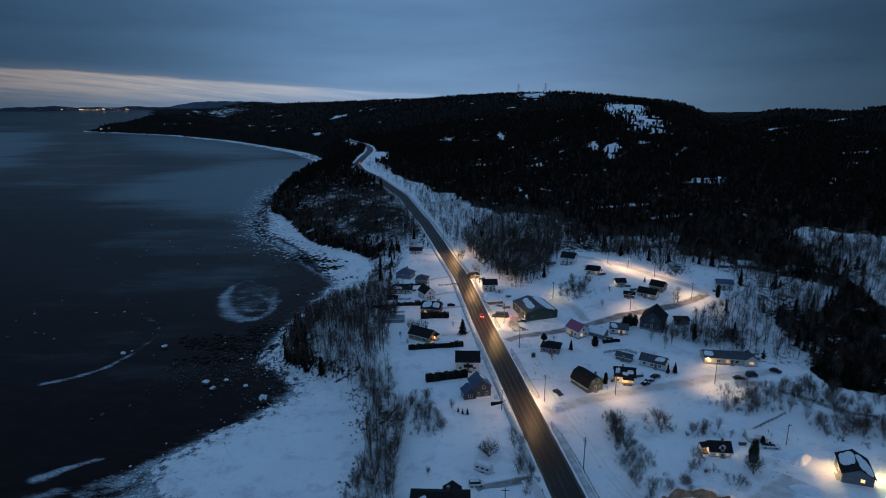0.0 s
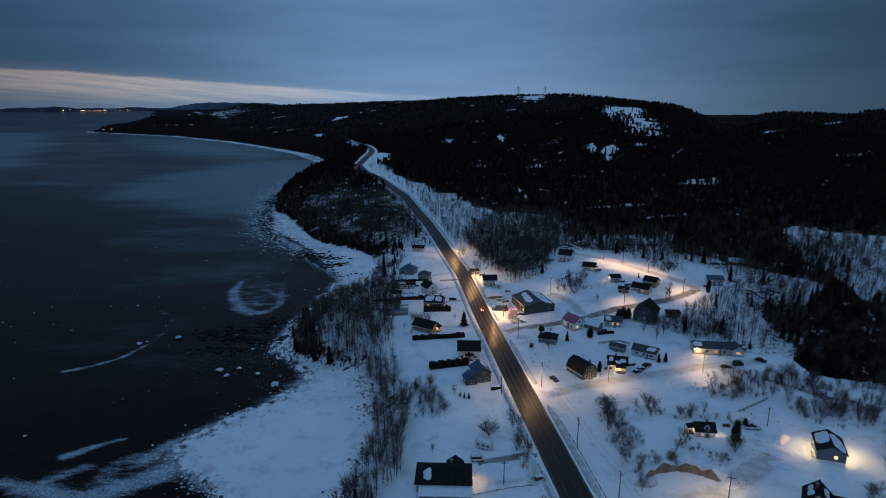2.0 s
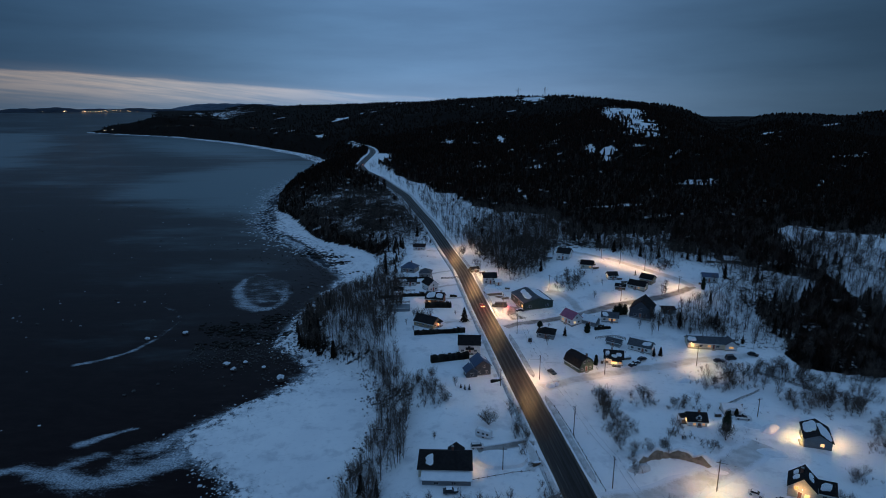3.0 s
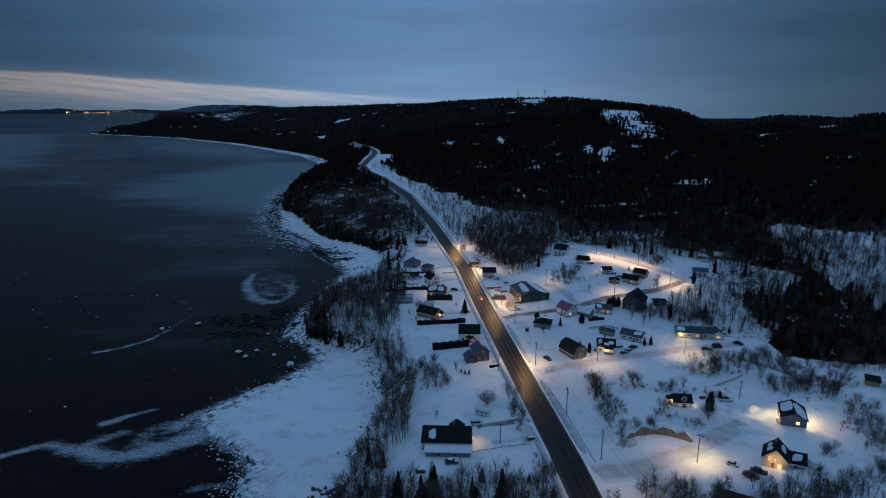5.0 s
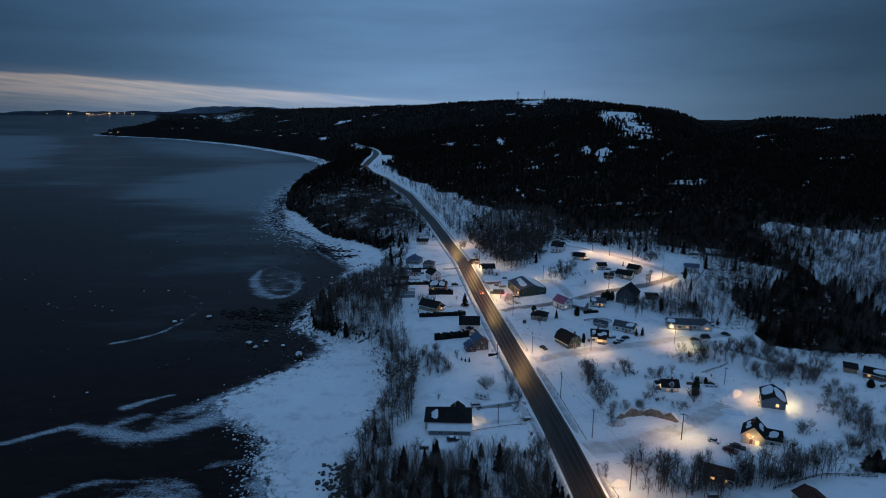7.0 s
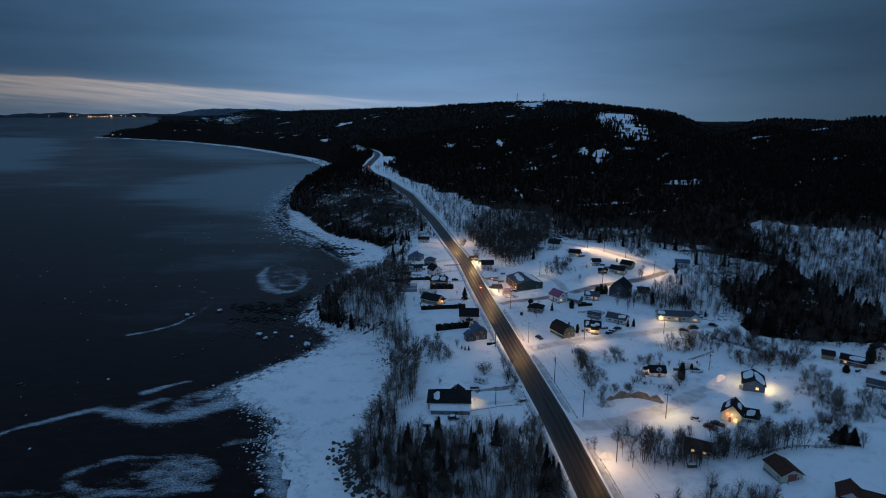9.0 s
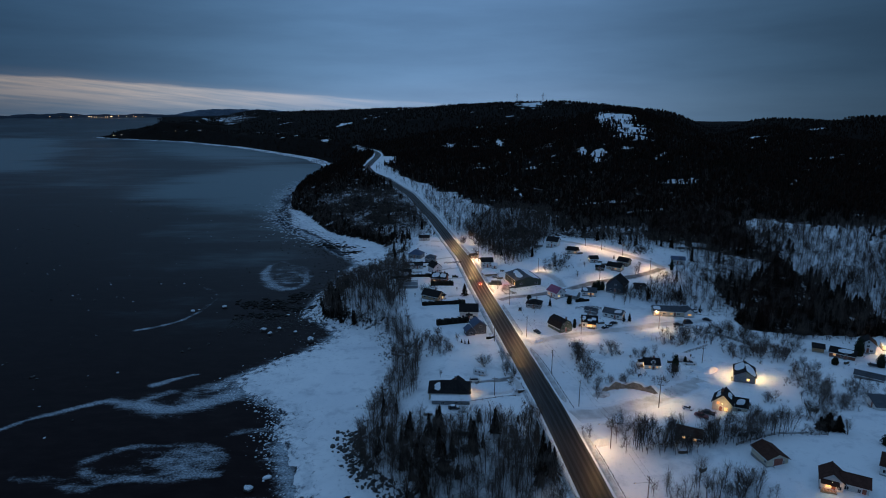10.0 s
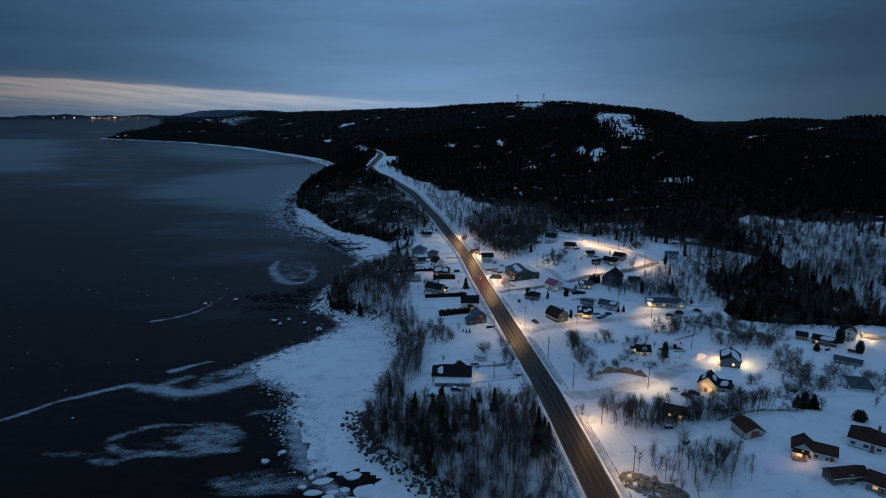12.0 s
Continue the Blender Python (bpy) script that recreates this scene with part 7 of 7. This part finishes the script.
def spray_shape(rnd, n, low=0.35, spread=0.2, fine=0.005, stems=1, thick=0.013, splay=0.16):
    """Unit-high leafless tree of slim stems and a haze of fine rising shoots. Returns wood and twig triangles."""
    wood, twig = ([], []), ([], [])
    for st in range(stems):
        a = rnd.uniform(0, 6.28)
        out = 0.03 if stems == 1 else rnd.uniform(0.2, 1.0) * splay
        top = np.array((out * math.cos(a), out * math.sin(a), rnd.uniform(0.8, 0.94) - 0.9 * out * out))
        v, f = wood
        k = len(v)
        for p, r in ((np.array((0, 0, -0.03)), thick), (top * (0.5, 0.5, 0.55), thick * 0.7), (top, thick * 0.1)):
            for j in range(3):
                v.append(p + r * np.array((math.cos(2.094 * j), math.sin(2.094 * j), 0)))
        for lo in (0, 3):
            for j in range(3):
                m = (j + 1) % 3
                f.append((k + lo + j, k + lo + m, k + lo + 3 + m))
                f.append((k + lo + j, k + lo + 3 + m, k + lo + 3 + j))
        v, f = twig
        for j in range(n // stems):
            u = low + (0.93 - low) * rnd.random() ** 0.8
            b = top * (u, u, u)
            w = rnd.uniform(0, 6.28)
            ln = spread * (1.25 - 0.8 * u) * rnd.uniform(0.6, 1.35)
            tip = b + np.array((ln * math.cos(w), ln * math.sin(w), min(ln * rnd.uniform(0.05, 1.15), 1.02 - b[2])))
            if j % 3 == 2 and len(v) > 3:
                b = 0.45 * np.array(v[-1]) + 0.55 * np.array(v[-2])
                tip = b + np.array((0.5 * ln * math.cos(w), 0.5 * ln * math.sin(w), 0.6 * ln))
            side = np.array((-math.sin(w), math.cos(w), 0)) * fine * rnd.uniform(0.7, 1.4)
            i = len(v)
            v.extend((b - side, b + side, tip))
            f.append((i, i + 1, i + 2))
    return [(np.array(v), np.array(f)) for v, f in (wood, twig)]


def plant(name, shapes, xs, ys, heights, material, rnd, wide=1.0, sink=0.1, **tags):
    """Many trees of a wood as one mesh."""
    vs, fs, base = [], [], 0
    zs = land(xs, ys) - sink
    for x, y, z, h in zip(xs, ys, zs, heights):
        v, f = shapes[rnd.randrange(len(shapes))]
        w = h * wide * rnd.uniform(0.8, 1.25)
        p = (v * (w, w, h)) @ rot_z(rnd.uniform(0, 6.28)).T + (x, y, z)
        vs.append(p)
        fs.append(f + base)
        base += len(v)
    return mesh_object(name, np.concatenate(vs), np.concatenate(fs), material, kind="stuff", **tags)


rnd = random.Random(7)
FAR_SPRUCE = [far_spruce_shape(rnd) for _ in range(8)]
SPRUCE = [spruce_shape(rnd, 11, 8) for _ in range(6)]
MID_SPRUCE = [spruce_shape(rnd, 7, 6) for _ in range(6)]
WILD = [spray_shape(rnd, 100, 0.36, 0.36, 0.0038, 1, 0.010) for _ in range(7)] + [spray_shape(rnd, 104, 0.32, 0.32, 0.0038, 2, 0.008, 0.26) for _ in range(4)]
BUSHY = [spray_shape(rnd, 280, 0.22, 0.46, 0.0040, 6, 0.006, 0.50) for _ in range(7)]


def scatter(n, x0, x1, y0, y1, density, seed):
    g = np.random.RandomState(seed)
    x, y = g.uniform(x0, x1, n), g.uniform(y0, y1, n)
    keep = g.uniform(0, 1, n) < density(x, y)
    return x[keep], y[keep], g


def clear_of_village(x, y):
    return np.abs(road_side(x, y)) > 9


# hills: density falls with distance
def hill_density(x, y):
    c, _ = woods(x, y)
    r = np.hypot(x, y)
    near_keep = np.clip((900 / np.maximum(r, 100)) ** 2, 0.04, 1.0)
    seen = np.abs(np.arctan2(x, y + 80)) < radians(40)
    patchy = np.clip(0.95 + 0.6 * waves(x, y, 60, 4) + 0.4 * waves(x, y, 17, 6), 0.15, 1)
    return c * near_keep * seen * patchy


def crown_shape(rnd, n):
    """Unit-high far leafless crown: a rounded fan of thin sprays round a stem."""
    v, f = [], []
    for k in range(n):
        a, o = rnd.uniform(0, 6.28), rnd.uniform(0.05, 0.34)
        top = np.array((o * math.cos(a), o * math.sin(a), 1.0 - 1.5 * o * o - rnd.uniform(0, 0.22)))
        low = np.array((0.25 * top[0], 0.25 * top[1], rnd.uniform(0.05, 0.35)))
        w = np.array((-math.sin(a), math.cos(a), 0)) * rnd.uniform(0.03, 0.075)
        i = len(v)
        v.extend((low, top - w, top + w + (0, 0, 0.05)))
        f.append((i, i + 1, i + 2))
    return np.array(v), np.array(f)


CROWNS = [crown_shape(rnd, 11) for _ in range(8)]
LIGHT_WILD = [spray_shape(rnd, 60, 0.32, 0.36, 0.0054, 1, 0.011) for _ in range(8)]
x, y, g = scatter(70000, -500, 1100, 360, 1250, lambda a, b: hill_density(a, b) * np.clip(0.42 + 0.45 * waves(a, b, 80, 17), 0.04, 0.85), 21)
plant("conifer_forest", FAR_SPRUCE, x, y, g.uniform(4.5, 10.5, len(x)), NEEDLE, rnd, 1.0, label="dense dark spruce forest on the hillsides", category="forest")
x, y, g = scatter(64000, -500, 1100, 400, 1300, lambda a, b: hill_density(a, b) * np.clip(0.75 - 0.3 * waves(a, b, 80, 17), 0.2, 1), 26)
plant("leafless_hill_wood", CROWNS, x, y, g.uniform(4.5, 9, len(x)), FAR_TWIG, rnd, 1.1, label="dark brown leafless wood on the hillsides", category="forest")
x, y, g = scatter(9000, 140, 345, 190, 435, lambda a, b: 0.45 * inside(a, b, GULLY) + 0.22 * inside(a, b, PASTURE) * smooth(16, 40, (155 * (256 - a) + 89 * (410 - b)) / 179) * smooth(-0.4, 0.6, waves(a, b, 30, 33)) + 0.12 * (a > 222) * (b < 244), 27)
plant("gully_wood", [c[1] for c in WILD], x, y, g.uniform(6, 12, len(x)), FAR_TWIG, rnd, 1.25, label="dense dark wood in the gully east of the village", category="wood")
x, y, g = scatter(66000, -2300, 1900, 1250, 3700, lambda a, b: np.clip(2.5 * hill_density(a, b), 0, 1), 22)
plant("far_conifer_forest", FAR_SPRUCE, x, y, g.uniform(4, 7.5, len(x)), NEEDLE, rnd, 2.4, label="far dark forest along the ridges", category="forest")
x, y, g = scatter(14000, -90, 330, 100, 440, lambda a, b: woods(a, b)[0] * 0.6 * clear_of_village(a, b), 23)
plant("mixed_wood_conifers", MID_SPRUCE, x, y, g.uniform(4.5, 10, len(x)), NEEDLE, rnd, 1.1, label="spruces standing in the snowy woods", category="spruces")
x, y, g = scatter(1700, -45, 32, 20, 113, lambda a, b: woods(a, b)[0] * 0.75, 24)
plant("shore_spruces", SPRUCE, x, y, g.uniform(5, 11, len(x)), NEEDLE, rnd, 1.0, label="dark spruces on the wooded point", category="spruces")


def plant_bare(name, x, y, heights, shapes, label, category="bare trees", wide=1.0):
    state = random.Random(len(x))
    plant(name, [s[0] for s in shapes], x, y, heights, BARK, random.Random(len(x)), wide, label=label, category=category)
    plant(name + "_twigs", [s[1] for s in shapes], x, y, heights, TWIG, random.Random(len(x)), wide, label="fine leafless twigs of the " + category, category="twigs")
    return state


x, y, g = scatter(27000, -100, 330, 112, 440, lambda a, b: woods(a, b)[1] * (0.42 + 0.4 * inside(a, b, GROVE)) * clear_of_village(a, b), 31)
plant_bare("bare_wood", x, y, g.uniform(6, 12, len(x)) * (1 - 0.5 * (x < 0) * smooth(300, 345, y)), WILD, "leafless birch and alder wood in snow")
x, y, g = scatter(14000, -85, 0, 112, 425, lambda a, b: woods(a, b)[1] * 0.18 * (road_side(a, b) < -9) * smooth(335, 300, b), 34)
plant_bare("bluff_wood", x, y, g.uniform(6, 11, len(x)), LIGHT_WILD, "tall leafless trees on the bluff above the shore")
x, y, g = scatter(4600, -45, 34, 15, 114, lambda a, b: woods(a, b)[1] * 0.5 * clear_of_village(a, b), 32)
plant_bare("point_wood", x, y, g.uniform(6, 12, len(x)), WILD, "leafless trees on the wooded point")
x, y, g = scatter(36000, -200, 330, 440, 760, lambda a, b: woods(a, b)[1] * (0.20 + 0.30 * smooth(640, 560, b) + 0.2 * inside(a, b, GROVE)) * clear_of_village(a, b), 33)
plant_bare("hill_bare_wood", x, y, g.uniform(5, 10.5, len(x)), LIGHT_WILD, "leafless scrub along the climbing road")


def tuft_shape(rnd, n):
    """Unit-high spray of bare shoots."""
    v, f = [], []
    for k in range(n):
        a, o = rnd.uniform(0, 6.28), rnd.uniform(0.1, 0.75)
        b = np.array((0.12 * rnd.uniform(-1, 1), 0.12 * rnd.uniform(-1, 1), 0.0))
        t = b + np.array((o * math.cos(a), o * math.sin(a), rnd.uniform(0.45, 1.0)))
        w = np.array((-math.sin(a), math.cos(a), 0)) * 0.035
        m = b + (t - b) * 0.5
        i = len(v)
        v.extend((b - 0.5 * w, b + 0.5 * w, t))
        f.append((i, i + 1, i + 2))
        i = len(v)
        q = m + np.array((rnd.uniform(-0.3, 0.3), rnd.uniform(-0.3, 0.3), 0.35))
        v.extend((m - 0.6 * w, m + 0.6 * w, q))
        f.append((i, i + 1, i + 2))
    return np.array(v), np.array(f)


TUFTS = [tuft_shape(rnd, 8) for _ in range(6)]
x, y, g = scatter(24000, -130, 260, 20, 620, lambda a, b: np.clip(woods(a, b)[1], 0, 1) * 0.75 * clear_of_village(a, b), 51)
plant("undergrowth", TUFTS, x, y, g.uniform(1.0, 2.8, len(x)), TWIG, rnd, 1.0, label="tangled leafless undergrowth beneath the woods", category="undergrowth")

# brush along the creek, round the yards and between the gardens
BRUSH = [(58, 162, 6, 26), (72, 181, 9, 5), (88, 178, 8, 5), (114, 197, 16, 6), (143, 183, 9, 14), (124, 207, 20, 4), (78, 156, 5, 4), (66, 146, 7, 6), (86, 149, 4, 4), (143, 146, 9, 7), (136, 121, 9, 6),
         (82, 98, 26, 3.2), (114, 97, 9, 2.6), (160, 142, 8, 4), (-6, 185, 7, 10), (24, 160, 2.5, 22), (71, 302, 9, 8), (40, 360, 12, 12), (20, 355, 3, 14), (132, 327, 10, 8), (62, 110, 10, 4),
         (136, 204, 14, 7), (150, 180, 12, 10), (117, 372, 22, 8), (62, 395, 20, 14), (110, 256, 12, 6), (125, 250, 14, 9), (27, 118, 3, 16), (-12, 262, 5, 8), (151, 128, 8, 7), (168, 128, 7, 6), (176, 112, 8, 7), (160, 112, 5, 4), (108, 112, 8, 4), (124, 112, 7, 5), (43.6, 100, 1.6, 16), (45, 78, 1.6, 10), (165, 194, 12, 4), (190, 190, 14, 4), (214, 186, 14, 4), (238, 180, 12, 4), (134, 180, 8, 12), (146, 196, 10, 6), (118, 128, 5, 4), (140, 132, 6, 5), (150, 160, 6, 5), (-10.6, 198.5, 5, 6), (-2.8, 176.8, 4, 6), (74.2, 313, 7, 8), (21.2, 355.4, 2.5, 6), (12.4, 395.8, 2.5, 8), (-17.5, 189.7, 5, 7), (86.8, 326.8, 6, 6), (47.6, 427.5, 9, 8), (59, 362.2, 7, 6)]


def brush_density(x, y):
    d = np.zeros(np.shape(x))
    for cx, cy, rx, ry in BRUSH:
        d = np.maximum(d, smooth(1.25, 0.4, np.hypot((x - cx) / rx, (y - cy) / ry) + 0.3 * waves(x, y, 5, cx)))
    return d * (np.abs(road_side(x, y)) > 6.4) * (1 - built_over(x, y))


def built_over(x, y):
    """1 under houses, 0 in the open."""
    m = np.zeros(np.shape(x))
    for ob in bpy.data.objects:
        if ob.parent is None and ob.get("category") in ("house", "shed", "hall", "garage", "workshop", "vehicle", "greenhouse"):
            m = np.maximum(m, (np.hypot(x - ob.location.x, y - ob.location.y) < 5.0))
    return m


x, y, g = scatter(34000, -20, 240, 58, 400, lambda a, b: brush_density(a, b) * 0.40, 41)
plant_bare("brushwood", x, y, g.uniform(2.0, 8.2, len(x)) * (0.55 + 0.45 * g.uniform(0, 1, len(x))), BUSHY, "leafless alder brush in the snow", "brush", 0.85)
x, y, g = scatter(34000, -20, 240, 58, 400, lambda a, b: brush_density(a, b) * 0.85, 42)
plant("low_brush", TUFTS, x, y, g.uniform(0.8, 2.2, len(x)), TWIG, rnd, 1.1, label="low leafless shoots at the foot of the brush", category="brush")
thick = lambda a, b: np.maximum(smooth(1.2, 0.7, np.hypot((a - 80) / 27, (b - 98) / 6)), 0.26 * smooth(1.2, 0.7, np.hypot((a - 70) / 17, (b - 68) / 11))) * (1 - built_over(a, b)) * (road_side(a, b) > 12)
x, y, g = scatter(2600, 50, 112, 52, 114, lambda a, b: thick(a, b) * 0.5, 44)
plant_bare("lane_thicket", x, y, g.uniform(5.0, 10.0, len(x)), WILD, "tall leafless thicket along the lower lane", "thicket")
garden = lambda a, b: (inside(a, b, OPEN) * (np.abs(road_side(a, b)) > 8.5) * (1 - built_over(a, b)) * (a > curve(b, FOOT) + 14) * (b > 115) * np.clip(waves(a, b, 23, 14) - 0.1, 0, 1))
x, y, g = scatter(8500, -30, 200, 90, 400, garden, 43)
plant("garden_weeds", TUFTS, x, y, g.uniform(0.4, 1.3, len(x)), TWIG, rnd, 1.1, label="dry stalks and small shrubs poking through the snow", category="stalks")


# ---------------------------------------------------------------- single trees
def single_bare(x, y, h, seed, wide=1.0, full=False, label="leafless garden tree with fine twigs standing in snow"):
    r = random.Random(seed)
    wood_part, twig_part = spray_shape(r, 900, 0.22, 0.40, 0.0034, 9, 0.010, 0.62) if full else spray_shape(r, 260, 0.25, 0.34, 0.0042, 3, 0.012, 0.25)
    ob = thing("bare_tree", x, y, float(land(x, y)), seed * 40, label, "tree", "garden trees")
    mesh_object("trunk", wood_part[0] * (h * wide, h * wide, h), wood_part[1], BARK, parent=ob)
    mesh_object("crown", twig_part[0] * (h * wide, h * wide, h), twig_part[1], TWIG, parent=ob)
    return ob


def single_spruce(x, y, h, seed, wide=1.0, label="dark green spruce standing alone in the snow"):
    r = random.Random(seed)
    v, f = spruce_shape(r, 16, 10)
    ob = thing("spruce", x, y, float(land(x, y)), seed * 40, label, "spruce", "single spruces")
    mesh_object("crown", v * (h * wide, h * wide, h), f, NEEDLE, parent=ob)
    part("trunk", tube(((0, 0, -0.4), (0, 0, 0.4 * h), 0.12, 0.06), n=6), BARK, ob)
    return ob


def cedar(x, y, h, r, seed, label="narrow clipped dark cedar in the snow"):
    """A dense rounded column of small sprays."""
    rr = random.Random(seed)
    v, f = [], []
    for k in range(420):
        u = rr.random() ** 0.8
        rad = r * (0.35 + 0.65 * math.sin(math.pi * min(0.98, 0.16 + 0.84 * u) ** 0.8)) * rr.uniform(0.75, 1.05)
        a, s = rr.uniform(0, 6.283), rr.uniform(0.16, 0.34)
        c = Vector((rad * math.cos(a), rad * math.sin(a), h * u))
        i = len(v)
        b = rr.uniform(0, 6.28)
        for j in range(3):
            v.append(tuple(c + Vector((s * math.cos(b + 2.1 * j), s * math.sin(b + 2.1 * j), s * rr.uniform(-0.6, 1.3)))))
        f.append((i, i + 1, i + 2))
    ob = thing("cedar", x, y, float(land(x, y)), seed * 30, label, "cedar", "cedars")
    mesh_object("foliage", v, f, CEDAR, parent=ob)
    part("core", tube(((0, 0, 0), (0, 0, 0.5 * h), 0.75 * r, 0.8 * r), ((0, 0, 0.5 * h), (0, 0, 0.93 * h), 0.8 * r, 0.2 * r), n=9), CEDAR, ob)
    return ob


single_bare(13.8, 160.5, 6.2, 1, 1.15, True, "broad round-crowned bare tree beside the caravan")
single_bare(91.9, 153.5, 6.5, 2, 1.1, True, "spreading bare tree before the white cottage")
single_bare(80.2, 70.5, 8.5, 3, 0.9, True, "tall bare tree on the snowy slope")
for k, (x, y, h) in enumerate(((-5.2, 186.5, 4.5), (2.9, 189.0, 4.8), (-4.8, 151, 3.5), (98, 290, 4.5), (88, 297, 4.0), (121, 290, 6.5), (118, 283, 5.5), (107, 257, 6), (94, 249, 5), (-2.5, 300, 3.6), (4.5, 268, 3.0),
                               (-16, 246, 3.2), (-20, 254, 3.6), (-17, 266, 3.5), (125, 96, 6), (46, 231, 6.0), (80.5, 283.5, 4.5), (116.5, 283, 7.5), (101, 255, 8.0), (102.5, 247, 8.5), (110, 259.5, 8.0), (121, 266, 8.5), (114, 252, 7.5), (98, 243, 6.5), (100, 101, 5.5), (84, 108, 6.5), (77, 107, 6), (146, 100, 5), (16.5, 119, 5), (8, 118, 4.5), (-6, 118, 5.0), (50, 251, 2.5), (131, 130, 4))):
    single_bare(x, y, h, 10 + k)
for k, (x, y, h) in enumerate(((121.2, 99.8, 6.5), (123.8, 99.0, 5.8), (119.0, 100.4, 5.0), (122.4, 101.6, 6.0))):
    single_spruce(x, y, h, 70 + k, 2.0, "broad dark bushy conifer standing in the snow")
single_spruce(8.8, 258, 8.0, 1, 1.6, "large dark spruce between the gardens and the road")
for k, (x, y, h) in enumerate(((8.8, 114.5, 5.0), (110.3, 309.5, 3.2), (92, 222.6, 4.4), (95, 222.8, 5.0), (56, 241.3, 5.0), (22.5, 114, 3.2), (6.5, 186.5, 2.2), (8.2, 186.2, 2.6), (5.0, 187.5, 2.0))):
    single_spruce(x, y, h, 20 + k, 1.2)
for k, (x, y, h, r) in enumerate(((95.2, 160.3, 6.0, 1.35), (63.6, 212.4, 3.6, 0.7), (67.8, 246.2, 3.6, 1.3), (86, 262.6, 4.2, 1.6), (88.5, 264, 4.6, 1.7), (91, 263.8, 4.0, 1.3), (141.5, 289.6, 5.5, 1.0), (104, 171.2, 2.0, 0.5),
                                  (180.4, 171.0, 6.5, 1.9), (180.5, 157.5, 4.5, 1.6), (46, 252.5, 2.0, 1.2), (165, 163, 2.4, 1.2), (132.6, 88.7, 2.8, 1.9))):
    cedar(x, y, 1.25 * h, 1.2 * r, k)
